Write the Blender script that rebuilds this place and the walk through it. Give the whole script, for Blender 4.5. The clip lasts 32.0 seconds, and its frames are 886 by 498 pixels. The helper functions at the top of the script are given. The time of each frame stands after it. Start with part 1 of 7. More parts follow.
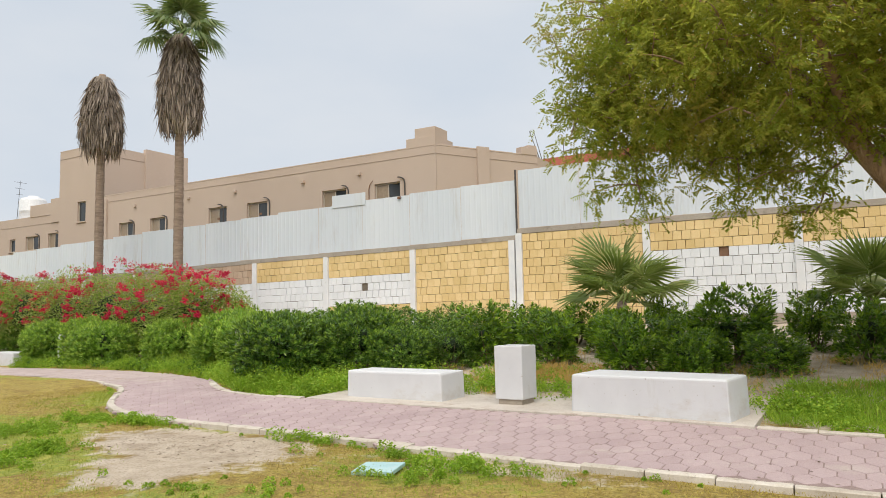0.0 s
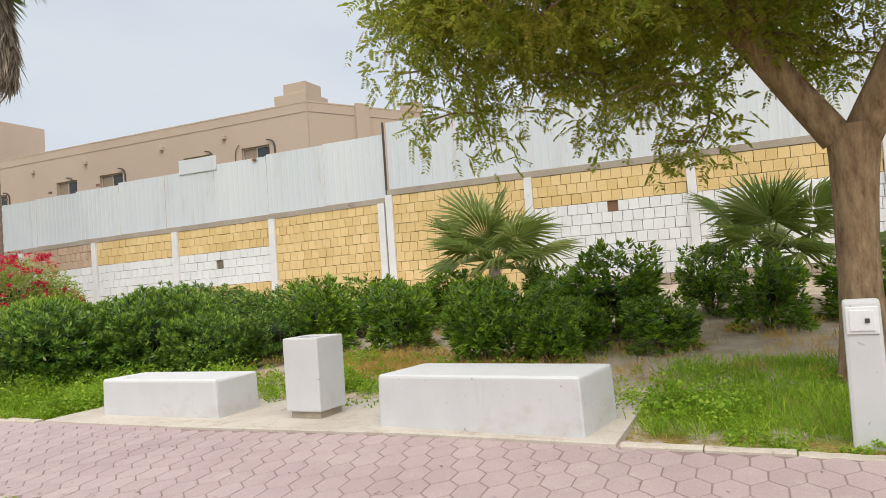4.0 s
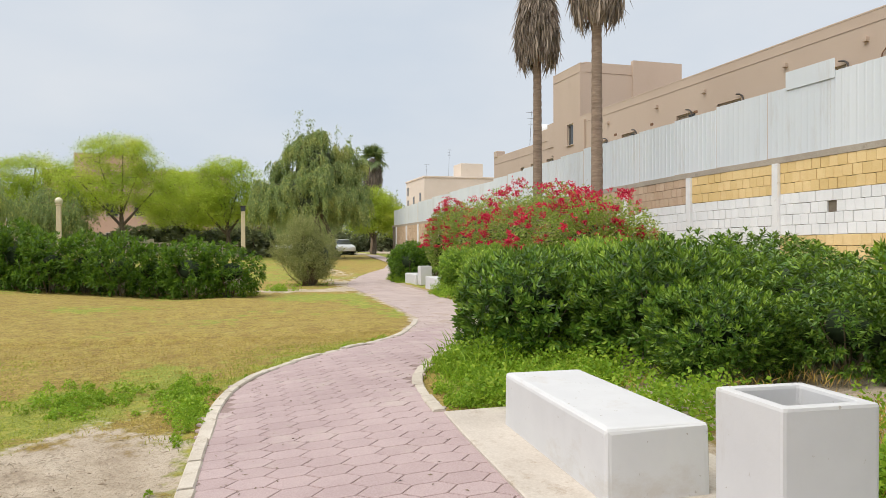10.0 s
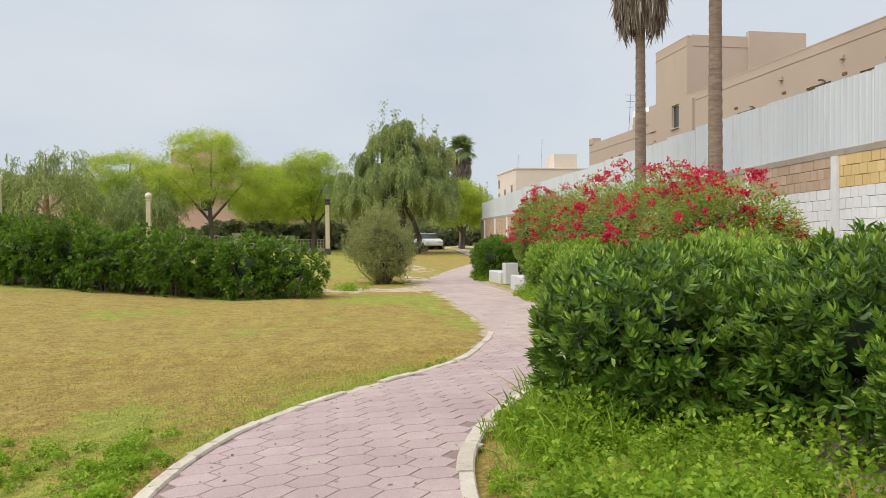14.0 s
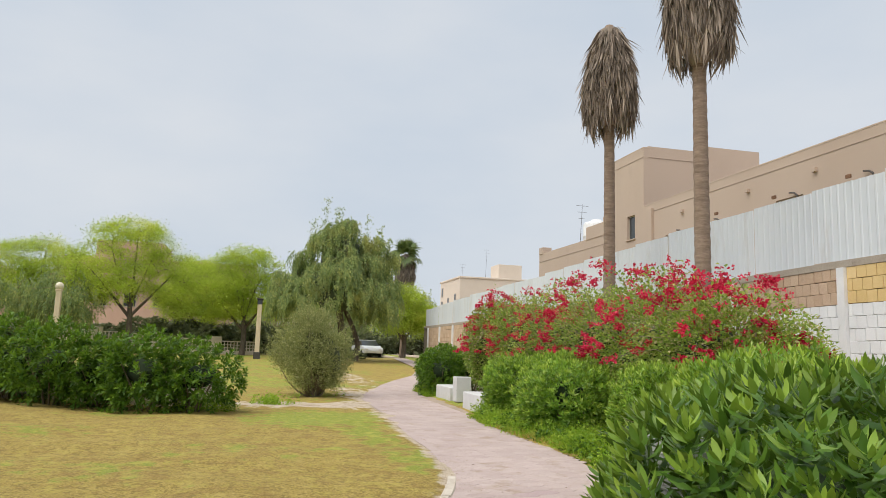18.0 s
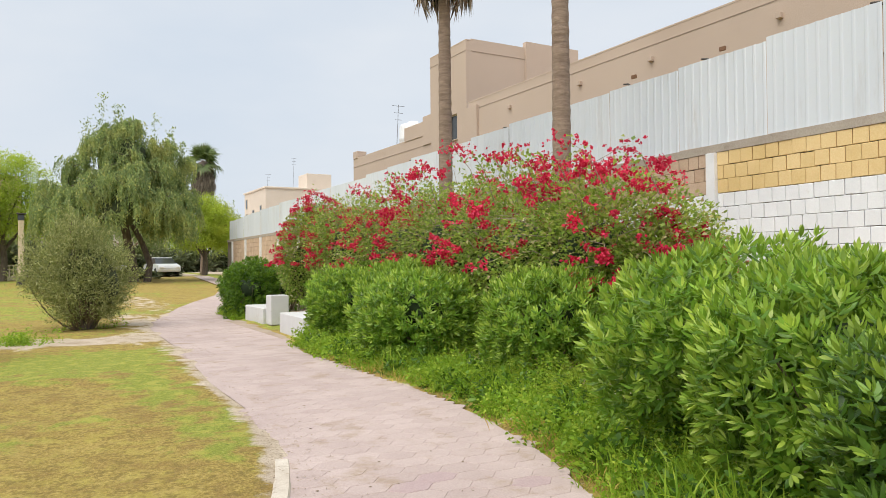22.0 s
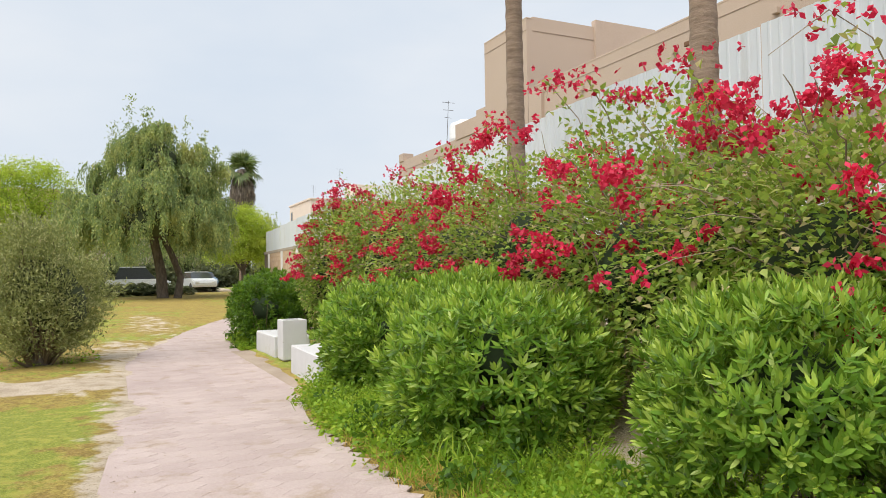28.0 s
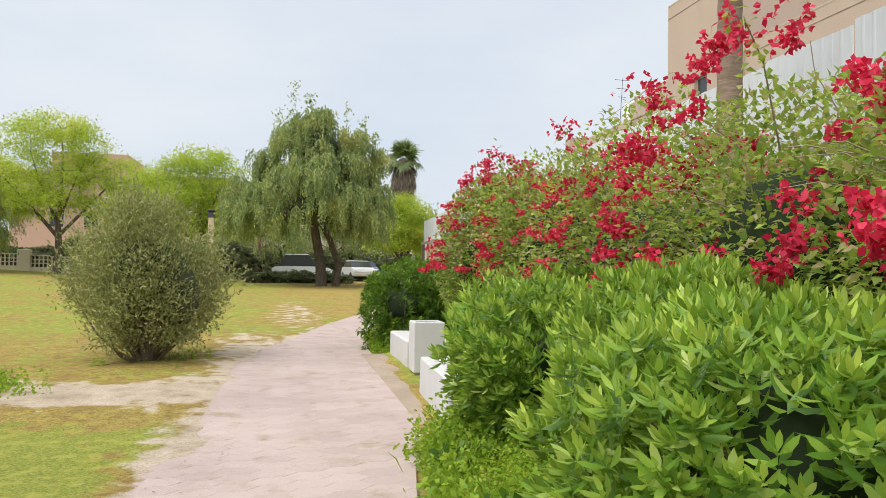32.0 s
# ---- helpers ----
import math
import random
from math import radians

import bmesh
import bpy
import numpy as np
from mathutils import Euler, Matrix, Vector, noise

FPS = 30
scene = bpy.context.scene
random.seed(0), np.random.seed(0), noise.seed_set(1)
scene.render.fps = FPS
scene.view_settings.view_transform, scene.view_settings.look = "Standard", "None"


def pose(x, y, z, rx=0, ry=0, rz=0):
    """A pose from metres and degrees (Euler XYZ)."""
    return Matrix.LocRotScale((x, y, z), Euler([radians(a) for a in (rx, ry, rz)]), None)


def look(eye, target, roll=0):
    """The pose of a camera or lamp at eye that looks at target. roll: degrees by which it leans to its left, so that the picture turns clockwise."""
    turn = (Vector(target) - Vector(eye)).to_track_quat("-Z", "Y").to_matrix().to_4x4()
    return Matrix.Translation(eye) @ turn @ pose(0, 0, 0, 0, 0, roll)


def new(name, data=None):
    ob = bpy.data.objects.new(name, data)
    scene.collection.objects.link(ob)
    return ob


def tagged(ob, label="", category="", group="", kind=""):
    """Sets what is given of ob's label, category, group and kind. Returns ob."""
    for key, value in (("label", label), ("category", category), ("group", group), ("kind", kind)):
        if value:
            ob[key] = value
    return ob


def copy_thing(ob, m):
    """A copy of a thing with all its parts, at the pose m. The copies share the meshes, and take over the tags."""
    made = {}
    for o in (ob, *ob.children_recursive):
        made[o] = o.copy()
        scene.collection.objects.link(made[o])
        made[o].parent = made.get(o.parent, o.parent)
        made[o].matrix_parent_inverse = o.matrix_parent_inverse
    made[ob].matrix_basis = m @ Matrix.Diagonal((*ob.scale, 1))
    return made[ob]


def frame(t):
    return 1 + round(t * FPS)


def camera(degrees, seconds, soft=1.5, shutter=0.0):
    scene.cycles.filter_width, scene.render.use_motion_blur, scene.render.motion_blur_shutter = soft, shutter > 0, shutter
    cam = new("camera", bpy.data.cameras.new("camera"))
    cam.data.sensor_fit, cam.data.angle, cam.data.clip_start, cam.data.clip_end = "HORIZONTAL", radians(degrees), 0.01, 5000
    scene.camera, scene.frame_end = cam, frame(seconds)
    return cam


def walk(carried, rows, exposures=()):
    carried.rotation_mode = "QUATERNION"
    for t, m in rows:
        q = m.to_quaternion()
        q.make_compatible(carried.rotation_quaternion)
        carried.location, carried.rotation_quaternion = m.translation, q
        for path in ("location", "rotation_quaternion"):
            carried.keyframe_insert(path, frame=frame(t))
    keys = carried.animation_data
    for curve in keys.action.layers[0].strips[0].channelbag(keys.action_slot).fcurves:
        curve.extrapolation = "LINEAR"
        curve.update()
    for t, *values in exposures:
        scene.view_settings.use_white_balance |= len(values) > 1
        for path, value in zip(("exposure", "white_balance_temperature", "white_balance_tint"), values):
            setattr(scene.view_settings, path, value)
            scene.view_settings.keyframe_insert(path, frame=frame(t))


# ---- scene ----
cam = camera(63.9, 32.0, 0.7)
METRES, EYE, TILT, LEAN, TURN = 25.0, 1.5, -2.04, -1.17, 29.7
ROWS = [
    (0.0, 0.0, 0.0, 0.0, 0.3, 7.16, 2.36),
    (0.5, 0.0079, 0.0133, -0.0011, -1.49, 5.95, 2.98),
    (1.0, 0.0172, 0.0282, -0.0005, -3.31, 4.78, 3.36),
    (1.5, 0.0259, 0.0424, -0.0004, -4.66, 4.37, 3.49),
    (2.0, 0.0354, 0.0538, 0.0002, -5.7, 4.31, 3.91),
    (2.5, 0.0436, 0.0672, 0.0011, -6.19, 4.31, 4.62),
    (4.5, 0.0682, 0.124, 0.003, -5.54, 4.57, 5.72),
    (5.0, 0.0722, 0.1393, 0.0043, -4.25, 5.19, 5.38),
    (5.5, 0.0765, 0.1542, 0.0067, -1.69, 5.68, 4.33),
    (6.0, 0.0776, 0.169, 0.007, 2.12, 5.72, 2.94),
    (6.5, 0.0784, 0.1835, 0.0071, 6.6, 5.2, 1.64),
    (7.0, 0.081, 0.1987, 0.0085, 10.83, 4.63, 0.79),
    (7.5, 0.0832, 0.2132, 0.0078, 14.26, 4.22, 0.29),
    (8.0, 0.0848, 0.2293, 0.0092, 17.35, 4.05, -0.09),
    (8.5, 0.0878, 0.2453, 0.0099, 23.16, 3.95, -0.46),
    (9.0, 0.0865, 0.2587, 0.0102, 30.32, 3.56, -0.43),
    (9.5, 0.0831, 0.272, 0.0125, 37.52, 2.83, -0.23),
    (10.0, 0.0796, 0.2861, 0.0146, 43.78, 1.78, -0.35),
    (10.5, 0.073, 0.297, 0.0153, 48.51, 0.9, -0.7),
    (11.0, 0.0642, 0.3088, 0.0166, 51.77, 0.35, -0.93),
    (11.5, 0.0575, 0.3216, 0.0166, 53.74, -0.22, -0.71),
    (12.0, 0.0496, 0.3334, 0.0166, 54.7, -0.56, -0.35),
    (12.5, 0.0377, 0.3447, 0.0178, 54.64, -0.63, -0.21),
    (13.0, 0.0278, 0.3563, 0.0182, 53.88, -0.29, -0.22),
    (13.5, 0.0184, 0.3657, 0.0187, 52.89, 0.4, -0.37),
    (14.0, 0.0037, 0.3763, 0.0197, 51.28, 1.23, -0.5),
    (14.5, -0.0078, 0.3852, 0.0201, 49.73, 2.06, -0.33),
    (16.5, -0.0554, 0.4174, 0.0227, 46.86, 6.47, -2.25),
    (17.0, -0.069, 0.4289, 0.024, 45.79, 8.54, -2.44),
    (17.5, -0.0802, 0.4377, 0.0237, 45.75, 9.86, -2.18),
    (18.0, -0.0944, 0.4481, 0.0229, 46.28, 10.1, -2.51),
    (18.5, -0.1097, 0.4589, 0.0235, 44.6, 9.67, -2.14),
    (19.0, -0.1245, 0.47, 0.0244, 43.19, 8.91, -1.74),
    (19.5, -0.1385, 0.4791, 0.0236, 42.33, 7.71, -1.38),
    (20.0, -0.1512, 0.4892, 0.0245, 41.35, 6.19, -0.84),
    (20.5, -0.1631, 0.5015, 0.0251, 39.25, 4.76, -0.16),
    (21.0, -0.1745, 0.5122, 0.0244, 36.21, 3.65, 0.28),
    (21.5, -0.1846, 0.5244, 0.0245, 33.33, 3.13, 0.31),
    (22.0, -0.1942, 0.539, 0.0264, 31.11, 3.26, 0.5),
    (22.5, -0.2039, 0.5526, 0.0269, 29.2, 3.78, 1.08),
    (23.0, -0.2118, 0.5675, 0.0271, 27.35, 4.35, 1.77),
    (23.5, -0.2193, 0.5814, 0.0286, 26.48, 4.74, 2.35),
    (24.0, -0.2288, 0.5943, 0.029, 27.12, 4.87, 2.65),
    (24.5, -0.238, 0.6071, 0.0287, 28.86, 4.76, 2.63),
    (25.0, -0.2483, 0.6193, 0.0302, 31.12, 4.72, 2.48),
    (25.5, -0.2602, 0.6306, 0.0308, 33.18, 4.64, 2.48),
    (27.5, -0.2999, 0.6799, 0.031, 34.42, 4.16, 1.33),
    (28.0, -0.3075, 0.6926, 0.0326, 35.03, 4.39, 0.64),
    (28.5, -0.3172, 0.7057, 0.0332, 37.32, 4.66, -0.13),
    (29.0, -0.3255, 0.7181, 0.0333, 40.66, 4.52, -0.65),
    (29.5, -0.3356, 0.7299, 0.0343, 43.24, 4.29, -0.76),
    (30.0, -0.346, 0.7413, 0.0351, 44.35, 4.18, -0.69),
    (30.5, -0.3556, 0.754, 0.0352, 44.65, 4.05, -0.66),
    (31.0, -0.3655, 0.7657, 0.0358, 45.49, 4.11, -0.94),
    (31.5, -0.3755, 0.7764, 0.0368, 46.62, 4.02, -1.34),
    (32.0, -0.3851, 0.7869, 0.037, 47.97, 3.81, -1.63),
]
walk(cam, [(t, pose(0, 0, EYE, TILT, LEAN, TURN) @ pose(METRES * x, METRES * y, METRES * z, 90 + pitch, roll, yaw)) for t, x, y, z, yaw, pitch, roll in ROWS],
     exposures=[(0, -0.12), (7, -0.09), (10, -0.11), (18, -0.17), (22, 0.0), (27, 0.05), (32, 0.05)])

# ---- world and sun: a hazy, overcast day ----
world = bpy.data.worlds.new("overcast_sky")
scene.world = world
world.use_nodes = True
wn, wl = world.node_tree.nodes, world.node_tree.links
wn.clear()
sky = wn.new("ShaderNodeTexSky")
sky.sky_type, sky.sun_disc = "NISHITA", False
sky.sun_elevation, sky.sun_rotation = radians(58), radians(150)
sky.air_density, sky.dust_density, sky.ozone_density = 1.0, 4.0, 1.0
wco = wn.new("ShaderNodeTexCoord")
wmap = wn.new("ShaderNodeMapping")
wmap.inputs["Scale"].default_value = (1.0, 1.0, 2.6)
wnoise = wn.new("ShaderNodeTexNoise")
wnoise.inputs["Scale"].default_value, wnoise.inputs["Detail"].default_value = 1.7, 5.0
wramp = wn.new("ShaderNodeValToRGB")
wramp.color_ramp.elements[0].position, wramp.color_ramp.elements[0].color = 0.36, (7.1, 7.95, 9.0, 1)
wramp.color_ramp.elements[1].position, wramp.color_ramp.elements[1].color = 0.66, (8.6, 9.0, 9.5, 1)
wmix = wn.new("ShaderNodeMix")
wmix.data_type = "RGBA"
wmix.inputs["Factor"].default_value = 0.88
wback = wn.new("ShaderNodeBackground")
wback.inputs["Strength"].default_value = 0.1
wout = wn.new("ShaderNodeOutputWorld")
wl.new(wco.outputs["Generated"], wmap.inputs["Vector"])
wl.new(wmap.outputs["Vector"], wnoise.inputs["Vector"])
wl.new(wnoise.outputs["Fac"], wramp.inputs["Fac"])
wl.new(sky.outputs["Color"], wmix.inputs["A"])
wl.new(wramp.outputs["Color"], wmix.inputs["B"])
wl.new(wmix.outputs["Result"], wback.inputs["Color"])
wl.new(wback.outputs["Background"], wout.inputs["Surface"])

sun = new("sun", bpy.data.lights.new("sun", "SUN"))
sun.data.energy, sun.data.angle, sun.data.color = 3.7, radians(65), (1.0, 0.94, 0.84)
sun.matrix_world = look((4, -9, 17), (0, 0, 0))

# ---- materials ----
def material(name, build, **values):
    m = bpy.data.materials.new(name)
    m.use_nodes = True
    nt = m.node_tree
    bsdf = nt.nodes["Principled BSDF"]
    for key, value in values.items():
        bsdf.inputs[key].default_value = value
    build(nt, bsdf)
    return m


def node(nt, kind, **values):
    n = nt.nodes.new(kind)
    for key, value in values.items():
        n.inputs[key].default_value = value
    return n


def ramp(nt, fac, stops):
    r = nt.nodes.new("ShaderNodeValToRGB")
    e = r.color_ramp.elements
    while len(e) < len(stops):
        e.new(0.5)
    for el, (pos, col) in zip(e, stops):
        el.position, el.color = pos, (*col, 1)
    nt.links.new(fac, r.inputs["Fac"])
    return r.outputs["Color"]


def noise_fac(nt, scale, detail=5.0, rough=0.6, space="Object", stretch=None, world_space=False):
    co = nt.nodes.new("ShaderNodeTexCoord").outputs[space]
    if world_space:
        co = nt.nodes.new("ShaderNodeNewGeometry").outputs["Position"]
    if stretch:
        mp = node(nt, "ShaderNodeMapping", Scale=stretch)
        nt.links.new(co, mp.inputs["Vector"])
        co = mp.outputs["Vector"]
    n = node(nt, "ShaderNodeTexNoise", Scale=scale, Detail=detail, Roughness=rough)
    nt.links.new(co, n.inputs["Vector"])
    return n.outputs["Fac"]


def mix(nt, fac, a, b, kind="MIX"):
    m = nt.nodes.new("ShaderNodeMix")
    m.data_type, m.blend_type = "RGBA", kind
    for sock, v in ((m.inputs["Factor"], fac), (m.inputs["A"], a), (m.inputs["B"], b)):
        if isinstance(v, bpy.types.NodeSocket):
            nt.links.new(v, sock)
        else:
            sock.default_value = (*v, 1) if isinstance(v, tuple) else v
    return m.outputs["Result"]


def bump(nt, bsdf, fac, strength=0.3, distance=0.01):
    b = node(nt, "ShaderNodeBump", Strength=strength, Distance=distance)
    nt.links.new(fac, b.inputs["Height"])
    nt.links.new(b.outputs["Normal"], bsdf.inputs["Normal"])


def grey(nt, fac, lo, hi, a=0.0, b=1.0):
    r = node(nt, "ShaderNodeMapRange", **{"From Min": lo, "From Max": hi, "To Min": a, "To Max": b})
    nt.links.new(fac, r.inputs["Value"])
    return r.outputs["Result"]


def mineral(name, dark, light, stain, rough=0.85, grain=60.0, patch=1.6, stain_at=(0.58, 0.75), relief=0.25, per_piece=0.0, world_space=False, stretch=None):
    """Paint, concrete, stone or plaster: two tones of patches, stains and a fine grain."""
    def build(nt, bsdf):
        big = noise_fac(nt, patch, 6.0, 0.65, world_space=world_space, stretch=stretch)
        fine = noise_fac(nt, grain, 4.0, 0.6, world_space=world_space)
        col = ramp(nt, big, [(0.3, dark), (0.7, light)])
        spots = grey(nt, noise_fac(nt, patch * 3.1, 7.0, 0.7, world_space=world_space, stretch=stretch), *stain_at)
        col = mix(nt, spots, col, stain)
        col = mix(nt, grey(nt, fine, 0.3, 0.7, 0.0, 0.35), col, (0.0, 0.0, 0.0), "SOFT_LIGHT")
        if per_piece:
            rnd = nt.nodes.new("ShaderNodeObjectInfo").outputs["Random"]
            isl = nt.nodes.new("ShaderNodeNewGeometry").outputs["Random Per Island"]
            both = nt.nodes.new("ShaderNodeMath")
            both.operation = "ADD"
            nt.links.new(rnd, both.inputs[0])
            nt.links.new(isl, both.inputs[1])
            wrap = nt.nodes.new("ShaderNodeMath")
            wrap.operation = "FRACT"
            nt.links.new(both.outputs[0], wrap.inputs[0])
            hsv = nt.nodes.new("ShaderNodeHueSaturation")
            nt.links.new(grey(nt, wrap.outputs[0], 0, 1, 1 - per_piece, 1 + per_piece), hsv.inputs["Value"])
            nt.links.new(grey(nt, wrap.outputs[0], 0, 1, 1 + per_piece * 0.6, 1 - per_piece * 0.6), hsv.inputs["Saturation"])
            nt.links.new(col, hsv.inputs["Color"])
            col = hsv.outputs["Color"]
        nt.links.new(col, bsdf.inputs["Base Color"])
        bump(nt, bsdf, fine, relief, 0.004)
    return material(name, build, Roughness=rough)


def foliage(name, stops, rough=0.5, thin=0.35, back=None, fresh=None, patches=()):
    """Leaves: a tone for each leaf, lighter patches over the plant, some light let through."""
    def build(nt, bsdf):
        isl = nt.nodes.new("ShaderNodeNewGeometry").outputs["Random Per Island"]
        col = ramp(nt, isl, stops)
        if fresh:
            age = nt.nodes.new("ShaderNodeAttribute")
            age.attribute_name = "young"
            col = mix(nt, age.outputs["Fac"], col, fresh)
        for size, lo, hi, tone in patches:
            col = mix(nt, grey(nt, noise_fac(nt, size, 5.0, 0.65, world_space=True), lo, hi, 0.0, 0.85), col, tone)
        big = noise_fac(nt, 1.3, 3.0, world_space=True)
        hsv = nt.nodes.new("ShaderNodeHueSaturation")
        nt.links.new(grey(nt, big, 0.3, 0.7, 0.8, 1.2), hsv.inputs["Value"])
        nt.links.new(col, hsv.inputs["Color"])
        nt.links.new(hsv.outputs["Color"], bsdf.inputs["Base Color"])
        tr = nt.nodes.new("ShaderNodeBsdfTranslucent")
        bright = mix(nt, 0.5, hsv.outputs["Color"], back or (0.25, 0.35, 0.04))
        nt.links.new(bright, tr.inputs["Color"])
        ms = node(nt, "ShaderNodeMixShader", Fac=thin)
        nt.links.new(bsdf.outputs["BSDF"], ms.inputs[1])
        nt.links.new(tr.outputs["BSDF"], ms.inputs[2])
        nt.links.new(ms.outputs["Shader"], nt.nodes["Material Output"].inputs["Surface"])
    return material(name, build, Roughness=rough, **{"Specular IOR Level": 0.35})


def bark(name, dark, light, scale=9.0, stretch=(1, 1, 0.25)):
    def build(nt, bsdf):
        f = noise_fac(nt, scale, 7.0, 0.7, stretch=stretch)
        nt.links.new(ramp(nt, f, [(0.32, dark), (0.66, light)]), bsdf.inputs["Base Color"])
        bump(nt, bsdf, f, 0.9, 0.03)
    return material(name, build, Roughness=0.95)


def plain(name, colour, rough=0.5, metal=0.0):
    def build(nt, bsdf):
        f = noise_fac(nt, 14.0)
        c2 = tuple(c * 0.75 for c in colour)
        nt.links.new(ramp(nt, f, [(0.3, c2), (0.65, colour)]), bsdf.inputs["Base Color"])
    return material(name, build, Roughness=rough, Metallic=metal)


def whitewash(nt, bsdf):
    """Thick white paint on cast concrete: soft patches, faint drips, small chips that show the grey."""
    col = ramp(nt, noise_fac(nt, 2.2, 5.0, 0.6), [(0.3, (0.555, 0.555, 0.57)), (0.7, (0.61, 0.61, 0.62))])
    drips = grey(nt, noise_fac(nt, 7.0, 6.0, 0.7, stretch=(1, 1, 0.18)), 0.60, 0.78, 0.0, 0.5)
    col = mix(nt, drips, col, (0.46, 0.44, 0.41))
    dirt = grey(nt, noise_fac(nt, 1.7, 7.0, 0.72, stretch=(1, 1, 1.6)), 0.55, 0.70, 0.0, 0.42)
    col = mix(nt, dirt, col, (0.44, 0.38, 0.32))
    chips = grey(nt, noise_fac(nt, 21.0, 3.0, 0.5), 0.705, 0.735, 0.0, 0.8)
    col = mix(nt, chips, col, (0.36, 0.33, 0.29))
    nt.links.new(col, bsdf.inputs["Base Color"])
    bump(nt, bsdf, noise_fac(nt, 16.0, 5.0, 0.6), 0.22, 0.006)


WHITE = material("white_painted_concrete", whitewash, Roughness=0.7)
PLINTH = mineral("bare_concrete", (0.36, 0.30, 0.24), (0.48, 0.42, 0.34), (0.26, 0.22, 0.18), 0.9, 70, 4)
SLAB = mineral("sandy_concrete", (0.48, 0.425, 0.372), (0.60, 0.548, 0.487), (0.37, 0.29, 0.22), 0.9, 50, 1.2, (0.53, 0.72))
KERB = mineral("worn_white_kerb", (0.48, 0.42, 0.35), (0.62, 0.57, 0.50), (0.34, 0.28, 0.21), 0.9, 60, 3.0, (0.55, 0.72), 0.5, 0.08, True)
PAVER = mineral("pink_paver", (0.395, 0.30, 0.30), (0.485, 0.38, 0.375), (0.50, 0.43, 0.385), 0.85, 80, 0.7, (0.55, 0.8), 0.35, 0.05, True)
DUSTY = mineral("dusty_pink_paver", (0.435, 0.35, 0.33), (0.52, 0.43, 0.405), (0.36, 0.275, 0.20), 0.9, 80, 0.7, (0.54, 0.72), 0.35, 0.06, True)
JOINT = mineral("sandy_joint", (0.25, 0.18, 0.165), (0.33, 0.25, 0.23), (0.38, 0.31, 0.26), 0.95, 60, 2.0, world_space=True)
YELLOW = mineral("yellow_painted_block", (0.70, 0.525, 0.255), (0.78, 0.605, 0.325), (0.64, 0.47, 0.26), 0.85, 40, 1.0, (0.6, 0.8), 0.5, 0.07, True)
WBLOCK = mineral("white_painted_block", (0.74, 0.75, 0.77), (0.82, 0.83, 0.85), (0.62, 0.60, 0.58), 0.85, 40, 1.0, (0.66, 0.84), 0.5, 0.04, True)
TAN = mineral("tan_block", (0.50, 0.37, 0.27), (0.60, 0.46, 0.34), (0.42, 0.32, 0.25), 0.9, 40, 1.0, (0.6, 0.8), 0.5, 0.08, True)
MORTAR = mineral("mortar", (0.16, 0.13, 0.10), (0.24, 0.20, 0.155), (0.12, 0.10, 0.08), 0.95, 50, 2.0, world_space=True)
BEAM = mineral("weathered_concrete_beam", (0.36, 0.31, 0.26), (0.46, 0.41, 0.35), (0.26, 0.22, 0.18), 0.9, 40, 1.0, world_space=True)
COLUMN = mineral("white_column_paint", (0.70, 0.71, 0.73), (0.80, 0.80, 0.81), (0.50, 0.47, 0.43), 0.8, 50, 2.0, (0.62, 0.78))
STUCCO = mineral("beige_stucco", (0.515, 0.415, 0.345), (0.56, 0.46, 0.385), (0.47, 0.38, 0.315), 0.95, 30, 0.25, (0.6, 0.85), 0.25, world_space=True, stretch=(1, 1, 0.35))
REDROOF = mineral("red_roof", (0.42, 0.12, 0.085), (0.52, 0.17, 0.12), (0.34, 0.11, 0.09), 0.85, 30, 0.6)
PALE = mineral("pale_stucco", (0.66, 0.58, 0.50), (0.72, 0.64, 0.56), (0.60, 0.52, 0.45), 0.95, 30, 0.25, (0.6, 0.85), 0.2, world_space=True)
ROSE = mineral("rose_stucco", (0.52, 0.36, 0.27), (0.60, 0.43, 0.33), (0.46, 0.33, 0.26), 0.95, 30, 0.25, (0.6, 0.85), 0.2, world_space=True)
CREAM = mineral("cream_lamp_post", (0.62, 0.52, 0.38), (0.70, 0.60, 0.46), (0.48, 0.40, 0.30), 0.85, 40, 2.0)


def sheet_metal(nt, bsdf):
    f = noise_fac(nt, 0.5, 5.0, world_space=True, stretch=(1, 1, 0.25))
    col = ramp(nt, f, [(0.3, (0.58, 0.625, 0.68)), (0.7, (0.675, 0.71, 0.755))])
    rust = grey(nt, noise_fac(nt, 1.6, 8.0, 0.75, world_space=True, stretch=(1, 1, 0.16)), 0.54, 0.8, 0.0, 0.6)
    col = mix(nt, rust, col, (0.42, 0.37, 0.32))
    nt.links.new(col, bsdf.inputs["Base Color"])
    bump(nt, bsdf, noise_fac(nt, 3.0, world_space=True), 0.15, 0.02)


METAL = material("galvanised_sheet", sheet_metal, Roughness=0.6, Metallic=0.1)
DIRT = mineral("trodden_dirt", (0.33, 0.26, 0.20), (0.43, 0.35, 0.28), (0.27, 0.21, 0.16), 0.95, 40, 1.5, world_space=True)
DARKMETAL = plain("dark_metal", (0.07, 0.06, 0.055), 0.6)
RUST = plain("rusty_brown", (0.22, 0.12, 0.07), 0.9)
GLASS = plain("dark_window_glass", (0.05, 0.055, 0.06), 0.08)
FRAME = plain("window_frame", (0.50, 0.44, 0.36), 0.6)
CURTAINED = plain("curtained_pane", (0.34, 0.26, 0.18), 0.2)
GLOBE = plain("milky_globe", (0.75, 0.68, 0.52), 0.35)
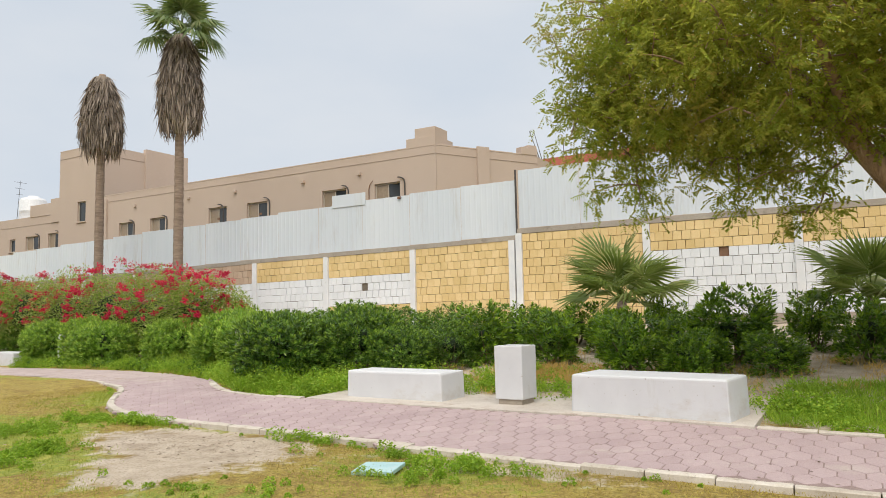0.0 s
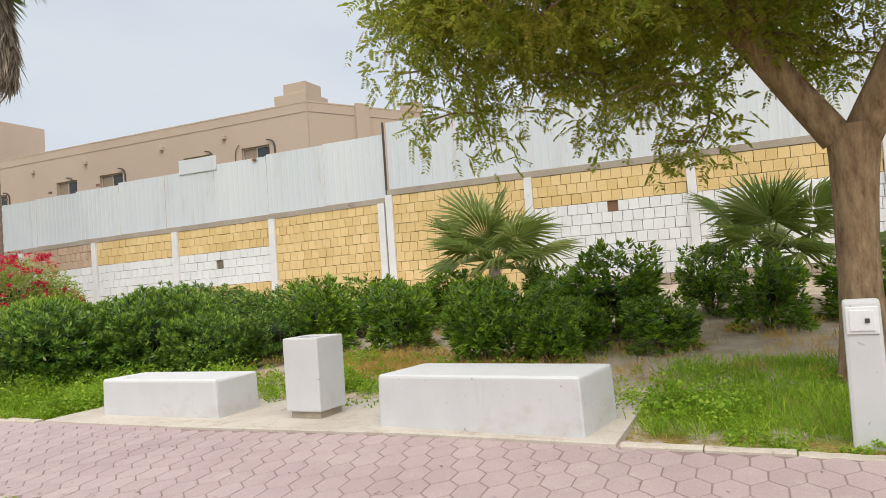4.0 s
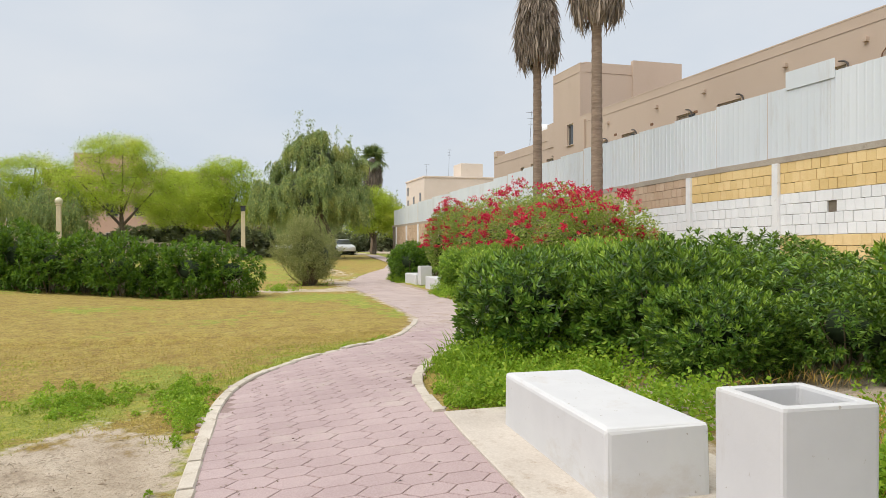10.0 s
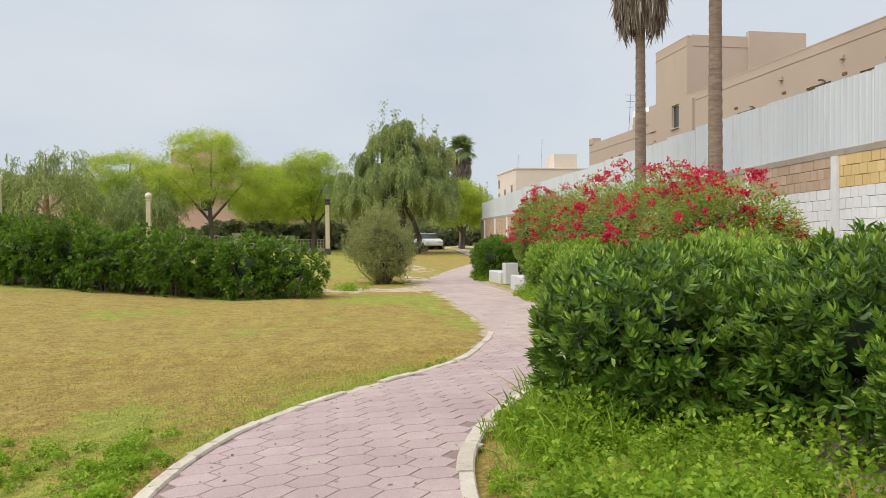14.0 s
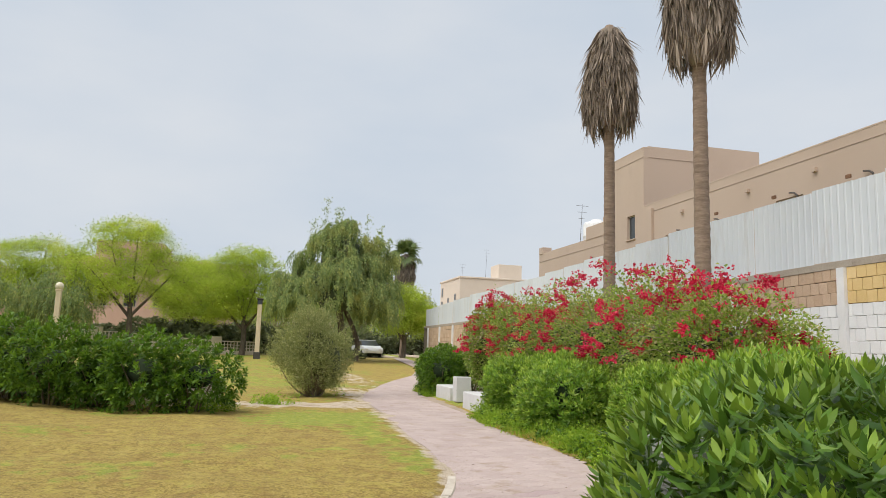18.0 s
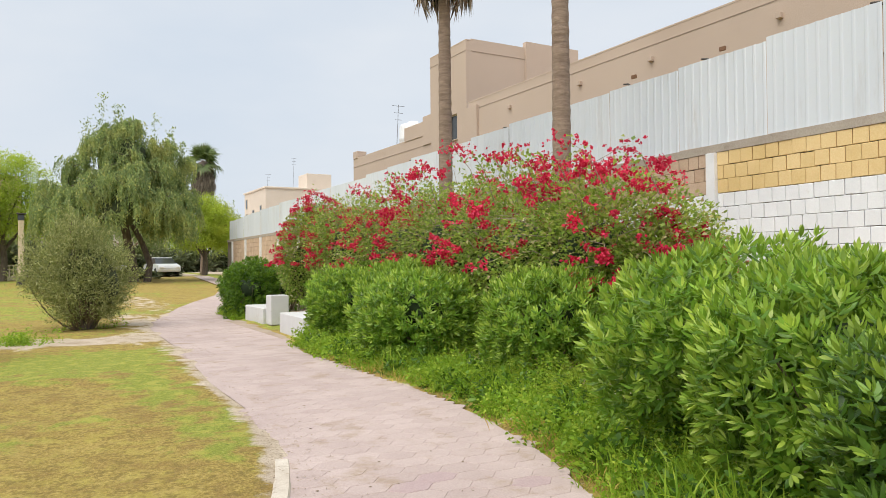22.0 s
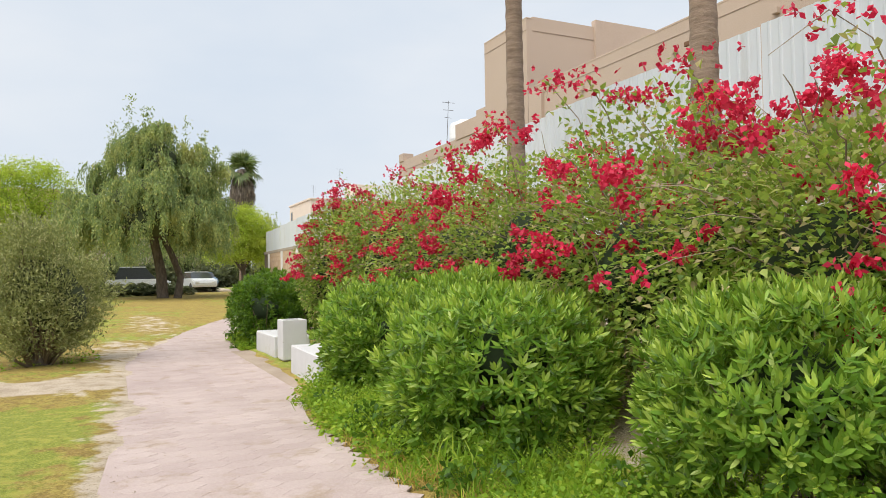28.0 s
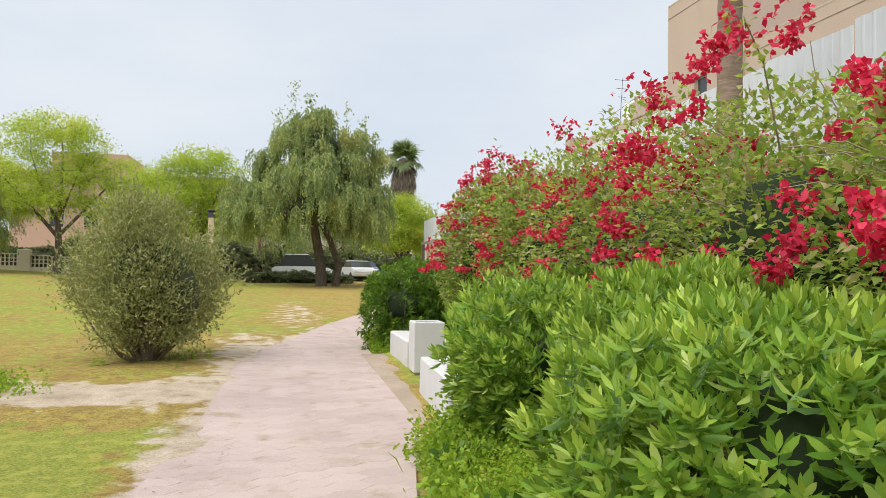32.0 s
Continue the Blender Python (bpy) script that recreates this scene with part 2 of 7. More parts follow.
BLUE = mineral("faded_blue_plate", (0.34, 0.52, 0.54), (0.46, 0.62, 0.63), (0.55, 0.58, 0.55), 0.6, 50, 3.0)
TANK = plain("white_water_tank", (0.78, 0.79, 0.80), 0.5)
CARWHITE = plain("white_car_paint", (0.72, 0.74, 0.76), 0.25)
CARBLUE = plain("blue_car_paint", (0.14, 0.22, 0.30), 0.25)
RUBBER = plain("tyre_rubber", (0.03, 0.03, 0.03), 0.85)

LEAF_OLEANDER = foliage("oleander_leaf", [(0.0, (0.026, 0.0647, 0.009)), (0.5, (0.06, 0.139, 0.0165)), (0.88, (0.125, 0.24, 0.0315)), (1.0, (0.28, 0.392, 0.087))], 0.32, 0.23, (0.28, 0.431, 0.045), (0.4, 0.549, 0.072))
LEAF_FRESH = foliage("fresh_oleander_leaf", [(0.0, (0.0598, 0.142, 0.019)), (0.5, (0.147, 0.29, 0.0343)), (0.88, (0.282, 0.452, 0.0647)), (1.0, (0.5, 0.61, 0.181))], 0.30, 0.36, (0.456, 0.632, 0.0571), (0.631, 0.75, 0.133))
LEAF_MID = foliage("shrub_leaf", [(0.0, (0.0351, 0.0855, 0.00777)), (0.5, (0.0826, 0.179, 0.0136)), (0.88, (0.16, 0.292, 0.0253)), (1.0, (0.321, 0.438, 0.0631))], 0.32, 0.28, (0.311, 0.467, 0.0292), (0.426, 0.582, 0.0485))
LEAF_HEDGE = foliage("hedge_leaf", [(0.0, (0.030, 0.080, 0.007)), (0.6, (0.066, 0.155, 0.012)), (1.0, (0.155, 0.28, 0.028))], 0.45, 0.34, (0.24, 0.38, 0.03), (0.22, 0.36, 0.032))
# shrub green, dulled to take in the shade under the far trees
LEAF_FAR = foliage("undergrowth_leaf", [(0.0, (0.085, 0.105, 0.060)), (0.6, (0.145, 0.17, 0.09)), (1.0, (0.22, 0.24, 0.125))], 0.7, 0.3, (0.25, 0.28, 0.1))
LEAF_TREE = foliage("acacia_leaf", [(0.0, (0.136, 0.18, 0.0246)), (0.55, (0.25, 0.307, 0.0403)), (0.88, (0.397, 0.403, 0.0728)), (1.0, (0.498, 0.325, 0.101))], 0.45, 0.64, (0.612, 0.602, 0.0784), None, ((0.8, 0.52, 0.66, (0.34, 0.252, 0.0672)), (0.9, 0.48, 0.34, (0.216, 0.349, 0.0448))))
LEAF_WILLOW = foliage("weeping_leaf", [(0.0, (0.154, 0.231, 0.105)), (0.6, (0.292, 0.38, 0.149)), (0.9, (0.429, 0.484, 0.176)), (1.0, (0.66, 0.594, 0.209))], 0.6, 0.46, (0.506, 0.572, 0.165), None, ((0.55, 0.52, 0.68, (0.517, 0.506, 0.176)), (0.8, 0.47, 0.33, (0.143, 0.22, 0.11))))
LEAF_LIME = foliage("spring_leaf", [(0.0, (0.264, 0.372, 0.048)), (0.6, (0.456, 0.576, 0.072)), (1.0, (0.648, 0.708, 0.144))], 0.6, 0.52, (0.624, 0.732, 0.072), None, ((0.33, 0.50, 0.64, (0.624, 0.648, 0.12)), (0.45, 0.49, 0.36, (0.204, 0.3, 0.06))))
LEAF_OLIVE = foliage("olive_leaf", [(0.0, (0.168, 0.196, 0.0672)), (0.6, (0.302, 0.33, 0.118)), (1.0, (0.56, 0.56, 0.269))], 0.55, 0.42, (0.403, 0.437, 0.134))
LEAF_FAN = foliage("fan_palm_leaf", [(0.0, (0.12, 0.177, 0.0401)), (0.7, (0.217, 0.281, 0.0722)), (1.0, (0.441, 0.45, 0.209))], 0.38, 0.45, (0.337, 0.418, 0.0722))
LEAF_PALM = foliage("tall_palm_leaf", [(0.0, (0.10, 0.150, 0.060)), (0.7, (0.175, 0.235, 0.095)), (1.0, (0.33, 0.34, 0.17))], 0.45, 0.36)
LEAF_BOUG = foliage("bougainvillea_leaf", [(0.0, (0.0845, 0.156, 0.0325)), (0.4, (0.202, 0.332, 0.0546)), (0.72, (0.442, 0.559, 0.111)), (0.86, (0.351, 0.273, 0.156)), (1.0, (0.598, 0.507, 0.26))], 0.45, 0.45, (0.546, 0.676, 0.104))
BRACT = foliage("red_bract", [(0.0, (0.46, 0.010, 0.045)), (0.6, (0.67, 0.020, 0.080)), (1.0, (0.78, 0.07, 0.15))], 0.55, 0.35, (0.8, 0.04, 0.10))
WEED = foliage("weed_leaf", [(0.0, (0.145, 0.28, 0.02)), (0.6, (0.265, 0.43, 0.034)), (1.0, (0.43, 0.54, 0.06))], 0.55, 0.48, (0.36, 0.5, 0.04))
FEATHER = foliage("feathery_weed", [(0.0, (0.13, 0.24, 0.02)), (0.5, (0.28, 0.42, 0.034)), (0.85, (0.44, 0.54, 0.055)), (1.0, (0.58, 0.52, 0.12))], 0.6, 0.5, (0.5, 0.6, 0.05), None, ((1.7, 0.52, 0.66, (0.42, 0.46, 0.06)), (1.1, 0.48, 0.34, (0.10, 0.22, 0.02))))
DRYGRASS = foliage("dry_grass_blade", [(0.0, (0.22, 0.155, 0.03)), (0.5, (0.40, 0.30, 0.07)), (0.8, (0.42, 0.36, 0.07)), (1.0, (0.62, 0.49, 0.16))], 0.8, 0.3, (0.5, 0.40, 0.12), None, ((4.5, 0.52, 0.68, (0.34, 0.36, 0.055)), (3.1, 0.50, 0.34, (0.27, 0.165, 0.045)), (0.6, 0.56, 0.7, (0.50, 0.37, 0.09))))
LAWN = foliage("lawn_blade", [(0.0, (0.19, 0.24, 0.03)), (0.6, (0.29, 0.34, 0.04)), (1.0, (0.40, 0.42, 0.07))], 0.8, 0.4, (0.45, 0.48, 0.06), None, ((4.0, 0.52, 0.7, (0.45, 0.38, 0.09)), (2.7, 0.46, 0.32, (0.15, 0.24, 0.03))))
POD = foliage("dry_pod", [(0.0, (0.22, 0.11, 0.04)), (1.0, (0.42, 0.24, 0.09))], 0.7, 0.2, (0.4, 0.25, 0.1))
STRAW = foliage("straw", [(0.0, (0.486, 0.317, 0.084)), (1.0, (0.648, 0.451, 0.14))], 0.8, 0.3, (0.54, 0.384, 0.105))
SKIRT = foliage("dead_palm_frond", [(0.0, (0.15, 0.12, 0.10)), (0.5, (0.28, 0.23, 0.19)), (1.0, (0.45, 0.375, 0.31))], 0.95, 0.1, (0.3, 0.22, 0.15))
# near-black on purpose: the shade inside the bushes is put into this colour
CORE_SHADE = plain("inner_foliage", (0.018, 0.036, 0.009), 0.9)
# paler core colour, again shade painted in, for weeping tree and olive shrub
CORE_SHADE_PALE = plain("shaded_twigs", (0.075, 0.095, 0.045), 0.9)
TWIG = plain("twig", (0.20, 0.15, 0.10), 0.9)
CANE = plain("pale_cane", (0.34, 0.27, 0.20), 0.9)
GROOVE = plain("stucco_groove", (0.38, 0.30, 0.24), 0.95)
BARK_TREE = bark("acacia_bark", (0.15, 0.085, 0.05), (0.43, 0.30, 0.185), 11.0, (1, 1, 0.30))
BARK_DARK = bark("dark_bark", (0.07, 0.055, 0.045), (0.17, 0.135, 0.11), 7.0, (1, 1, 0.35))
BARK_PALM = bark("palm_bark", (0.17, 0.12, 0.09), (0.33, 0.25, 0.19), 5.0, (0.6, 0.6, 3.0))


def ground_nodes(nt, bsdf):
    def attribute(name):
        a = nt.nodes.new("ShaderNodeAttribute")
        a.attribute_name = name
        return a.outputs["Fac"]
    fine = noise_fac(nt, 38.0, 6.0, 0.7, world_space=True)
    mid = noise_fac(nt, 2.6, 6.0, 0.65, world_space=True)
    big = noise_fac(nt, 0.35, 5.0, 0.6, world_space=True)
    dry = ramp(nt, fine, [(0.34, (0.18, 0.13, 0.027)), (0.5, (0.335, 0.245, 0.054)), (0.66, (0.51, 0.385, 0.12))])
    green = ramp(nt, fine, [(0.34, (0.12, 0.15, 0.015)), (0.5, (0.235, 0.27, 0.033)), (0.66, (0.36, 0.385, 0.07))])
    sand = ramp(nt, mid, [(0.32, (0.37, 0.29, 0.21)), (0.5, (0.51, 0.42, 0.32)), (0.7, (0.61, 0.52, 0.415))])
    sand = mix(nt, grey(nt, fine, 0.5, 0.36, 0, 0.55), sand, (0.22, 0.16, 0.105))
    def edged(a, spread):
        s = nt.nodes.new("ShaderNodeMath")
        s.operation = "ADD"
        nt.links.new(a, s.inputs[0])
        nt.links.new(grey(nt, mid, 0.3, 0.7, -spread, spread), s.inputs[1])
        return grey(nt, s.outputs[0], 0.4, 0.6)
    lush = nt.nodes.new("ShaderNodeMath")
    lush.operation = "ADD"
    nt.links.new(attribute("green"), lush.inputs[0])
    nt.links.new(grey(nt, big, 0.35, 0.7, -0.15, 0.4), lush.inputs[1])
    mottle = noise_fac(nt, 5.0, 4.0, 0.6, world_space=True)
    tuft = noise_fac(nt, 14.0, 4.0, 0.6, world_space=True)
    dry = mix(nt, grey(nt, mottle, 0.49, 0.62, 0.0, 0.45), dry, (0.43, 0.37, 0.07))
    dry = mix(nt, grey(nt, mid, 0.50, 0.36, 0.0, 0.65), dry, (0.25, 0.155, 0.045))
    dry = mix(nt, grey(nt, mid, 0.54, 0.66, 0.0, 0.55), dry, (0.47, 0.35, 0.11))
    dry = mix(nt, grey(nt, tuft, 0.50, 0.38, 0.0, 0.6), dry, (0.16, 0.115, 0.025))
    green = mix(nt, grey(nt, mottle, 0.5, 0.62, 0.0, 0.6), green, (0.42, 0.38, 0.07))
    lawn = mix(nt, edged(lush.outputs[0], 0.35), dry, green)
    col = mix(nt, edged(attribute("sand"), 0.35), lawn, sand)
    nt.links.new(col, bsdf.inputs["Base Color"])
    bump(nt, bsdf, fine, 0.9, 0.03)


GROUND = material("park_ground", ground_nodes, Roughness=1.0)

# ---- building helpers ----
rng = np.random.default_rng(7)


def smooth(a, b, x):
    u = np.clip((np.asarray(x, float) - a) / (b - a), 0, 1)
    return u * u * (3 - 2 * u)


def bank_start(x):
    return 9.4 + 4.4 * smooth(-10, -16, x) + 6 * smooth(-34, -60, x)


def height(x, y):
    """The lie of the land: a bank up to the wall, a rise under the lawn."""
    x, y = np.asarray(x, float), np.asarray(y, float)
    h = 0.13 * smooth(4, 0, x) * smooth(-15, -10, x) * smooth(6.5, 9.2, y)
    h = h + 0.085 * np.clip(y - bank_start(x), 0, 11) * smooth(-66, -34, x)
    h = h + 0.055 * np.clip(5 - y, 0, 14) * smooth(-9, -22, x)
    h = h - 0.08 * smooth(-21, -26, x) * smooth(-44, -36, x)
    return h + 0.013 * np.clip(-32 - x, 0, 45)


def ground_at(x, y):
    return float(height(x, y))


def mesh_from(name, verts, faces, shade=False):
    me = bpy.data.meshes.new(name)
    me.from_pydata([tuple(v) for v in verts] if isinstance(verts, list) else verts.tolist(), [], faces if isinstance(faces, list) else faces.tolist())
    if shade:
        me.shade_smooth()
    me.update()
    return me


def tri_mesh(name, verts, tris, young=None):
    """A mesh of triangles from arrays, quickly; young marks fresh leaves."""
    verts, tris = np.asarray(verts, np.float32), np.asarray(tris, np.int32)
    me = bpy.data.meshes.new(name)
    me.vertices.add(len(verts))
    me.vertices.foreach_set("co", verts.ravel())
    me.loops.add(tris.size)
    me.loops.foreach_set("vertex_index", tris.ravel())
    me.polygons.add(len(tris))
    me.polygons.foreach_set("loop_start", np.arange(0, tris.size, 3, dtype=np.int32))
    me.update(calc_edges=True)
    if young is not None:
        me.attributes.new("young", "FLOAT", "POINT").data.foreach_set("value", np.asarray(young, np.float32))
    return me


def link(name, me, mat, parent=None, label="", where=None):
    ob = new(name, me)
    if mat and not me.materials:
        me.materials.append(mat)
    if where is not None:
        ob.matrix_basis = where
    if parent:
        ob.parent = parent
    if label:
        ob["label"] = label
    return ob


def part(name, bm, mat, parent=None, label="", shade=False):
    me = bpy.data.meshes.new(name)
    bm.to_mesh(me)
    bm.free()
    if shade:
        me.shade_smooth()
    return link(name, me, mat, parent, label)


def block(sx, sy, sz, centre=(0, 0, 0), bevel=0.0, segments=2, taper=1.0):
    bm = bmesh.new()
    bmesh.ops.create_cube(bm, size=1)
    for v in bm.verts:
        k = taper if v.co.z > 0 else 1.0
        v.co = Vector((v.co.x * sx * k, v.co.y * sy * k, v.co.z * sz)) + Vector(centre)
    if bevel:
        bmesh.ops.bevel(bm, geom=list(bm.edges), offset=bevel, segments=segments, affect="EDGES", profile=0.6)
    return bm


def add_block(bm, lo, hi):
    x0, y0, z0 = lo
    x1, y1, z1 = hi
    v = [bm.verts.new(c) for c in ((x0, y0, z0), (x1, y0, z0), (x1, y1, z0), (x0, y1, z0), (x0, y0, z1), (x1, y0, z1), (x1, y1, z1), (x0, y1, z1))]
    for f in ((0, 3, 2, 1), (4, 5, 6, 7), (0, 1, 5, 4), (1, 2, 6, 5), (2, 3, 7, 6), (3, 0, 4, 7)):
        bm.faces.new([v[i] for i in f])


def lathe(profile, n=16, wobble=0.0):
    """A round body from (radius, z) pairs."""
    bm = bmesh.new()
    rings = []
    for r, z in profile:
        rings.append([bm.verts.new((r * (1 + wobble * random.uniform(-1, 1)) * math.cos(2 * math.pi * i / n), r * math.sin(2 * math.pi * i / n), z)) for i in range(n)])
    for a, b in zip(rings, rings[1:]):
        for i in range(n):
            bm.faces.new((a[i], a[(i + 1) % n], b[(i + 1) % n], b[i]))
    bm.faces.new(rings[0][::-1])
    bm.faces.new(rings[-1])
    return bm


def tubes(paths, n=7):
    """Tapered, bent tubes: each path is a list of (point, radius). Vertices and triangles."""
    verts, tris = [], []
    for path in paths:
        start = len(verts)
        pts = [np.asarray(p, float) for p, _ in path]
        for i, (p, r) in enumerate(path):
            d = pts[min(i + 1, len(pts) - 1)] - pts[max(i - 1, 0)]
            d = d / (np.linalg.norm(d) + 1e-9)
            a = np.cross(d, (0.31, 0.95, 0.1))
            a /= np.linalg.norm(a) + 1e-9
            b = np.cross(d, a)
            for k in range(n):
                t = 2 * math.pi * k / n
                verts.append(pts[i] + r * (math.cos(t) * a + math.sin(t) * b))
        for i in range(len(path) - 1):
            for k in range(n):
                q = start + i * n + k
                s = start + i * n + (k + 1) % n
                tris += [(q, s, s + n), (q, s + n, q + n)]
    return np.array(verts), np.array(tris)


def unit(a):
    return a / (np.linalg.norm(a, axis=-1, keepdims=True) + 1e-9)


def sphere_dirs(n, low=-1.0):
    d = unit(rng.normal(size=(n * 8 + 80, 3)))
    return d[d[:, 2] > low][:n]


def leaves(P, D, L, W, fold=0.3, droop=0.15, wide=0.45):
    """Folded, drooping pointed leaves from P along D: five points and four triangles each."""
    n = len(P)
    D = unit(D)
    L, W = np.broadcast_to(L, n)[:, None], np.broadcast_to(W, n)[:, None]
    S = np.cross(D, rng.normal(size=(n, 3)) * 0.35 + np.array([0, 0, 1.0]))
    S = unit(S)
    N = np.cross(S, D)
    M = P + D * L * wide
    tip = P + D * L - N * L * droop
    v = np.stack([P, M + S * W / 2 + N * W * fold, M, M - S * W / 2 + N * W * fold, tip], 1)
    t = np.array([[0, 2, 1], [0, 3, 2], [1, 2, 4], [2, 3, 4]])
    return v.reshape(-1, 3), (t[None] + 5 * np.arange(n)[:, None, None]).reshape(-1, 3)


def broad_leaves(P, D, S, L, W, fold=0.18, droop=0.12):
    """Lance-shaped folded leaves from P along D, S across the blade: seven points and six triangles each."""
    n = len(P)
    D = unit(D)
    S = unit(S - D * (S * D).sum(1)[:, None])
    N = np.cross(S, D)
    L, W = np.broadcast_to(L, n)[:, None], np.broadcast_to(W, n)[:, None]
    A = P + D * L * 0.38
    B = P + D * L * 0.72 - N * L * droop * 0.4
    v = np.stack([P, A + S * W / 2 + N * W * fold, A, A - S * W / 2 + N * W * fold, B + S * W * 0.40 + N * W * fold * 0.5, B - S * W * 0.40 + N * W * fold * 0.5, P + D * L - N * L * droop], 1)
    t = np.array([[0, 2, 1], [0, 3, 2], [1, 2, 4], [2, 5, 4], [2, 3, 5], [4, 5, 6]])
    return v.reshape(-1, 3), (t[None] + 7 * np.arange(n)[:, None, None]).reshape(-1, 3)


def blades(P, D, L, W, droop=0.3):
    """Simple grass blades or leaflets: one bent strip of two triangles each."""
    n = len(P)
    D = unit(D)
    L, W = np.broadcast_to(L, n)[:, None], np.broadcast_to(W, n)[:, None]
    S = unit(np.cross(D, rng.normal(size=(n, 3))))
    M = P + D * L * 0.5
    tip = P + D * L
    tip = tip + np.array([0, 0, -1.0]) * L * droop
    v = np.stack([P, M - S * W / 2, M + S * W / 2, tip], 1)
    t = np.array([[0, 1, 2], [1, 3, 2]])
    return v.reshape(-1, 3), (t[None] + 4 * np.arange(n)[:, None, None]).reshape(-1, 3)


def joined(pieces):
    vs, ts, k = [], [], 0
    for v, t in pieces:
        vs.append(v)
        ts.append(t + k)
        k += len(v)
    return np.concatenate(vs), np.concatenate(ts)


def lumps(d, k, amount):
    """Uneven radius over directions d."""
    c = sphere_dirs(k)
    w = np.exp(6 * (d @ c.T - 1)).sum(1)
    return 1 + amount * (w / w.mean() - 1)


def empty(name, x, y, z=None, turn=0.0, scale=(1, 1, 1)):
    ob = new(name)
    ob.empty_display_size = 0.2
    ob.matrix_basis = pose(x, y, ground_at(x, y) if z is None else z, 0, 0, turn) @ Matrix.Diagonal((*scale, 1))
    return ob

# ---- plan of the footpath: x and y of its two edges, from the far right to the far left ----
EDGE_L = [(9, 6.45), (3, 6.5), (0, 6.53), (-2, 6.58), (-4.5, 6.70), (-6.5, 6.86), (-8.3, 6.95), (-9.3, 7.02), (-10.1, 7.22), (-10.7, 7.5), (-11.2, 7.85), (-11.75, 8.38), (-12.6, 9.1),
          (-13.8, 9.92), (-15.5, 10.62), (-16.5, 10.92), (-18.5, 11.15), (-20.3, 11.15), (-22.6, 11.3), (-25, 11.5), (-29.5, 11.55), (-32, 11.95), (-34.3, 12.6), (-36.8, 13.3), (-39.4, 14.3), (-42, 15.6), (-50, 17.6), (-68, 19.3)]
EDGE_R = [(9, 8.5), (3, 8.5), (0.5, 8.52), (-1.2, 8.6), (-2.9, 8.78), (-5.5, 8.82), (-7.1, 8.92), (-8.9, 9.07), (-9.6, 9.24), (-10.3, 9.55), (-11.0, 10.05),
          (-12.5, 11.3), (-14.2, 12.3), (-15.4, 12.75), (-16.8, 13.05), (-18.6, 13.2), (-20.5, 13.1), (-22.5, 13.15), (-26, 13.75), (-33.5, 13.9), (-36.5, 14.75), (-39.5, 16.1), (-42, 17.2), (-50, 18.9), (-70, 20.6)]


def edge_at(edge, x):
    e = np.array(edge)[::-1]
    return np.interp(x, e[:, 0], e[:, 1])


def smooth_line(edge, step=0.1):
    """Points every step along an edge, with rounded corners."""
    e = np.array(edge)
    d = np.r_[0, np.cumsum(np.hypot(*np.diff(e, axis=0).T))]
    s = np.arange(0, d[-1], step)
    p = np.c_[np.interp(s, d, e[:, 0]), np.interp(s, d, e[:, 1])]
    k = 9
    q = np.pad(p, ((k // 2, k // 2), (0, 0)), mode="edge")
    return np.stack([np.convolve(q[:, i], np.ones(k) / k, "valid") for i in (0, 1)], 1)


LINE_L, LINE_R = smooth_line(EDGE_L), smooth_line(EDGE_R)


# ---- the ground: one sheet to the horizon ----
def spread(lo, hi, step, far, grow=1.28):
    mid = list(np.arange(lo, hi, step))
    a, b, s = [], [], step
    x = lo
    while x > -far:
        s *= grow
        x -= s
        a.append(x)
    s, x = step, mid[-1]
    while x < far:
        s *= grow
        x += s
        b.append(x)
    return np.array(a[::-1] + mid + b)


gx, gy = spread(-36, 6, 0.16, 900), spread(-3, 21, 0.16, 900)
GX, GY = np.meshgrid(gx, gy, indexing="ij")
near = smooth(-75, -45, GX) * smooth(40, 20, GX)
rough = np.array([noise.noise((x * 0.9, y * 0.9, 3.1)) for x, y in zip(GX.ravel(), GY.ravel())]).reshape(GX.shape)
patchy = np.array([noise.noise((x * 0.45, y * 0.45, 8.7)) for x, y in zip(GX.ravel(), GY.ravel())]).reshape(GX.shape)
ragged = rough + 0.7 * np.array([noise.noise((x * 2.7, y * 2.7, 5.1)) for x, y in zip(GX.ravel(), GY.ravel())]).reshape(GX.shape)
EL, ER = edge_at(EDGE_L, GX), edge_at(EDGE_R, GX)
off_path = np.clip(np.maximum(EL - GY, GY - ER) / 0.5, 0, 1)
ragged_l = smooth(0.60 + 0.65 * ragged + 0.35 * smooth(-14.4, -15.6, GX) * smooth(-18.5, -17.0, GX), -0.35, GY - EL) * smooth(-14.5, -15.2, GX) * smooth(-38, -34, GX)
ragged_r = smooth(0.18 + 0.55 * ragged, -0.3, ER - GY) * smooth(-12.4, -13.4, GX) * smooth(-32.0, -30.8, GX)
GZ = height(GX, GY) + (0.035 * rough * off_path + 0.01 * rough) * near - 0.01 + 0.062 * np.maximum(ragged_l, ragged_r)
gverts = np.stack([GX, GY, GZ], -1).reshape(-1, 3)
ni, nj = GX.shape
idx = np.arange(ni * nj).reshape(ni, nj)
gfaces = np.stack([idx[:-1, :-1], idx[1:, :-1], idx[1:, 1:], idx[:-1, 1:]], -1).reshape(-1, 4)
gme = mesh_from("ground", gverts, gfaces, True)


def spot(x, y, rx, ry):
    return np.exp(-((GX - x) / rx) ** 2 - ((GY - y) / ry) ** 2)


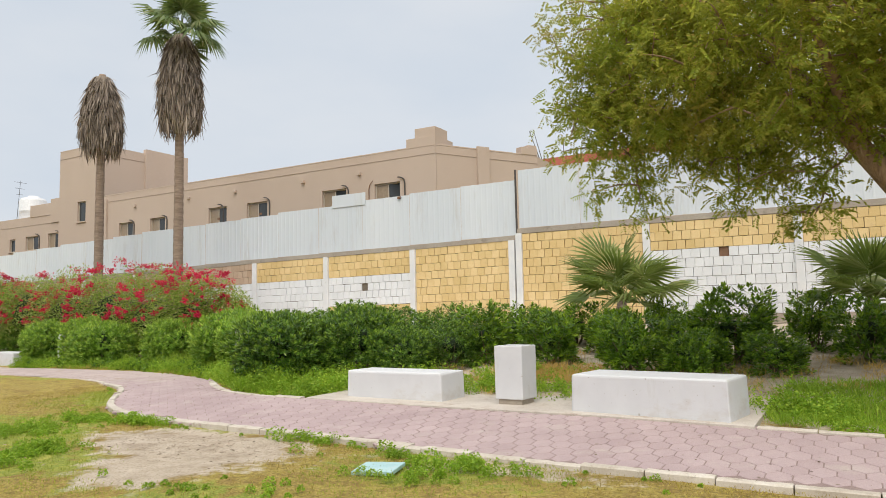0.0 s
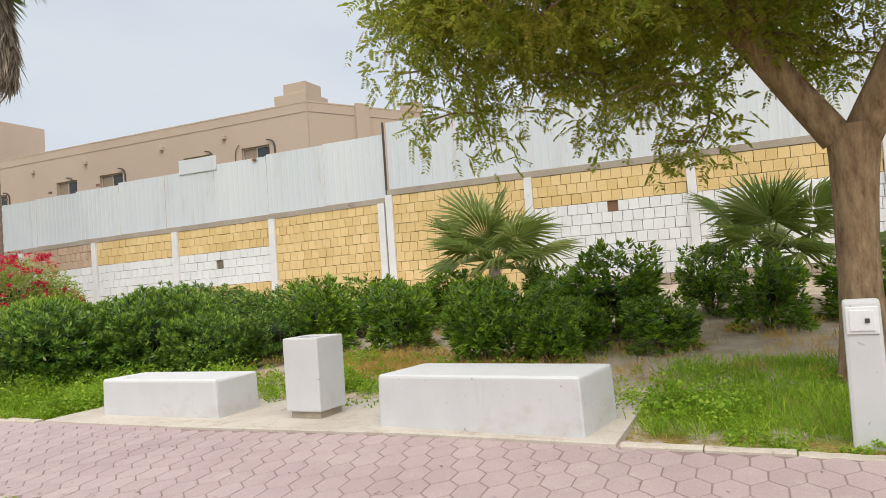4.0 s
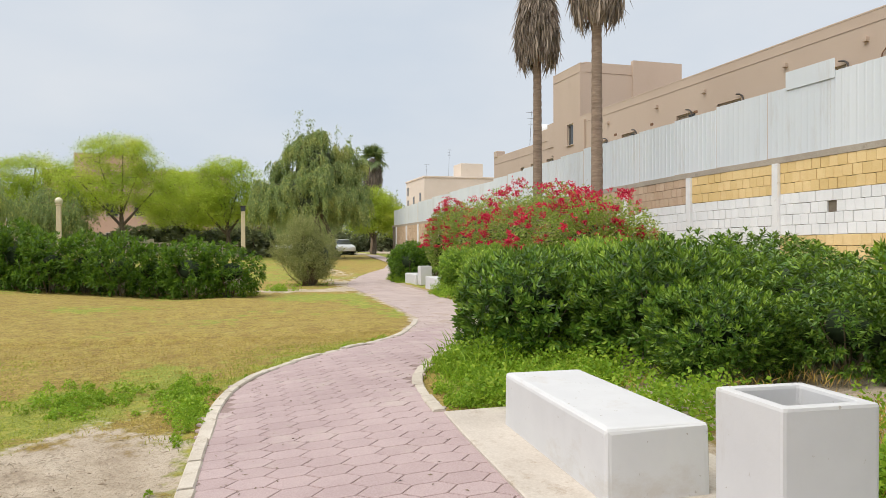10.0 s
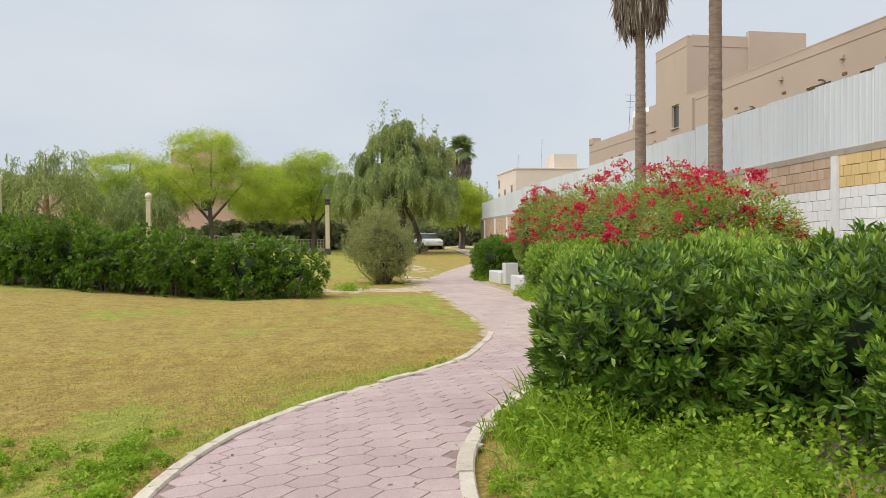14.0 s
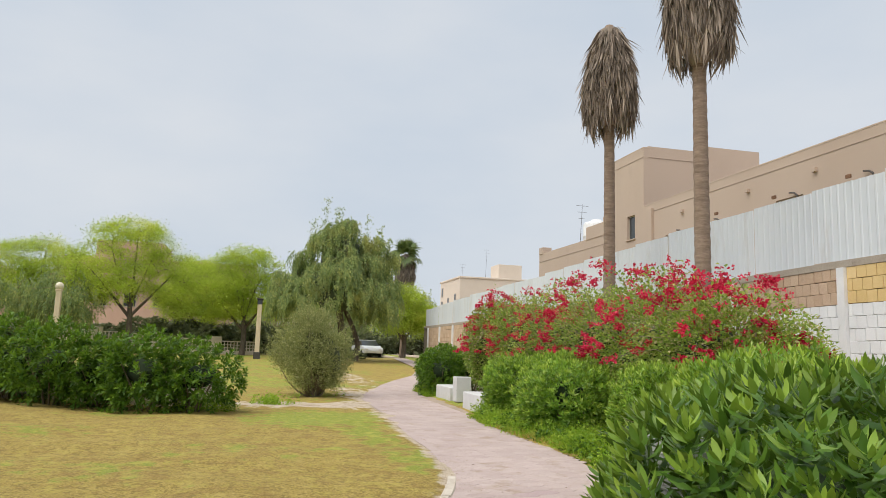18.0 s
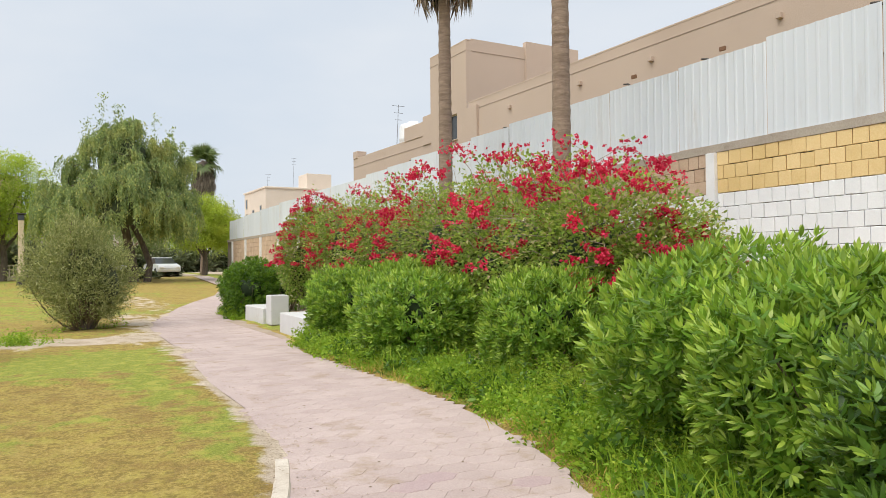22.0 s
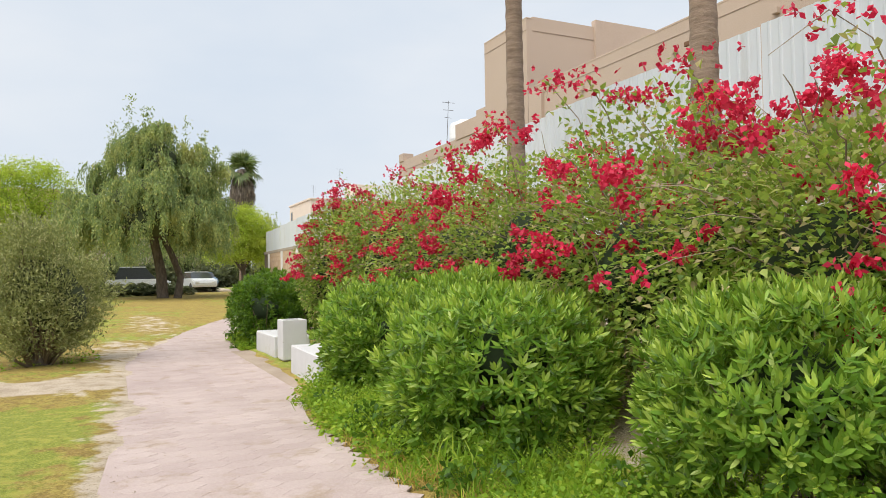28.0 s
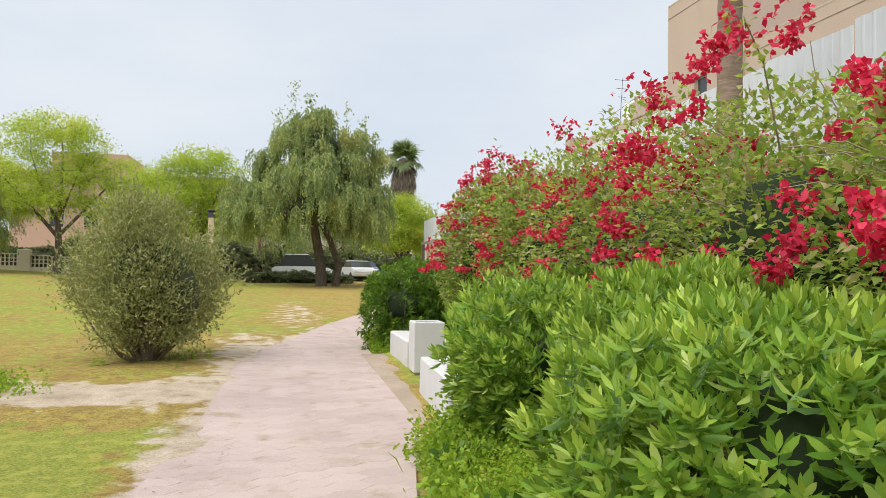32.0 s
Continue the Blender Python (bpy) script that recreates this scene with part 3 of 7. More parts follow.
beyond = smooth(0.0, 0.6, GY - ER)
sand = 0.95 * beyond * smooth(24, 19, GY)
sand = np.maximum(sand, 1.2 * spot(-7.0, 6.05, 1.75, 0.85) + 0.9 * spot(-6.15, 4.75, 0.85, 0.75))
sand = np.maximum(sand, 0.85 * spot(-3.0, 6.3, 1.6, 0.35))
sand = np.maximum(sand, 1.1 * spot(-27.3, 9.6, 0.95, 2.2) + 0.7 * spot(-31.5, 11.6, 4.5, 0.8))
sand = np.maximum(sand, 0.75 * spot(-24.5, 11.5, 3.5, 0.45) + 0.5 * spot(-40, 12.6, 7, 1.0))
sand = np.maximum(sand, 1.0 * smooth(-66, -78, GX) + 0.0 * GY)
sand = np.maximum(sand, 0.8 * smooth(-0.35, 0.05, GY - EL) * smooth(-14.4, -15.1, GX) * smooth(-38, -34, GX) * (GY < ER))
green = 0.9 * beyond * smooth(2.4, 0.9, GY - ER) * smooth(-7.4, -8.2, GX) + 0.5 * beyond * smooth(2.4, 0.4, GY - ER) * (0.75 + 0.8 * patchy)
green = np.maximum(green, 0.95 * spot(1.2, 10.0, 2.6, 1.3))
green = np.maximum(green, 0.5 * spot(-5.0, 10.7, 2.0, 0.5) + 0.35 * patchy * beyond)
sand = sand - 0.85 * green * beyond
near_edge = smooth(1.6, 0.1, EL - GY) * smooth(-0.2, 0.0, EL - GY)
green = np.maximum(green, (0.35 + 0.5 * patchy) * near_edge)
green = np.maximum(green, 0.8 * spot(-10.6, 6.4, 1.3, 0.8) + 0.6 * spot(-3.9, 5.9, 1.4, 0.6))
green = np.maximum(green, 0.95 * spot(-9.7, 5.5, 1.2, 0.8) + 0.9 * spot(-8.0, 4.3, 1.0, 0.8) + 0.6 * spot(-4.8, 4.2, 1.2, 0.6))
green = np.maximum(green, 0.55 * spot(-20.5, 10.5, 3.0, 0.5) + 0.8 * spot(-23.6, 9.6, 2.4, 1.6))
green = np.maximum(green, 0.45 * smooth(-30, -36, GX) * smooth(14, 11, GY))
green = np.maximum(green, 0.12 + 0.42 * patchy)
for name, field in (("sand", sand), ("green", green)):
    a = gme.attributes.new(name, "FLOAT", "POINT")
    a.data.foreach_set("value", np.clip(field, 0, 1).astype(np.float32).ravel())
ground = link("ground", gme, GROUND)
tagged(ground, "dry lawn and sandy soil with green patches", "ground", kind="structure")


# ---- footpath: a bed, kerbs and hexagonal pavers ----
xs = np.arange(9, -69, -0.25)
la = np.c_[xs, edge_at(EDGE_L, xs)]
rb = np.c_[xs, edge_at(EDGE_R, xs)]
rows_n = 10
bed_v = np.concatenate([np.c_[la * (1 - k) + rb * k, height(*(la * (1 - k) + rb * k).T) + 0.0365 + 0.0035 * smooth(-13.5, -17.0, la[:, 0])] for k in np.linspace(0, 1, rows_n)])
n0 = len(xs)
bed_f = [(r * n0 + i, r * n0 + i + 1, (r + 1) * n0 + i + 1, (r + 1) * n0 + i) for r in range(rows_n - 1) for i in range(n0 - 1)]
footpath = link("footpath", mesh_from("footpath", bed_v, bed_f, True), JOINT)
footpath.data.materials.append(DUSTY)
for poly in footpath.data.polygons:
    poly.material_index = int(poly.center.x < -13.5)
tagged(footpath, "winding footpath of worn pink hexagonal pavers", "footpath", kind="structure")


def kerb_stones(name, line, out, x_from, x_to, width=0.095, rise=0.055, inner=0.02):
    base = new(name)
    tagged(base, "low worn white-painted kerb along the footpath", "kerb", kind="structure")
    pts = line[(line[:, 0] < x_from) & (line[:, 0] > x_to)]
    for i in range(0, len(pts) - 6, 6):
        seg = pts[i:i + 7]
        d = unit(np.gradient(seg, axis=0))
        nrm = np.c_[d[:, 1], -d[:, 0]] * out
        hi = rise + random.uniform(-0.012, 0.012)
        a = seg - nrm * (inner + (random.uniform(-0.012, 0.012) if inner > 0.05 else 0.0))
        b = seg + nrm * (width + random.uniform(-0.012, 0.012))
        g = 0.006
        rings = []
        for j in range(7):
            za, zb = ground_at(*a[j]), ground_at(*b[j])
            sh = d[j] * (g if j == 0 else -g if j == 6 else 0)
            e = unit(b[j] - a[j]) * 0.012
            jit = random.uniform(-0.004, 0.004)
            rings.append([(*(a[j] + sh), za - 0.03), (*(a[j] + sh), za + hi - 0.012), (*(a[j] + e + sh), za + hi + jit), (*(b[j] - e + sh), zb + hi + jit), (*(b[j] + sh), zb + hi - 0.015), (*(b[j] + sh), zb - 0.05)])
        v = [p for r in rings for p in r]
        f = [(6 * j + k, 6 * j + k + 1, 6 * j + k + 7, 6 * j + k + 6) for j in range(6) for k in range(5)]
        f += [(0, 1, 2, 3, 4, 5), (41, 40, 39, 38, 37, 36)]
        link("kerb_stone", mesh_from("kerb_stone", v, f), KERB, base)
    return base


kerb_stones("kerb_1", LINE_L, 1, -4.2, -16.4)
kerb_stones("kerb_4", LINE_L, 1, 8.0, -4.75, 0.03, 0.052, 0.085)
kerb_stones("kerb_2", LINE_R, -1, -7.75, -12.0, 0.10)
kerb_stones("kerb_3", LINE_R, -1, 8.0, -1.04, 0.03, 0.058, 0.07)

# ---- boundary wall: painted blocks between columns, beam, metal sheets above ----
WALL_Y = 20.4
COLS = [-20.15, -16.6, -12.85, -9.17]
COLS_FAR = [-20.15 - 3.6 * i for i in range(1, 12)]
BEAM_LINE = [(-62, 2.97), (-50, 3.06), (-25, 3.46), (-20, 3.57), (-13, 3.65), (-9.2, 3.72)]  # underside of the beam, which falls with the land
COLS_RIGHT = [-8.92, -4.98, -1.1, 2.8, 6.7, 10.6]
wall = link("wall_north", mesh_from("wall_north", *(lambda b: ([tuple(v.co) for v in b.verts], [[v.index for v in f.verts] for f in b.faces]))((lambda b: (add_block(b, (-61.5, WALL_Y + 0.03, -0.2), (-9.0, WALL_Y + 0.22, 3.0)), add_block(b, (-25.0, WALL_Y + 0.03, 3.0), (-9.0, WALL_Y + 0.22, 3.5)), add_block(b, (-9.0, WALL_Y + 0.03, -0.2), (16, WALL_Y + 0.22, 3.9)), b.verts.index_update(), b)[-1])(bmesh.new()))), MORTAR)
tagged(wall, "tall boundary wall of yellow and white painted blocks", "wall", kind="structure")


def beam_under(x):
    return float(np.interp(x, *zip(*BEAM_LINE)))


def tint_of(x, z):
    if x > -4.98:
        return WBLOCK if z < 3.15 and z > 1.35 else YELLOW if z > 1.35 else PLINTH
    if x > -12.85:
        return YELLOW
    if x > -16.6:
        return WBLOCK if 1.75 < z < 2.72 else YELLOW
    if x > -20.15:
        return WBLOCK if z < 2.82 else YELLOW
    if x > -44:
        return WBLOCK if z < 2.75 else TAN
    return WBLOCK if z < 1.6 else TAN


for x in COLS + COLS_FAR + COLS_RIGHT:
    top = 3.92 if x > -9 else beam_under(x) - 0.004
    part("column", block(0.2, 0.16, top - 0.1, (x, WALL_Y - 0.02, 0.1 + (top - 0.1) / 2), 0.008), COLUMN, wall, "white-painted concrete column")
rings = [(x, beam_under(x)) for x in (-61.4, -56, -50, -44, -38, -32, -25, -20, -16.6, -13, -9.02)]
bv = [(x, WALL_Y - 0.035 + dy, z + dz) for x, z in rings for dy, dz in ((0.0, 0.0), (0.27, 0.0), (0.27, 0.15), (0.0, 0.15))]
bf = [(4 * i + k, 4 * i + 4 + k, 4 * i + 4 + (k + 1) % 4, 4 * i + (k + 1) % 4) for i in range(len(rings) - 1) for k in range(4)]
link("beam", mesh_from("beam", bv, bf + [(3, 2, 1, 0), tuple(len(bv) - 4 + k for k in range(4))]), BEAM, wall, "weathered bare concrete beam")
part("beam", block(25.0, 0.27, 0.17, (3.52, WALL_Y + 0.1, 3.99), 0.012), BEAM, wall, "weathered bare concrete beam")

SHEET_W = 2.0


def metal_sheet(x0, x1, z0, z1, shift=0.0):
    """One ribbed sheet with an uneven top edge."""
    pitch = 0.2
    deep = 0.009 if x0 < -20.5 else 0.0045
    prof = [(0.0, 0.0), (0.11, 0.0), (0.13, -deep), (0.165, -deep), (0.185, 0.0)]
    pts = []
    x = x0
    while x < x1 - 0.01:
        pts += [(x + a, b) for a, b in prof if x + a <= x1]
        x += pitch
    pts.append((x1, 0.0))
    nz = 3
    dz = random.uniform(-0.03, 0.03)
    verts = [(px, WALL_Y + 0.04 + py + shift, z0 + (z1 + dz + random.uniform(-0.006, 0.006) - z0) * k / nz) for k in range(nz + 1) for px, py in pts]
    n = len(pts)
    faces = [(k * n + i, k * n + i + 1, (k + 1) * n + i + 1, (k + 1) * n + i) for k in range(nz) for i in range(n - 1)]
    return verts, faces


fence = new("metal_fence")
tagged(fence, "pale grey ribbed metal sheets fixed above the boundary wall", "fence", kind="structure")
x = -61.0
while x < -9.0:
    w = min(SHEET_W, -8.95 - x)
    top = float(np.interp(x, [-61, -50, -39, -30, -24.5, -18, -13, -9], [4.42, 4.76, 4.93, 5.22, 5.36, 5.47, 5.58, 5.66]))
    link("sheet", mesh_from("sheet", *metal_sheet(x, x + w - 0.01, beam_under(x + w / 2) + 0.16, top, random.uniform(-0.008, 0.008))), METAL, fence)
    x += w
x = -8.93
while x < 15:
    link("sheet", mesh_from("sheet", *metal_sheet(x, x + SHEET_W - 0.01, 4.09, 5.95, random.uniform(-0.008, 0.008))), METAL, fence)
    x += SHEET_W
part("patch_sheet", block(1.5, 0.015, 0.45, (-15.6, WALL_Y + 0.02, 5.62), 0.003), METAL, fence, "flat grey patch above the fence")
for x in (-9.0,):
    part("fence_post", block(0.05, 0.05, 2.2, (x, WALL_Y + 0.0, 4.85), 0.005), DARKMETAL, fence)
for x in (-19.9, -22.2, -24.5, -13.4):
    part("bracket", block(0.13, 0.05, 0.08, (x, WALL_Y, 5.5), 0.01), RUST, fence)


# ---- long building behind the wall ----
def cut_wall(x0, x1, z0, z1, y, thick, holes):
    """A wall along x with rectangular holes (x0, x1, z0, z1) that go right through."""
    bm = bmesh.new()
    cx = sorted({x0, x1, *[h[0] for h in holes], *[h[1] for h in holes]})
    cz = sorted({z0, z1, *[h[2] for h in holes], *[h[3] for h in holes]})
    for a, b in zip(cx, cx[1:]):
        for c, d in zip(cz, cz[1:]):
            mx, mz = (a + b) / 2, (c + d) / 2
            if not any(h[0] < mx < h[1] and h[2] < mz < h[3] for h in holes):
                add_block(bm, (a, y, c), (b, y + thick, d))
    bmesh.ops.remove_doubles(bm, verts=list(bm.verts), dist=0.001)
    return bm


def window(parent, x0, x1, z0, z1, y, panes=2):
    w = link("window", bpy.data.meshes.new("window"), None, parent)
    bm = bmesh.new()
    f = 0.06
    add_block(bm, (x0, y + 0.10, z0), (x0 + f, y + 0.17, z1))
    add_block(bm, (x1 - f, y + 0.10, z0), (x1, y + 0.17, z1))
    add_block(bm, (x0 + f, y + 0.10, z1 - f), (x1 - f, y + 0.17, z1))
    add_block(bm, (x0 + f, y + 0.10, z0), (x1 - f, y + 0.17, z0 + f))
    for i in range(1, panes):
        xm = x0 + (x1 - x0) * i / panes
        add_block(bm, (xm - 0.03, y + 0.11, z0 + f), (xm + 0.03, y + 0.16, z1 - f))
    bm.to_mesh(w.data)
    bm.free()
    w.data.materials.append(FRAME)
    for i in range(panes):
        a, b = x0 + (x1 - x0) * i / panes, x0 + (x1 - x0) * (i + 1) / panes
        part("pane", block(b - a - 0.02, 0.012, z1 - z0 - 0.02, ((a + b) / 2, y + 0.14, (z0 + z1) / 2)), CURTAINED if i % 2 == 0 and panes > 1 else GLASS, w)
    part("window_sill", block(x1 - x0 + 0.12, 0.14, 0.05, ((x0 + x1) / 2, y - 0.02, z0 - 0.03), 0.008), STUCCO, w)


house = new("long_building")
tagged(house, "long two-storey beige rendered building behind the wall", "building")
FY = 26.4
HOLES = [(-18.68, -17.28, 6.35, 7.42), (-21.75, -20.3, 6.35, 7.42), (-26.7, -25.28, 6.35, 7.3), (-29.5, -28.15, 6.35, 7.3), (-34.2, -32.95, 6.3, 7.15), (-36.95, -35.7, 6.3, 7.1)]
part("facade", cut_wall(-38.9, -15.4, 0, 8.82, FY, 0.3, HOLES), STUCCO, house)
for h in HOLES:
    window(house, *h[:2], *h[2:], FY)
for x, z in ((-17.0, 7.58), (-20.15, 7.53), (-25.1, 7.45), (-28.35, 7.42), (-32.75, 7.22), (-35.55, 7.18), (-44.98, 7.4), (-47.25, 7.35)):
    f = FY if x > -40 else 27.8
    pts = [((x, f - 0.04, 6.3), 0.032), ((x, f - 0.04, z - 0.25), 0.032), ((x - 0.04, f - 0.05, z - 0.1), 0.032), ((x - 0.16, f - 0.07, z - 0.01), 0.032), ((x - 0.34, f - 0.1, z + 0.02), 0.028)]
    link("pipe", tri_mesh("pipe", *tubes([pts], 7)), DARKMETAL, house, "bent dark pipe beside a window")
pts = [((-18.95, FY - 0.04, 6.3), 0.022), ((-18.97, FY - 0.04, 7.2), 0.022), ((-18.9, FY - 0.05, 7.42), 0.02), ((-18.72, FY - 0.07, 7.58), 0.018)]
link("pipe", tri_mesh("pipe", *tubes([pts], 6)), RUST, house, "thin rusty pipe beside a window")
# the end wall runs back at an angle from the corner, to a low merlon
END = pose(-15.42, FY + 0.02, 0, 0, 0, 59.7)
for name, sx, sy, sz, x, y, z in (("end_wall", 5.6, 0.3, 8.82, 2.8, 0.16, 4.41), ("coping", 5.6, 0.32, 0.06, 2.8, 0.16, 8.85), ("merlon", 0.95, 0.4, 0.34, 5.1, 0.18, 9.03), ("merlon", 0.5, 0.4, 0.12, 5.28, 0.18, 9.26), ("pilaster", 0.62, 0.14, 8.96, 2.45, -0.05, 4.48)):
    part(name, block(sx, sy, sz, (x, y, z), 0.01), STUCCO, house).matrix_basis = END
part("string_course", block(5.6, 0.02, 0.02, (2.8, 0.005, 8.46)), GROOVE, house).matrix_basis = END
part("side_wall", block(0.3, 25.4, 8.8, (-12.75, FY + 17.6, 4.4)), STUCCO, house)
part("roof", block(2.9, 25, 0.2, (-14.35, FY + 17.6, 8.3)), STUCCO, house)
part("return_wall", block(0.3, 1.0, 8.8, (-38.75, FY + 0.8, 4.4)), STUCCO, house)
part("setback_wall", block(2.28, 0.3, 8.8, (-40.04, FY + 1.46, 4.4)), STUCCO, house)
part("roof", block(22.8, 30, 0.2, (-27.2, FY + 15.4, 8.3)), STUCCO, house)
part("back_wall", block(26, 0.3, 8.8, (-28.4, FY + 30.5, 4.4)), STUCCO, house)
for z, t in ((8.46, 0.02),):
    part("string_course", block(23.4, t, 0.02, (-27.15, FY - 0.003, z)), GROOVE, house)
part("coping", block(23.5, 0.32, 0.06, (-27.15, FY + 0.15, 8.85), 0.01), STUCCO, house)
part("merlon", block(1.5, 1.6, 0.40, (-16.16, FY + 0.79, 9.06), 0.012), STUCCO, house)
part("merlon", block(1.05, 1.1, 0.42, (-15.95, FY + 0.58, 9.47), 0.012), STUCCO, house)
for x in (-19.5, -22.9, -27.5, -31.0, -35.5):
    part("spout", block(0.16, 0.14, 0.16, (x, FY - 0.06, 8.0), 0.02), STUCCO, house)
part("pilaster", block(0.9, 0.14, 8.6, (-38.45, FY - 0.06, 4.3), 0.01), STUCCO, house)

red_house = new("house")
tagged(red_house, "pale house with a red roof edge behind the long building", "building")
part("wall", block(9, 8, 11.1, (-13.8, 49.2, 5.55)), PALE, red_house)
part("roof", block(9.3, 8.4, 0.75, (-13.8, 49.2, 11.45), 0.04), REDROOF, red_house, "red painted roof edge")
for x, y, top, lean in ((-18.1, 45.4, 2.2, -0.75), (-18.0, 45.5, 2.1, -0.55), (-16.6, 46, 1.6, 0.0)):
    link("aerial", tri_mesh("aerial", *tubes([[((x, y, 11.8), 0.03), ((x + lean, y, 11.8 + top), 0.02)]], 5)), DARKMETAL, red_house, "thin leaning metal pole")

tower = new("stair_tower_house")
tagged(tower, "taller beige rendered house with a flat roof", "building")
TWIN = (-43.0, -42.15, 7.78, 9.1)
part("wall_front", cut_wall(-45.0, -41.2, 0, 12.6, 27.7, 0.3, [TWIN]), STUCCO, tower)
window(tower, *TWIN, 27.7, 1)
part("side_wall", block(0.3, 3.3, 12.72, (-41.35, 29.65, 6.36)), STUCCO, tower)
part("side_wall", block(0.3, 3.5, 13.0, (-41.2, 33.05, 6.5)), STUCCO, tower)
part("roof", block(3.3, 7.0, 0.2, (-43.05, 31.4, 12.3)), STUCCO, tower)
part("wall_left", block(0.3, 7, 12.6, (-44.85, 31.5, 6.3)), STUCCO, tower)
part("coping", block(3.82, 0.32, 0.06, (-43.1, 27.85, 12.63), 0.01), STUCCO, tower)
part("string_course", block(0.02, 6.8, 0.03, (-41.19, 31.4, 12.1)), GROOVE, tower)
part("string_course", block(3.8, 0.02, 0.03, (-43.1, 27.695, 12.1)), GROOVE, tower)
low = new("low_house")
tagged(low, "lower beige rendered house with a stepped parapet", "building")
LOW_HOLES = [(-50.85, -50.15, 6.3, 7.2), (-48.9, -47.4, 6.3, 7.25), (-46.3, -45.1, 6.3, 7.3)]
part("wall_front", cut_wall(-56.4, -45.0, 0, 8.6, 27.8, 0.3, LOW_HOLES), STUCCO, low)
for h in LOW_HOLES:
    window(low, *h, 27.8, 1 if h[1] - h[0] < 1 else 2)
part("wall_side", block(0.3, 9, 8.6, (-56.25, 32.6, 4.3)), STUCCO, low)
part("roof", block(11.2, 9, 0.2, (-50.7, 32.5, 7.9)), STUCCO, low)
part("parapet_step", block(1.4, 0.34, 1.6, (-45.3, 27.9, 8.8), 0.01), STUCCO, low)
part("parapet_step", block(2.4, 0.32, 0.8, (-47.2, 27.92, 8.95), 0.01), STUCCO, low)
part("corner_block", block(0.7, 0.7, 0.5, (-56.0, 28.1, 8.8), 0.03), STUCCO, low)
part("string_course", block(11.2, 0.02, 0.03, (-50.7, 27.795, 8.0)), GROOVE, low)
tank = empty("water_tank", -54.2, 31.3, 8.0)
tagged(tank, "white round water tank on the flat roof", "water tank")
part("barrel", lathe([(0.9, 0.0), (0.95, 0.1), (0.95, 0.9), (0.98, 0.95), (0.95, 1.0), (0.95, 1.8), (0.98, 1.85), (0.95, 1.9), (0.95, 2.65), (0.85, 2.85), (0.4, 3.0), (0.35, 3.08)], 20), TANK, tank, shade=True)

# ---- concrete benches, bin and service post ----
def bench(x, y, z, length, depth, tall, turn):
    bm = block(length, depth, tall, (0, 0, tall / 2), 0.035, 3, 0.985)
    for v in bm.verts:
        v.co += Vector([random.uniform(-0.003, 0.003) for _ in range(3)])
    ob = part("concrete_bench", bm, WHITE, shade=False)
    ob.matrix_basis = pose(x, y, z, 0, 0, turn)
    return tagged(ob, "white-painted solid concrete block bench on a concrete slab", "bench", "park benches")


def litter_bin(x, y, z, turn, tall=0.84, w=0.44):
    ob = empty("litter_bin", x, y, z, turn)
    tagged(ob, "white-painted square concrete litter bin with an open top", "litter bin", "park bins")
    bm = bmesh.new()
    h, t = w / 2, 0.055
    outer = [(-h, -h), (h, -h), (h, h), (-h, h)]
    k = h - t
    inner = [(-k, -k), (k, -k), (k, k), (-k, k)]
    lev = [[bm.verts.new((px, py, 0.09)) for px, py in outer], [bm.verts.new((px * 1.01, py * 1.01, tall)) for px, py in outer],
           [bm.verts.new((px, py, tall)) for px, py in inner], [bm.verts.new((px, py, 0.3)) for px, py in inner]]
    bm.faces.new(lev[0][::-1])
    for a, b in zip(lev, lev[1:]):
        for i in range(4):
            bm.faces.new((a[i], a[(i + 1) % 4], b[(i + 1) % 4], b[i]))
    bm.faces.new(lev[3])
    bmesh.ops.bevel(bm, geom=list(bm.edges), offset=0.016, segments=2, affect="EDGES", profile=0.6)
    part("body", bm, WHITE, ob)
    part("plinth", block(w * 0.84, w * 0.84, 0.1, (0, 0, 0.05), 0.01), PLINTH, ob, "bare brown concrete plinth")
    n = 46
    P = np.c_[rng.uniform(-k + 0.03, k - 0.03, (n, 2)), rng.uniform(0.31, 0.36, n)]
    v, f = leaves(P, np.c_[rng.normal(0, 1, (n, 2)), rng.normal(0, 0.2, n)], rng.uniform(0.04, 0.09, n), rng.uniform(0.02, 0.05, n), 0.2, 0.1)
    tagged(link("dry_leaves", tri_mesh("dry_leaves", v, f), RUST, ob, "dry brown leaves in the bottom"), kind="stuff")
    return ob


def slab_by_path(x0, x1, back, n=30):
    """A thin slab between the path's edge and a straight back edge."""
    xs_ = np.linspace(x0, x1, n)
    rows_ = []
    for q in xs_:
        f = float(edge_at(EDGE_R, q)) - 0.012
        rows_ += [(q, f, 0.08), (q, f, 0.180), (q, f + 0.012, 0.187), (q, back - 0.012, 0.196), (q, back, 0.188), (q, back, 0.08)]
    faces = [(6 * i + j, 6 * i + 6 + j, 6 * i + 7 + j, 6 * i + 1 + j) for i in range(n - 1) for j in range(5)]
    return mesh_from("bench_slab", rows_, faces + [(0, 1, 2, 3, 4, 5), tuple(range(6 * n - 1, 6 * n - 7, -1))])


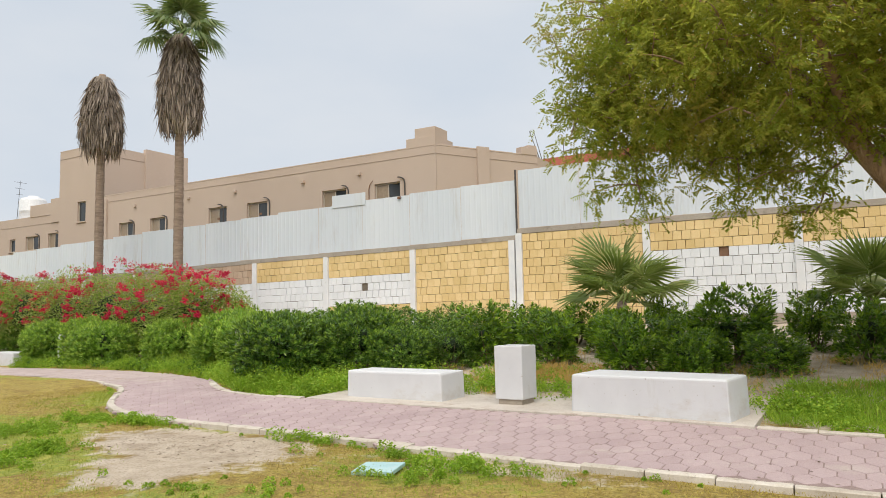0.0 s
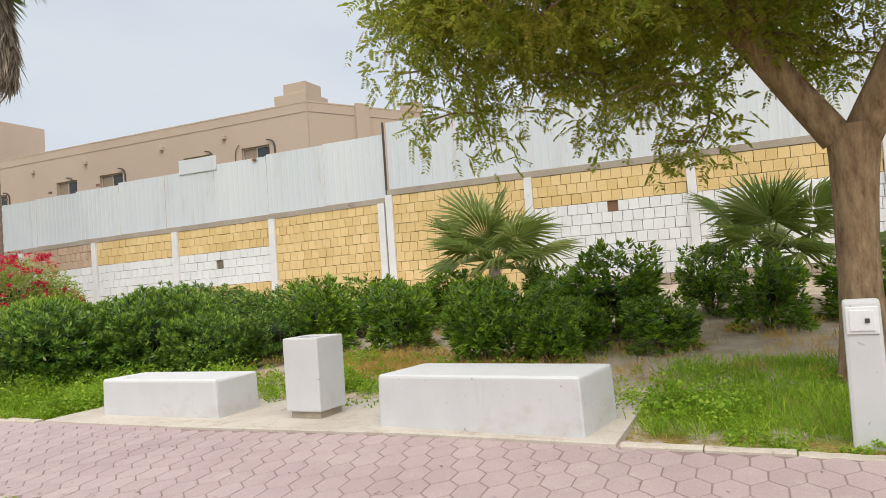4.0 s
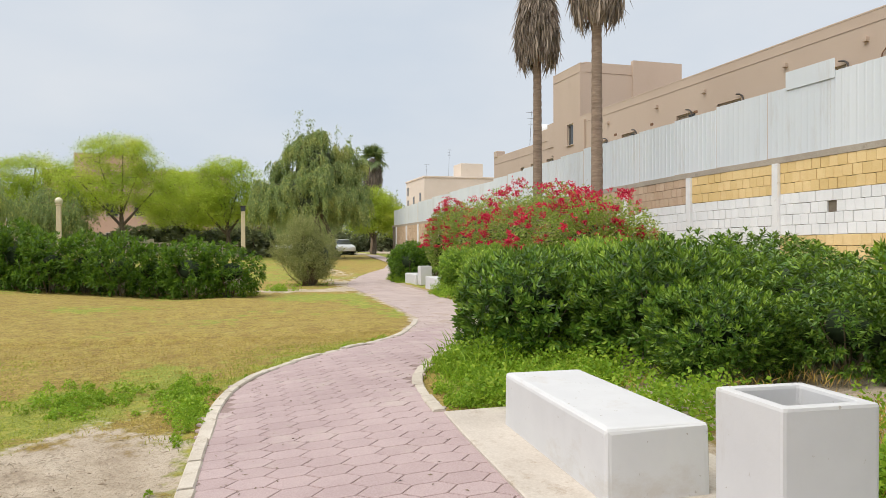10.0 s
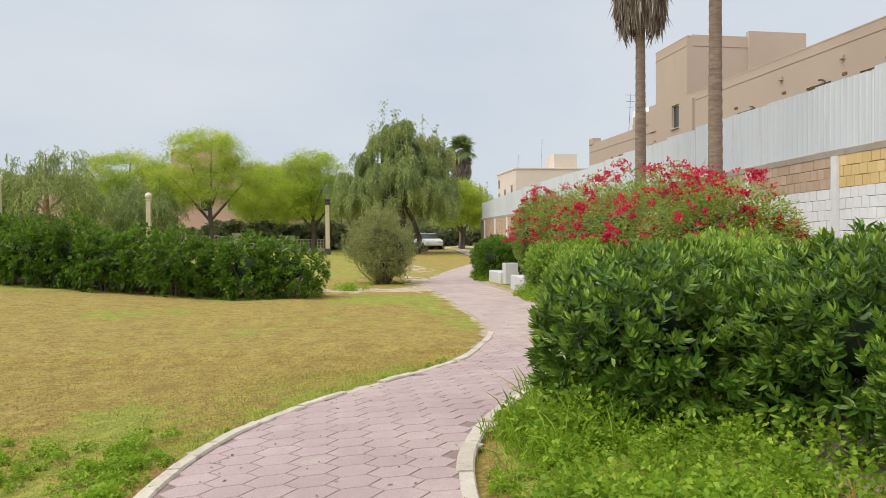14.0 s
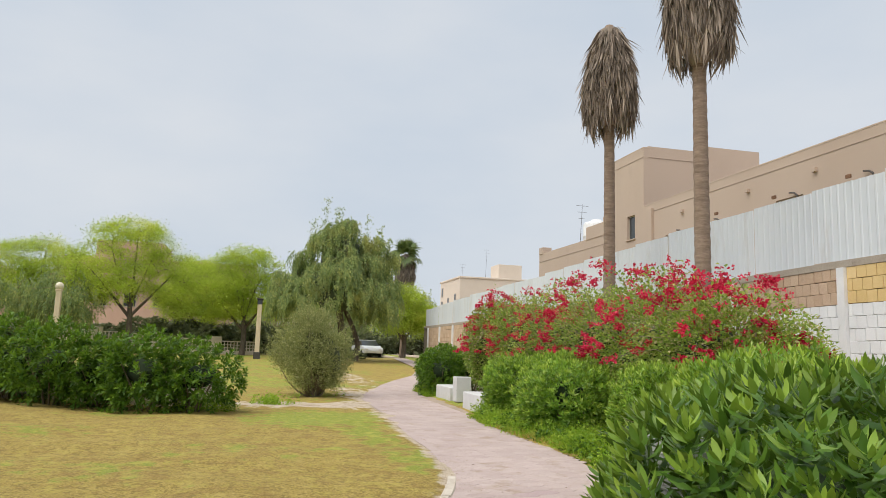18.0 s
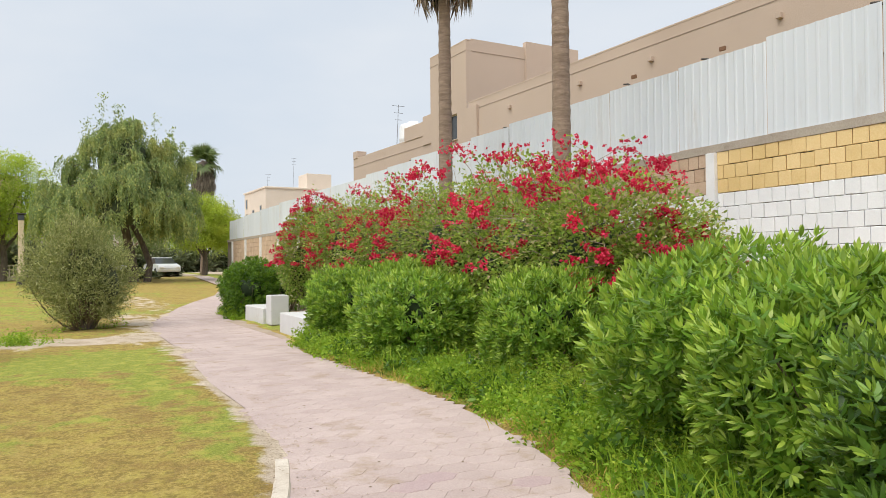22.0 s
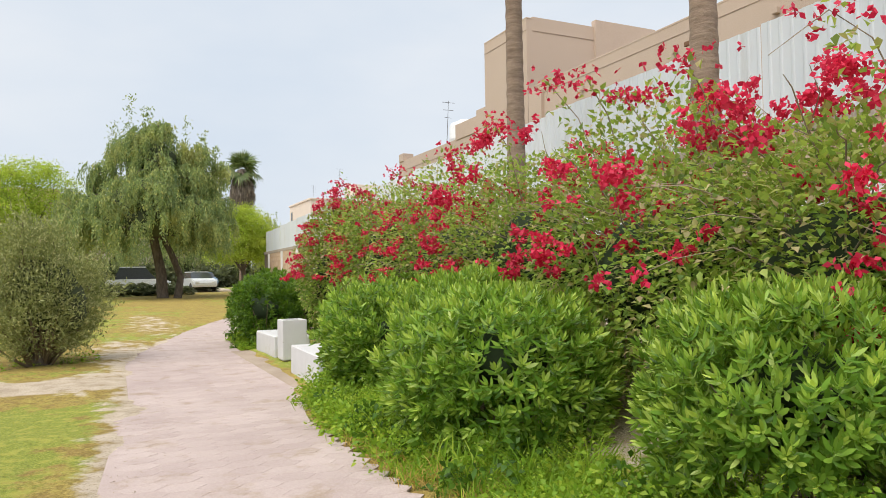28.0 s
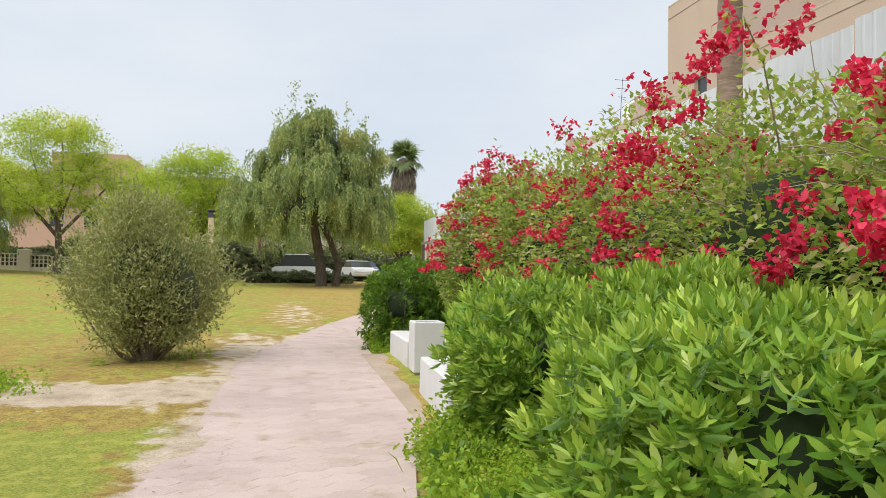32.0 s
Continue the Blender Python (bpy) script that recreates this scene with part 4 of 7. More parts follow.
slab_1 = link("bench_slab", slab_by_path(-1.02, -7.72, 10.36), SLAB)
tagged(slab_1, "sandy concrete slab under the benches", "slab", kind="structure")
bench(-6.24, 9.58, 0.145, 1.84, 0.66, 0.46, -3.6)
bench(-2.22, 9.25, 0.135, 2.02, 0.80, 0.53, -8.5)
litter_bin(-4.26, 9.46, 0.17, -4)
part("bench_slab", block(6.0, 1.7, 0.1, (0, 0, 0), 0.015), DIRT).matrix_basis = pose(-28.0, 14.5, -0.084, 0, 0, 0)
slab_2 = bpy.data.objects["bench_slab.001"]
tagged(slab_2, "dusty concrete slab under the far benches", "slab", kind="structure")
bench(-29.92, 14.5, -0.05, 1.84, 0.7, 0.45, 0)
bench(-25.9, 14.3, -0.05, 1.9, 0.75, 0.48, -2)
litter_bin(-28.27, 14.32, -0.05, 0, 0.81)

def service_post(x, y, turn, label):
    ob = empty("service_post", x, y, None, turn)
    tagged(ob, label, "service post", "service posts")
    part("body", block(0.25, 0.24, 1.12, (0, 0, 0.48), 0.025, 2, 0.93), WHITE, ob)
    frame_ = part("box_frame", block(0.20, 0.03, 0.19, (0.0, -0.110, 0.90), 0.006), COLUMN, ob, "raised pale grey frame")
    part("box_door", block(0.155, 0.02, 0.145, (0.0, -0.124, 0.90), 0.005), COLUMN, frame_, "small pale grey metal cover")
    part("lock", block(0.03, 0.02, 0.03, (0.03, -0.134, 0.90), 0.004), DARKMETAL, frame_)


service_post(0.70, 8.95, -6, "white-painted concrete service post with a small meter box beside the path")
service_post(-10.73, 10.5, 24, "white-painted concrete service post half hidden by a bush")
service_post(-22.95, 14.4, 8, "white-painted concrete service post half hidden by a bush")

cover = part("inspection_cover", block(0.42, 0.36, 0.04, (0, 0, 0.008), 0.008), BLUE)
cover.matrix_basis = pose(-4.08, 5.78, ground_at(-4.08, 5.78), 3, -2, 12)
tagged(cover, "faded blue inspection cover in the grass", "manhole cover")


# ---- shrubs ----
# lumpy solid that carries the painted shade inside a shrub
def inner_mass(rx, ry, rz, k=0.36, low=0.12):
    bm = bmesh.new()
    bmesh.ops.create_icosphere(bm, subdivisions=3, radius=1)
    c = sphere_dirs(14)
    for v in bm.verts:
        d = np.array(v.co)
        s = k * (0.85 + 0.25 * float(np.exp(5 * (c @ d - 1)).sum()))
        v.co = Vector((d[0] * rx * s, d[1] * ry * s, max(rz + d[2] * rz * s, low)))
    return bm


def shoots(P, D, n, length, leaf, width, fine=True):
    """Shoots that end in rosettes of lance-shaped leaves, the top ones young and upright."""
    m = len(P)
    u = np.r_[np.linspace(0.1, 0.7, n - n // 2), np.linspace(0.76, 1.0, n // 2)]
    k = np.tile(u, m)
    ax = np.repeat(unit(D), n, 0)
    base = np.repeat(P, n, 0) + ax * (k * length)[:, None]
    side = unit(np.cross(ax, np.array([0.3, 0.2, 1.0])))
    other = np.cross(ax, side)
    ang = np.tile(np.arange(n) * 2.4, m) + np.repeat(rng.uniform(0, 6.28, m), n)
    out = side * np.cos(ang)[:, None] + other * np.sin(ang)[:, None]
    across = np.cross(ax, out)
    open_deg = np.radians(72 - 46 * k ** 2 + rng.normal(0, 9, m * n))
    d = ax * np.cos(open_deg)[:, None] + out * np.sin(open_deg)[:, None]
    size = rng.uniform(0.8, 1.15, m * n) * (1.05 - 0.3 * k ** 3)
    young = np.clip((k - 0.7) / 0.3, 0, 1) * np.repeat(rng.uniform(0.0, 0.9, m), n)
    if fine:
        v, t = broad_leaves(base, d, across + rng.normal(0, 0.12, d.shape), leaf * size, width * size)
        return v, t, np.repeat(young, 7)
    v, t = leaves(base, d, leaf * size, width * size, 0.2, 0.12, 0.5)
    return v, t, np.repeat(young, 5)


def oleander(rx, ry, rz, n_shoots, leaf=0.145, width=0.044, per=13, mat=None, label="", low=-0.97, length=0.16, fine=True, lump=0.14, core=0.30):
    ob = empty("oleander_bush", 0, 0, 0)
    d = sphere_dirs(n_shoots, low)
    n = len(d)
    deep = np.arange(n) % 3 == 0
    r = lumps(d, 18, lump) * np.where(deep, rng.uniform(0.45, 0.88, n), rng.uniform(0.88, 1.04, n))
    flat = np.linalg.norm(d[:, :2], axis=1)
    full = np.where(d[:, 2] < 0, (1 - 0.28 * d[:, 2] ** 2) / (flat + 1e-6), 1.0)
    P = d * np.c_[full, full, np.ones(n)] * r[:, None] * np.array([rx, ry, rz]) + np.array([0, 0, rz])
    P[:, 2] = np.maximum(P[:, 2], 0.06)
    out = unit(d * np.array([1 / rx, 1 / ry, 1 / rz]))
    D = unit(out * 0.75 + np.array([0, 0, 0.6]) + rng.normal(0, 0.22, d.shape))
    P = P - D * length * rng.uniform(0.5, 1.0, (n, 1))
    link("foliage", tri_mesh("foliage", *shoots(P, D, per, length, leaf, width, fine)), mat or LEAF_OLEANDER, ob)
    # opaque dark core paints the shade deep between the leaves
    part("inner_foliage", inner_mass(rx, ry, rz, core, 0.05), CORE_SHADE, ob, shade=True)
    paths = []
    for i in range(7):
        a = i * 0.9 + rng.uniform(0, 0.5)
        e = np.array([math.cos(a) * rx * 0.6, math.sin(a) * ry * 0.6, rz * 1.2])
        paths.append([(e * np.array([0.15, 0.15, -0.03]), 0.022), (e * np.array([0.4, 0.4, 0.4]), 0.017), (e, 0.008)])
    link("stem_base", tri_mesh("stem_base", *tubes(paths, 5)), TWIG, ob)
    tagged(ob, label or "dense dark green oleander bush with lance-shaped leaves", "bush", "oleander bushes")
    return ob


near_bushes = [oleander(1.25, 1.25, 0.90, 960, 0.137, 0.041, 12), oleander(1.25, 1.2, 0.90, 960, 0.137, 0.041, 12)]
fresh_label = "large green oleander bush with light young shoots"
near_bushes += [oleander(1.2, 1.25, 0.92, 1080, 0.142, 0.040, 12, LEAF_FRESH, fresh_label), oleander(1.25, 1.25, 0.92, 1080, 0.142, 0.040, 12, LEAF_FRESH, fresh_label)]
small_label = "small open oleander shrub on the sandy bank"
small_bushes = [oleander(0.58, 0.58, 0.66, 270, 0.13, 0.040, 11, LEAF_MID, small_label, lump=0.28, core=0.24), oleander(0.55, 0.6, 0.62, 250, 0.13, 0.040, 11, LEAF_MID, small_label, lump=0.30, core=0.24)]
back_bush = oleander(1.0, 1.0, 0.80, 420, 0.14, 0.046, 11, fine=False)
BUSHES = [  # x, y, radius across, full height
    (-9.98, 10.78, 1.02, 1.5), (-8.75, 11.9, 0.95, 1.45), (-7.75, 11.85, 0.85, 1.32), (-10.9, 11.75, 1.0, 1.52), (-12.2, 12.75, 1.05, 1.65), (-13.4, 13.6, 1.0, 1.58), (-14.85, 14.2, 1.15, 1.72), (-18.2, 14.95, 1.12, 1.9), (-19.05, 15.85, 0.95, 1.65),
    (-20.85, 14.5, 1.32, 1.9), (-23.9, 14.6, 1.1, 1.75), (-22.35, 14.95, 1.15, 2.08), (-16.1, 15.5, 0.9, 1.55),
    (-9.6, 12.9, 0.95, 1.4), (-10.9, 13.5, 1.05, 1.5), (-12.6, 14.4, 1.1, 1.6), (-14.4, 15.5, 1.1, 1.6), (-8.2, 13.2, 0.9, 1.35), (-9.6, 14.4, 1.0, 1.45), (-11.3, 15.4, 1.0, 1.6), (-7.6, 14.4, 0.8, 1.3), (-13.2, 16.3, 1.0, 1.6), (-8.6, 15.4, 0.8, 1.4), (-7.15, 12.75, 0.68, 1.2)]
SMALL = [(-6.65, 13.31, 0.6, 1.18), (-5.21, 13.24, 0.62, 1.13), (-3.27, 12.0, 0.62, 1.32), (-2.42, 11.95, 0.45, 1.1), (-1.92, 14.0, 0.88, 1.56), (-2.16, 12.85, 0.42, 0.95), (-1.12, 12.8, 0.58, 0.82), (0.2, 14.1, 0.6, 1.5), (-0.65, 15.6, 0.58, 1.3),
         (-4.5, 14.9, 0.6, 1.2), (-3.7, 16.6, 0.5, 1.1), (1.5, 14.9, 0.7, 1.3), (2.8, 13.9, 0.7, 1.2), (-5.9, 15.0, 0.6, 1.25), (-4.1, 14.2, 0.6, 1.1), (-2.9, 14.2, 0.6, 1.2), (-6.6, 14.9, 0.75, 1.25), (-5.7, 16.2, 0.8, 1.3)]
for i, (x, y, r, h) in enumerate(BUSHES):
    near_one = i < 13
    src = near_bushes[i % 2 + (2 if i > 4 else 0)] if near_one else back_bush
    m = pose(x, y, ground_at(x, y) - 0.03, 0, 0, 67 * i) @ (Matrix.Diagonal((r / 1.25, r / 1.25, h / 1.97, 1)) if near_one else Matrix.Diagonal((r, r, h / 1.72, 1)))
    if i in (0, 1, 5, 6, 13):
        src.matrix_basis = m
    else:
        copy_thing(src, m)
for i, (x, y, r, h) in enumerate(SMALL):
    src = small_bushes[i % 2]
    m = pose(x, y, ground_at(x, y) - 0.02, 0, 0, 53 * i) @ Matrix.Diagonal((r / 0.62, r / 0.62, h / 1.42, 1))
    if i < 2:
        src.matrix_basis = m
    else:
        copy_thing(src, m)

# clipped hedge beside the far benches, and the long hedge across the lawn
HEDGE_A = [(-24.9, 15.4, 1.0, 1.45), (-26.4, 15.9, 0.95, 1.4), (-31.9, 14.55, 0.9, 1.9), (-33.1, 14.9, 0.95, 1.9), (-34.4, 15.3, 1.0, 1.8), (-36.2, 15.9, 1.0, 1.4), (-32.2, 15.8, 0.9, 1.6), (-28.0, 16.0, 0.9, 1.4)]
hedge_src = oleander(0.95, 0.95, 0.78, 330, 0.14, 0.056, 11, LEAF_HEDGE, "clipped rounded green hedge shrub", fine=False)
for i, (x, y, r, h) in enumerate(HEDGE_A):
    m = pose(x, y, ground_at(x, y) - 0.02, 0, 0, 41 * i) @ Matrix.Diagonal((r, r, h / 1.62, 1))
    if i == 0:
        hedge_src.matrix_basis = m
    else:
        copy_thing(hedge_src, m)
for i in range(10):
    k = i / 10.3
    x, y = -24.9 - 4.2 * k + 0.3 * (i % 2), 7.1 - 11.0 * k
    copy_thing(hedge_src, pose(x, y, ground_at(x, y) - 0.02, 0, 0, 77 * i) @ Matrix.Diagonal((1.1, 1.05, (1.95 + 0.7 * k + 0.18 * math.sin(2.3 * i)) / 1.62, 1)))


# ---- bougainvillea ----
def bougainvillea():
    ob = empty("bougainvillea", -23.2, 17.0, 0.0)
    tagged(ob, "sprawling bougainvillea thicket with clusters of red bracts", "shrub")
    centres = [(-6.7, -1.3, 1.55, 1.1, 1.0, 1.7), (-4.9, -0.6, 1.5, 1.7, 1.5, 1.7), (-6.2, -0.6, 1.6, 1.1, 1.1, 1.5), (-2.6, -0.5, 1.45, 1.9, 1.6, 1.75), (0.0, -0.4, 1.45, 2.0, 1.7, 1.75), (2.4, -0.5, 1.5, 1.9, 1.7, 1.75), (4.4, -0.7, 1.4, 1.6, 1.6, 1.6), (5.2, -0.4, 1.05, 0.8, 1.3, 1.05)]
    PL, DL, PF = [], [], []
    canes = []
    for cx, cy, cz, rx, ry, rz in centres:
        n = 13000
        d = sphere_dirs(n, -0.75)
        r = lumps(d, 22, 0.20) * rng.uniform(0.30, 1.04, n) ** 0.5
        P = d * r[:, None] * np.array([rx, ry, rz]) + np.array([cx, cy, cz])
        keep = P[:, 2] > 0.25
        PL.append(P[keep])
        DL.append(unit(d + rng.normal(0, 0.6, d.shape))[keep])
        nf = 104
        df = sphere_dirs(nf, -0.05)
        c = df * (lumps(df, 12, 0.15) * rng.uniform(0.97, 1.12, nf))[:, None] * np.array([rx, ry, rz]) + np.array([cx, cy, cz])
        for p in c:
            m = int(5 + 38 * rng.uniform() ** 2.2)
            PF.append(p + rng.normal(0, 1, (m, 3)) * (0.034 + 0.0009 * m) * np.array([1, 1, 0.65]))
        for _ in range(42):
            d0 = sphere_dirs(1, 0.1)[0]
            base = np.array([cx, cy, 0.2]) + rng.normal(0, 0.3, 3) * np.array([1, 1, 0])
            end = d0 * np.array([rx, ry, rz]) * rng.uniform(0.9, 1.06) + np.array([cx, cy, cz])
            mid = (base + end) / 2 + np.array([0, 0, 0.5])
            tip = end + unit(d0 + np.array([0, 0, -0.5])) * rng.uniform(0.1, 0.3)
            canes.append([(base, 0.012), ((base + mid) / 2 + rng.normal(0, 0.08, 3), 0.010), (mid, 0.009), ((mid + end) / 2 + np.array([0, 0, 0.12]) + rng.normal(0, 0.08, 3), 0.007), (end, 0.005), (tip, 0.003)])
    # long shoots that reach above the thicket
    for bx, by, tx, ty, tz in ((2.1, -1.2, 1.8, -1.7, 3.55), (2.4, -1.2, 2.7, -1.9, 3.35), (5.3, -1.4, 5.1, -1.9, 3.15), (5.8, -1.0, 6.0, -1.8, 2.95), (-5.9, -1.0, -6.2, -1.5, 3.5), (-6.4, -1.0, -6.9, -1.4, 3.3), (-0.8, -1.0, -1.1, -1.4, 3.35), (3.6, -1.2, 3.9, -1.9, 3.2), (0.6, -1.3, 1.0, -1.9, 3.25), (-3.2, -1.0, -3.0, -1.5, 3.3)):
        a, b = np.array([bx, by, 2.4]), np.array([tx, ty, tz])
        q = b + np.array([rng.uniform(-0.5, 0.5), -0.25, -0.25])
        pts = [a, a * 0.5 + b * 0.5 + np.array([0, 0, 0.2]), b, q]
        canes.append([(p, w) for p, w in zip(pts, (0.008, 0.006, 0.005, 0.003))])
        for u in np.linspace(0.2, 1, 26):
            p = a * (1 - u) + b * u + rng.normal(0, 0.06, 3)
            PL.append(p[None] + rng.normal(0, 0.04, (2, 3)))
            DL.append(rng.normal(0, 1, (2, 3)))
        PF.append(b + rng.normal(0, 1, (26, 3)) * np.array([0.13, 0.13, 0.07]))
    PL, DL, PF = np.concatenate(PL), np.concatenate(DL), np.concatenate(PF)
    v, t = leaves(PL, DL, rng.uniform(0.06, 0.095, len(PL)), rng.uniform(0.042, 0.062, len(PL)), 0.16, 0.2, 0.36)
    link("foliage", tri_mesh("foliage", v, t), LEAF_BOUG, ob)
    PF3 = np.repeat(PF, 3, 0)
    v, t = blades(PF3, rng.normal(0, 1, PF3.shape), rng.uniform(0.04, 0.062, len(PF3)), rng.uniform(0.034, 0.05, len(PF3)), 0.1)
    link("blossom", tri_mesh("blossom", v, t), BRACT, ob, "clusters of crimson red bracts")
    tagged(link("woody_growth", tri_mesh("woody_growth", *tubes(canes, 4)), CANE, ob, "thin grey-brown woody canes"), kind="stuff")
    # one dark lump per mound, painting the shade behind leaves and canes
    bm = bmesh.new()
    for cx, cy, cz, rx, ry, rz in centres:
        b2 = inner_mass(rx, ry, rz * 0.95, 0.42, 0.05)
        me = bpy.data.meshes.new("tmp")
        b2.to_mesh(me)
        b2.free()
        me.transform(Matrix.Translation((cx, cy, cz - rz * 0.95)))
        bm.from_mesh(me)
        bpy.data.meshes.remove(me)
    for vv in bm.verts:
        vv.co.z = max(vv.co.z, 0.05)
    part("inner_foliage", bm, CORE_SHADE, ob, shade=True)
    ob.matrix_basis = pose(-23.2, 17.1, ground_at(-23.2, 16.6) - 0.15) @ Matrix.Diagonal((1, 1, 0.97, 1))
    return ob


bougainvillea()


# ---- tall palms with skirts of dead fronds ----
def fan_leaf(n_seg, radius, petiole, wide=150, droop=0.25):
    """One palmate leaf along +x: a petiole and pleated segments."""
    P, D, L = [], [], []
    c = np.array([petiole, 0, 0])
    for i in range(n_seg):
        a = radians(-wide + 2 * wide * i / (n_seg - 1))
        d = np.array([math.cos(a), math.sin(a), 0.12 * (i % 2) - 0.1])
        P.append(c + 0.02 * d)
        D.append(d)
        L.append(radius * (0.72 + 0.28 * math.cos(a * 0.55)) * random.uniform(0.92, 1.05))
    P, D, L = np.array(P), np.array(D), np.array(L)
    n = len(P)
    D = unit(D)
    S = unit(np.cross(D, np.array([0, 0, 1.0])))
    w = (radius * 2 * radians(wide) / n_seg * 0.42)
    up = np.array([0, 0, 1.0])
    v = np.stack([P, P + D * L[:, None] * 0.55 - S * w, P + D * L[:, None] * 0.55 + up * w * 0.8, P + D * L[:, None] * 0.55 + S * w, P + D * L[:, None] - up * L[:, None] * droop * rng.uniform(0.3, 1.2, n)[:, None]], 1).reshape(-1, 3)
    t = (np.array([[0, 2, 1], [0, 3, 2], [1, 2, 4], [2, 3, 4]])[None] + 5 * np.arange(n)[:, None, None]).reshape(-1, 3)
    pv, pt = tubes([[(np.array([0, 0, 0.0]), 0.022), (np.array([petiole * 0.5, 0, 0.02]), 0.016), (c, 0.012)]], 5)
    return (v, t), (pv, pt)


def placed(vt, m):
    v, t = vt
    R, T = np.array(m.to_3x3()), np.array(m.translation)
    return v @ R.T + T, t


def washingtonia(x, y, top, skirt_lo, skirt_hi, skirt_r, radius, live, label, frond=(24, 1.05, 0.8, -74, 14)):
    z0 = ground_at(x, y)
    ob = empty("fan_palm_tree", x, y, z0 - 0.05)
    tagged(ob, label, "palm tree", "tall palms")
    prof = [(radius * 1.5, 0), (radius * 1.25, 0.3), (radius * 1.1, 1.2)]
    zz = 1.2
    while zz < skirt_hi - z0:
        zz += 0.16
        prof.append((radius * (1.08 - 0.030 * zz) * (1.03 if len(prof) % 2 else 0.97), zz))
    part("trunk", lathe(prof, 14, 0.03), BARK_PALM, ob, shade=True)
    n = 1500
    u = rng.uniform(0, 1, n) ** 0.9
    a = rng.uniform(0, 2 * math.pi, n)
    zt = skirt_lo + (skirt_hi - skirt_lo) * (0.18 + 0.82 * u) - z0
    q = np.clip((zt + z0 - skirt_lo) / (skirt_hi - skirt_lo), 0, 1)
    bulge = np.sin(q ** 0.72 * math.pi * 0.93 + 0.12) ** 0.75
    r = radius + (skirt_r - radius) * bulge * rng.uniform(0.5, 1.0, n) ** 0.5
    P = np.c_[np.cos(a) * r * 0.88, np.sin(a) * r * 0.88, zt]
    flare = 0.75 * (q - 0.48)
    D = np.c_[np.cos(a) * flare, np.sin(a) * flare, -np.ones(n)] + rng.normal(0, 0.11, (n, 3))
    L = rng.uniform(0.4, 0.95, n)
    v, t = leaves(P, D, L, rng.uniform(0.035, 0.10, n), 0.5, -0.10, 0.5)
    P2 = P + np.c_[np.cos(a), np.sin(a), 0 * a] * 0.04
    v2, t2 = blades(P2, D + rng.normal(0, 0.2, (n, 3)), L * 0.9, 0.03, 0.05)
    link("skirt", tri_mesh("skirt", *joined([(v, t), (v2, t2)])), SKIRT, ob, "hanging skirt of dry grey-brown fronds")
    core = []
    m = 9
    for i in range(m + 1):
        q = i / m
        core.append((radius * 0.9 + (skirt_r * 0.7 - radius) * max(math.sin(q ** 0.72 * math.pi * 0.93), 0) ** 0.9, skirt_lo + 0.45 + (skirt_hi - skirt_lo - 0.5) * q - z0))
    part("skirt_core", lathe(core, 12, 0.1), SKIRT, ob)
    fr, pe = [], []
    for i in range(live):
        l, p = fan_leaf(*frond[:3], 120, 0.5)
        el = frond[3] + (frond[4] - frond[3]) * (i / max(live - 1, 1)) + random.uniform(-10, 10)
        mm = pose(0, 0, top - z0 - 1.2, 0, 0, 137.5 * i) @ pose(0, 0, 0, 0, el, 0) @ pose(0, 0, 0, random.uniform(-30, 30), 0, 0)
        fr.append(placed(l, mm))
        pe.append(placed(p, mm))
    if live:
        link("crown", tri_mesh("crown", *joined(fr)), LEAF_PALM, ob, "green fan fronds")
        link("leaf_stalk", tri_mesh("leaf_stalk", *joined(pe)), LEAF_PALM, ob)
    return ob


washingtonia(-27.5, 18.71, 12.0, 8.3, 12.0, 0.98, 0.19, 0, "dead tall palm with a thick skirt of dry fronds")
washingtonia(-22.17, 18.38, 13.9, 8.2, 12.6, 0.95, 0.19, 15, "tall fan palm with a dry skirt and green crown", (34, 1.0, 0.95, -80, 22))
washingtonia(-75.4, 21.4, 11.5, 7.2, 10.5, 1.1, 0.24, 16, "distant fan palm with a dry skirt and a green crown", (26, 1.15, 0.75, -86, 35))


# ---- young fan palms by the wall ----
def young_palm(x, y, size, n=12):
    ob = empty("young_fan_palm", x, y)
    tagged(ob, "young fan palm with pleated green leaves on the bank", "palm", "young palms")
    part("stump", lathe([(0.17, -0.1), (0.2, 0.2), (0.17, 0.65), (0.1, 0.95)], 10, 0.1), BARK_PALM, ob)
    for i in range(n):
        l, p = fan_leaf(44, 0.82 * size, random.uniform(0.55, 1.0) * size, 115, 0.22)
        el = 78 - 80 * (i / (n - 1)) + random.uniform(-7, 7)
        mm = pose(0, 0, 0.9, 0, 0, 137.5 * i + random.uniform(-15, 15)) @ pose(0, 0, 0, 0, -el, 0) @ pose(0, 0, 0, random.uniform(-25, 25), 0, 0)
        fr = link("frond", tri_mesh("frond", *placed(l, mm)), LEAF_FAN, ob)
        link("petiole", tri_mesh("petiole", *placed(p, mm)), LEAF_FAN, fr)
    return ob


young_palm(-4.7, 16.6, 1.15)
young_palm(0.3, 15.6, 0.95)
young_palm(3.4, 15.4, 1.2)


# ---- trees ----
def limb(a, b, ra, rb, sag=0.0, n=6, wild=0.12):
    a, b = np.asarray(a, float), np.asarray(b, float)
    ln = np.linalg.norm(b - a)
    off = rng.normal(0, wild * ln * 0.3, 3)
    return [(a * (1 - u) + b * u + off * math.sin(math.pi * u) + np.array([0, 0, sag * ln * math.sin(math.pi * u)]), ra * (1 - u) + rb * u) for u in np.linspace(0, 1, n)]


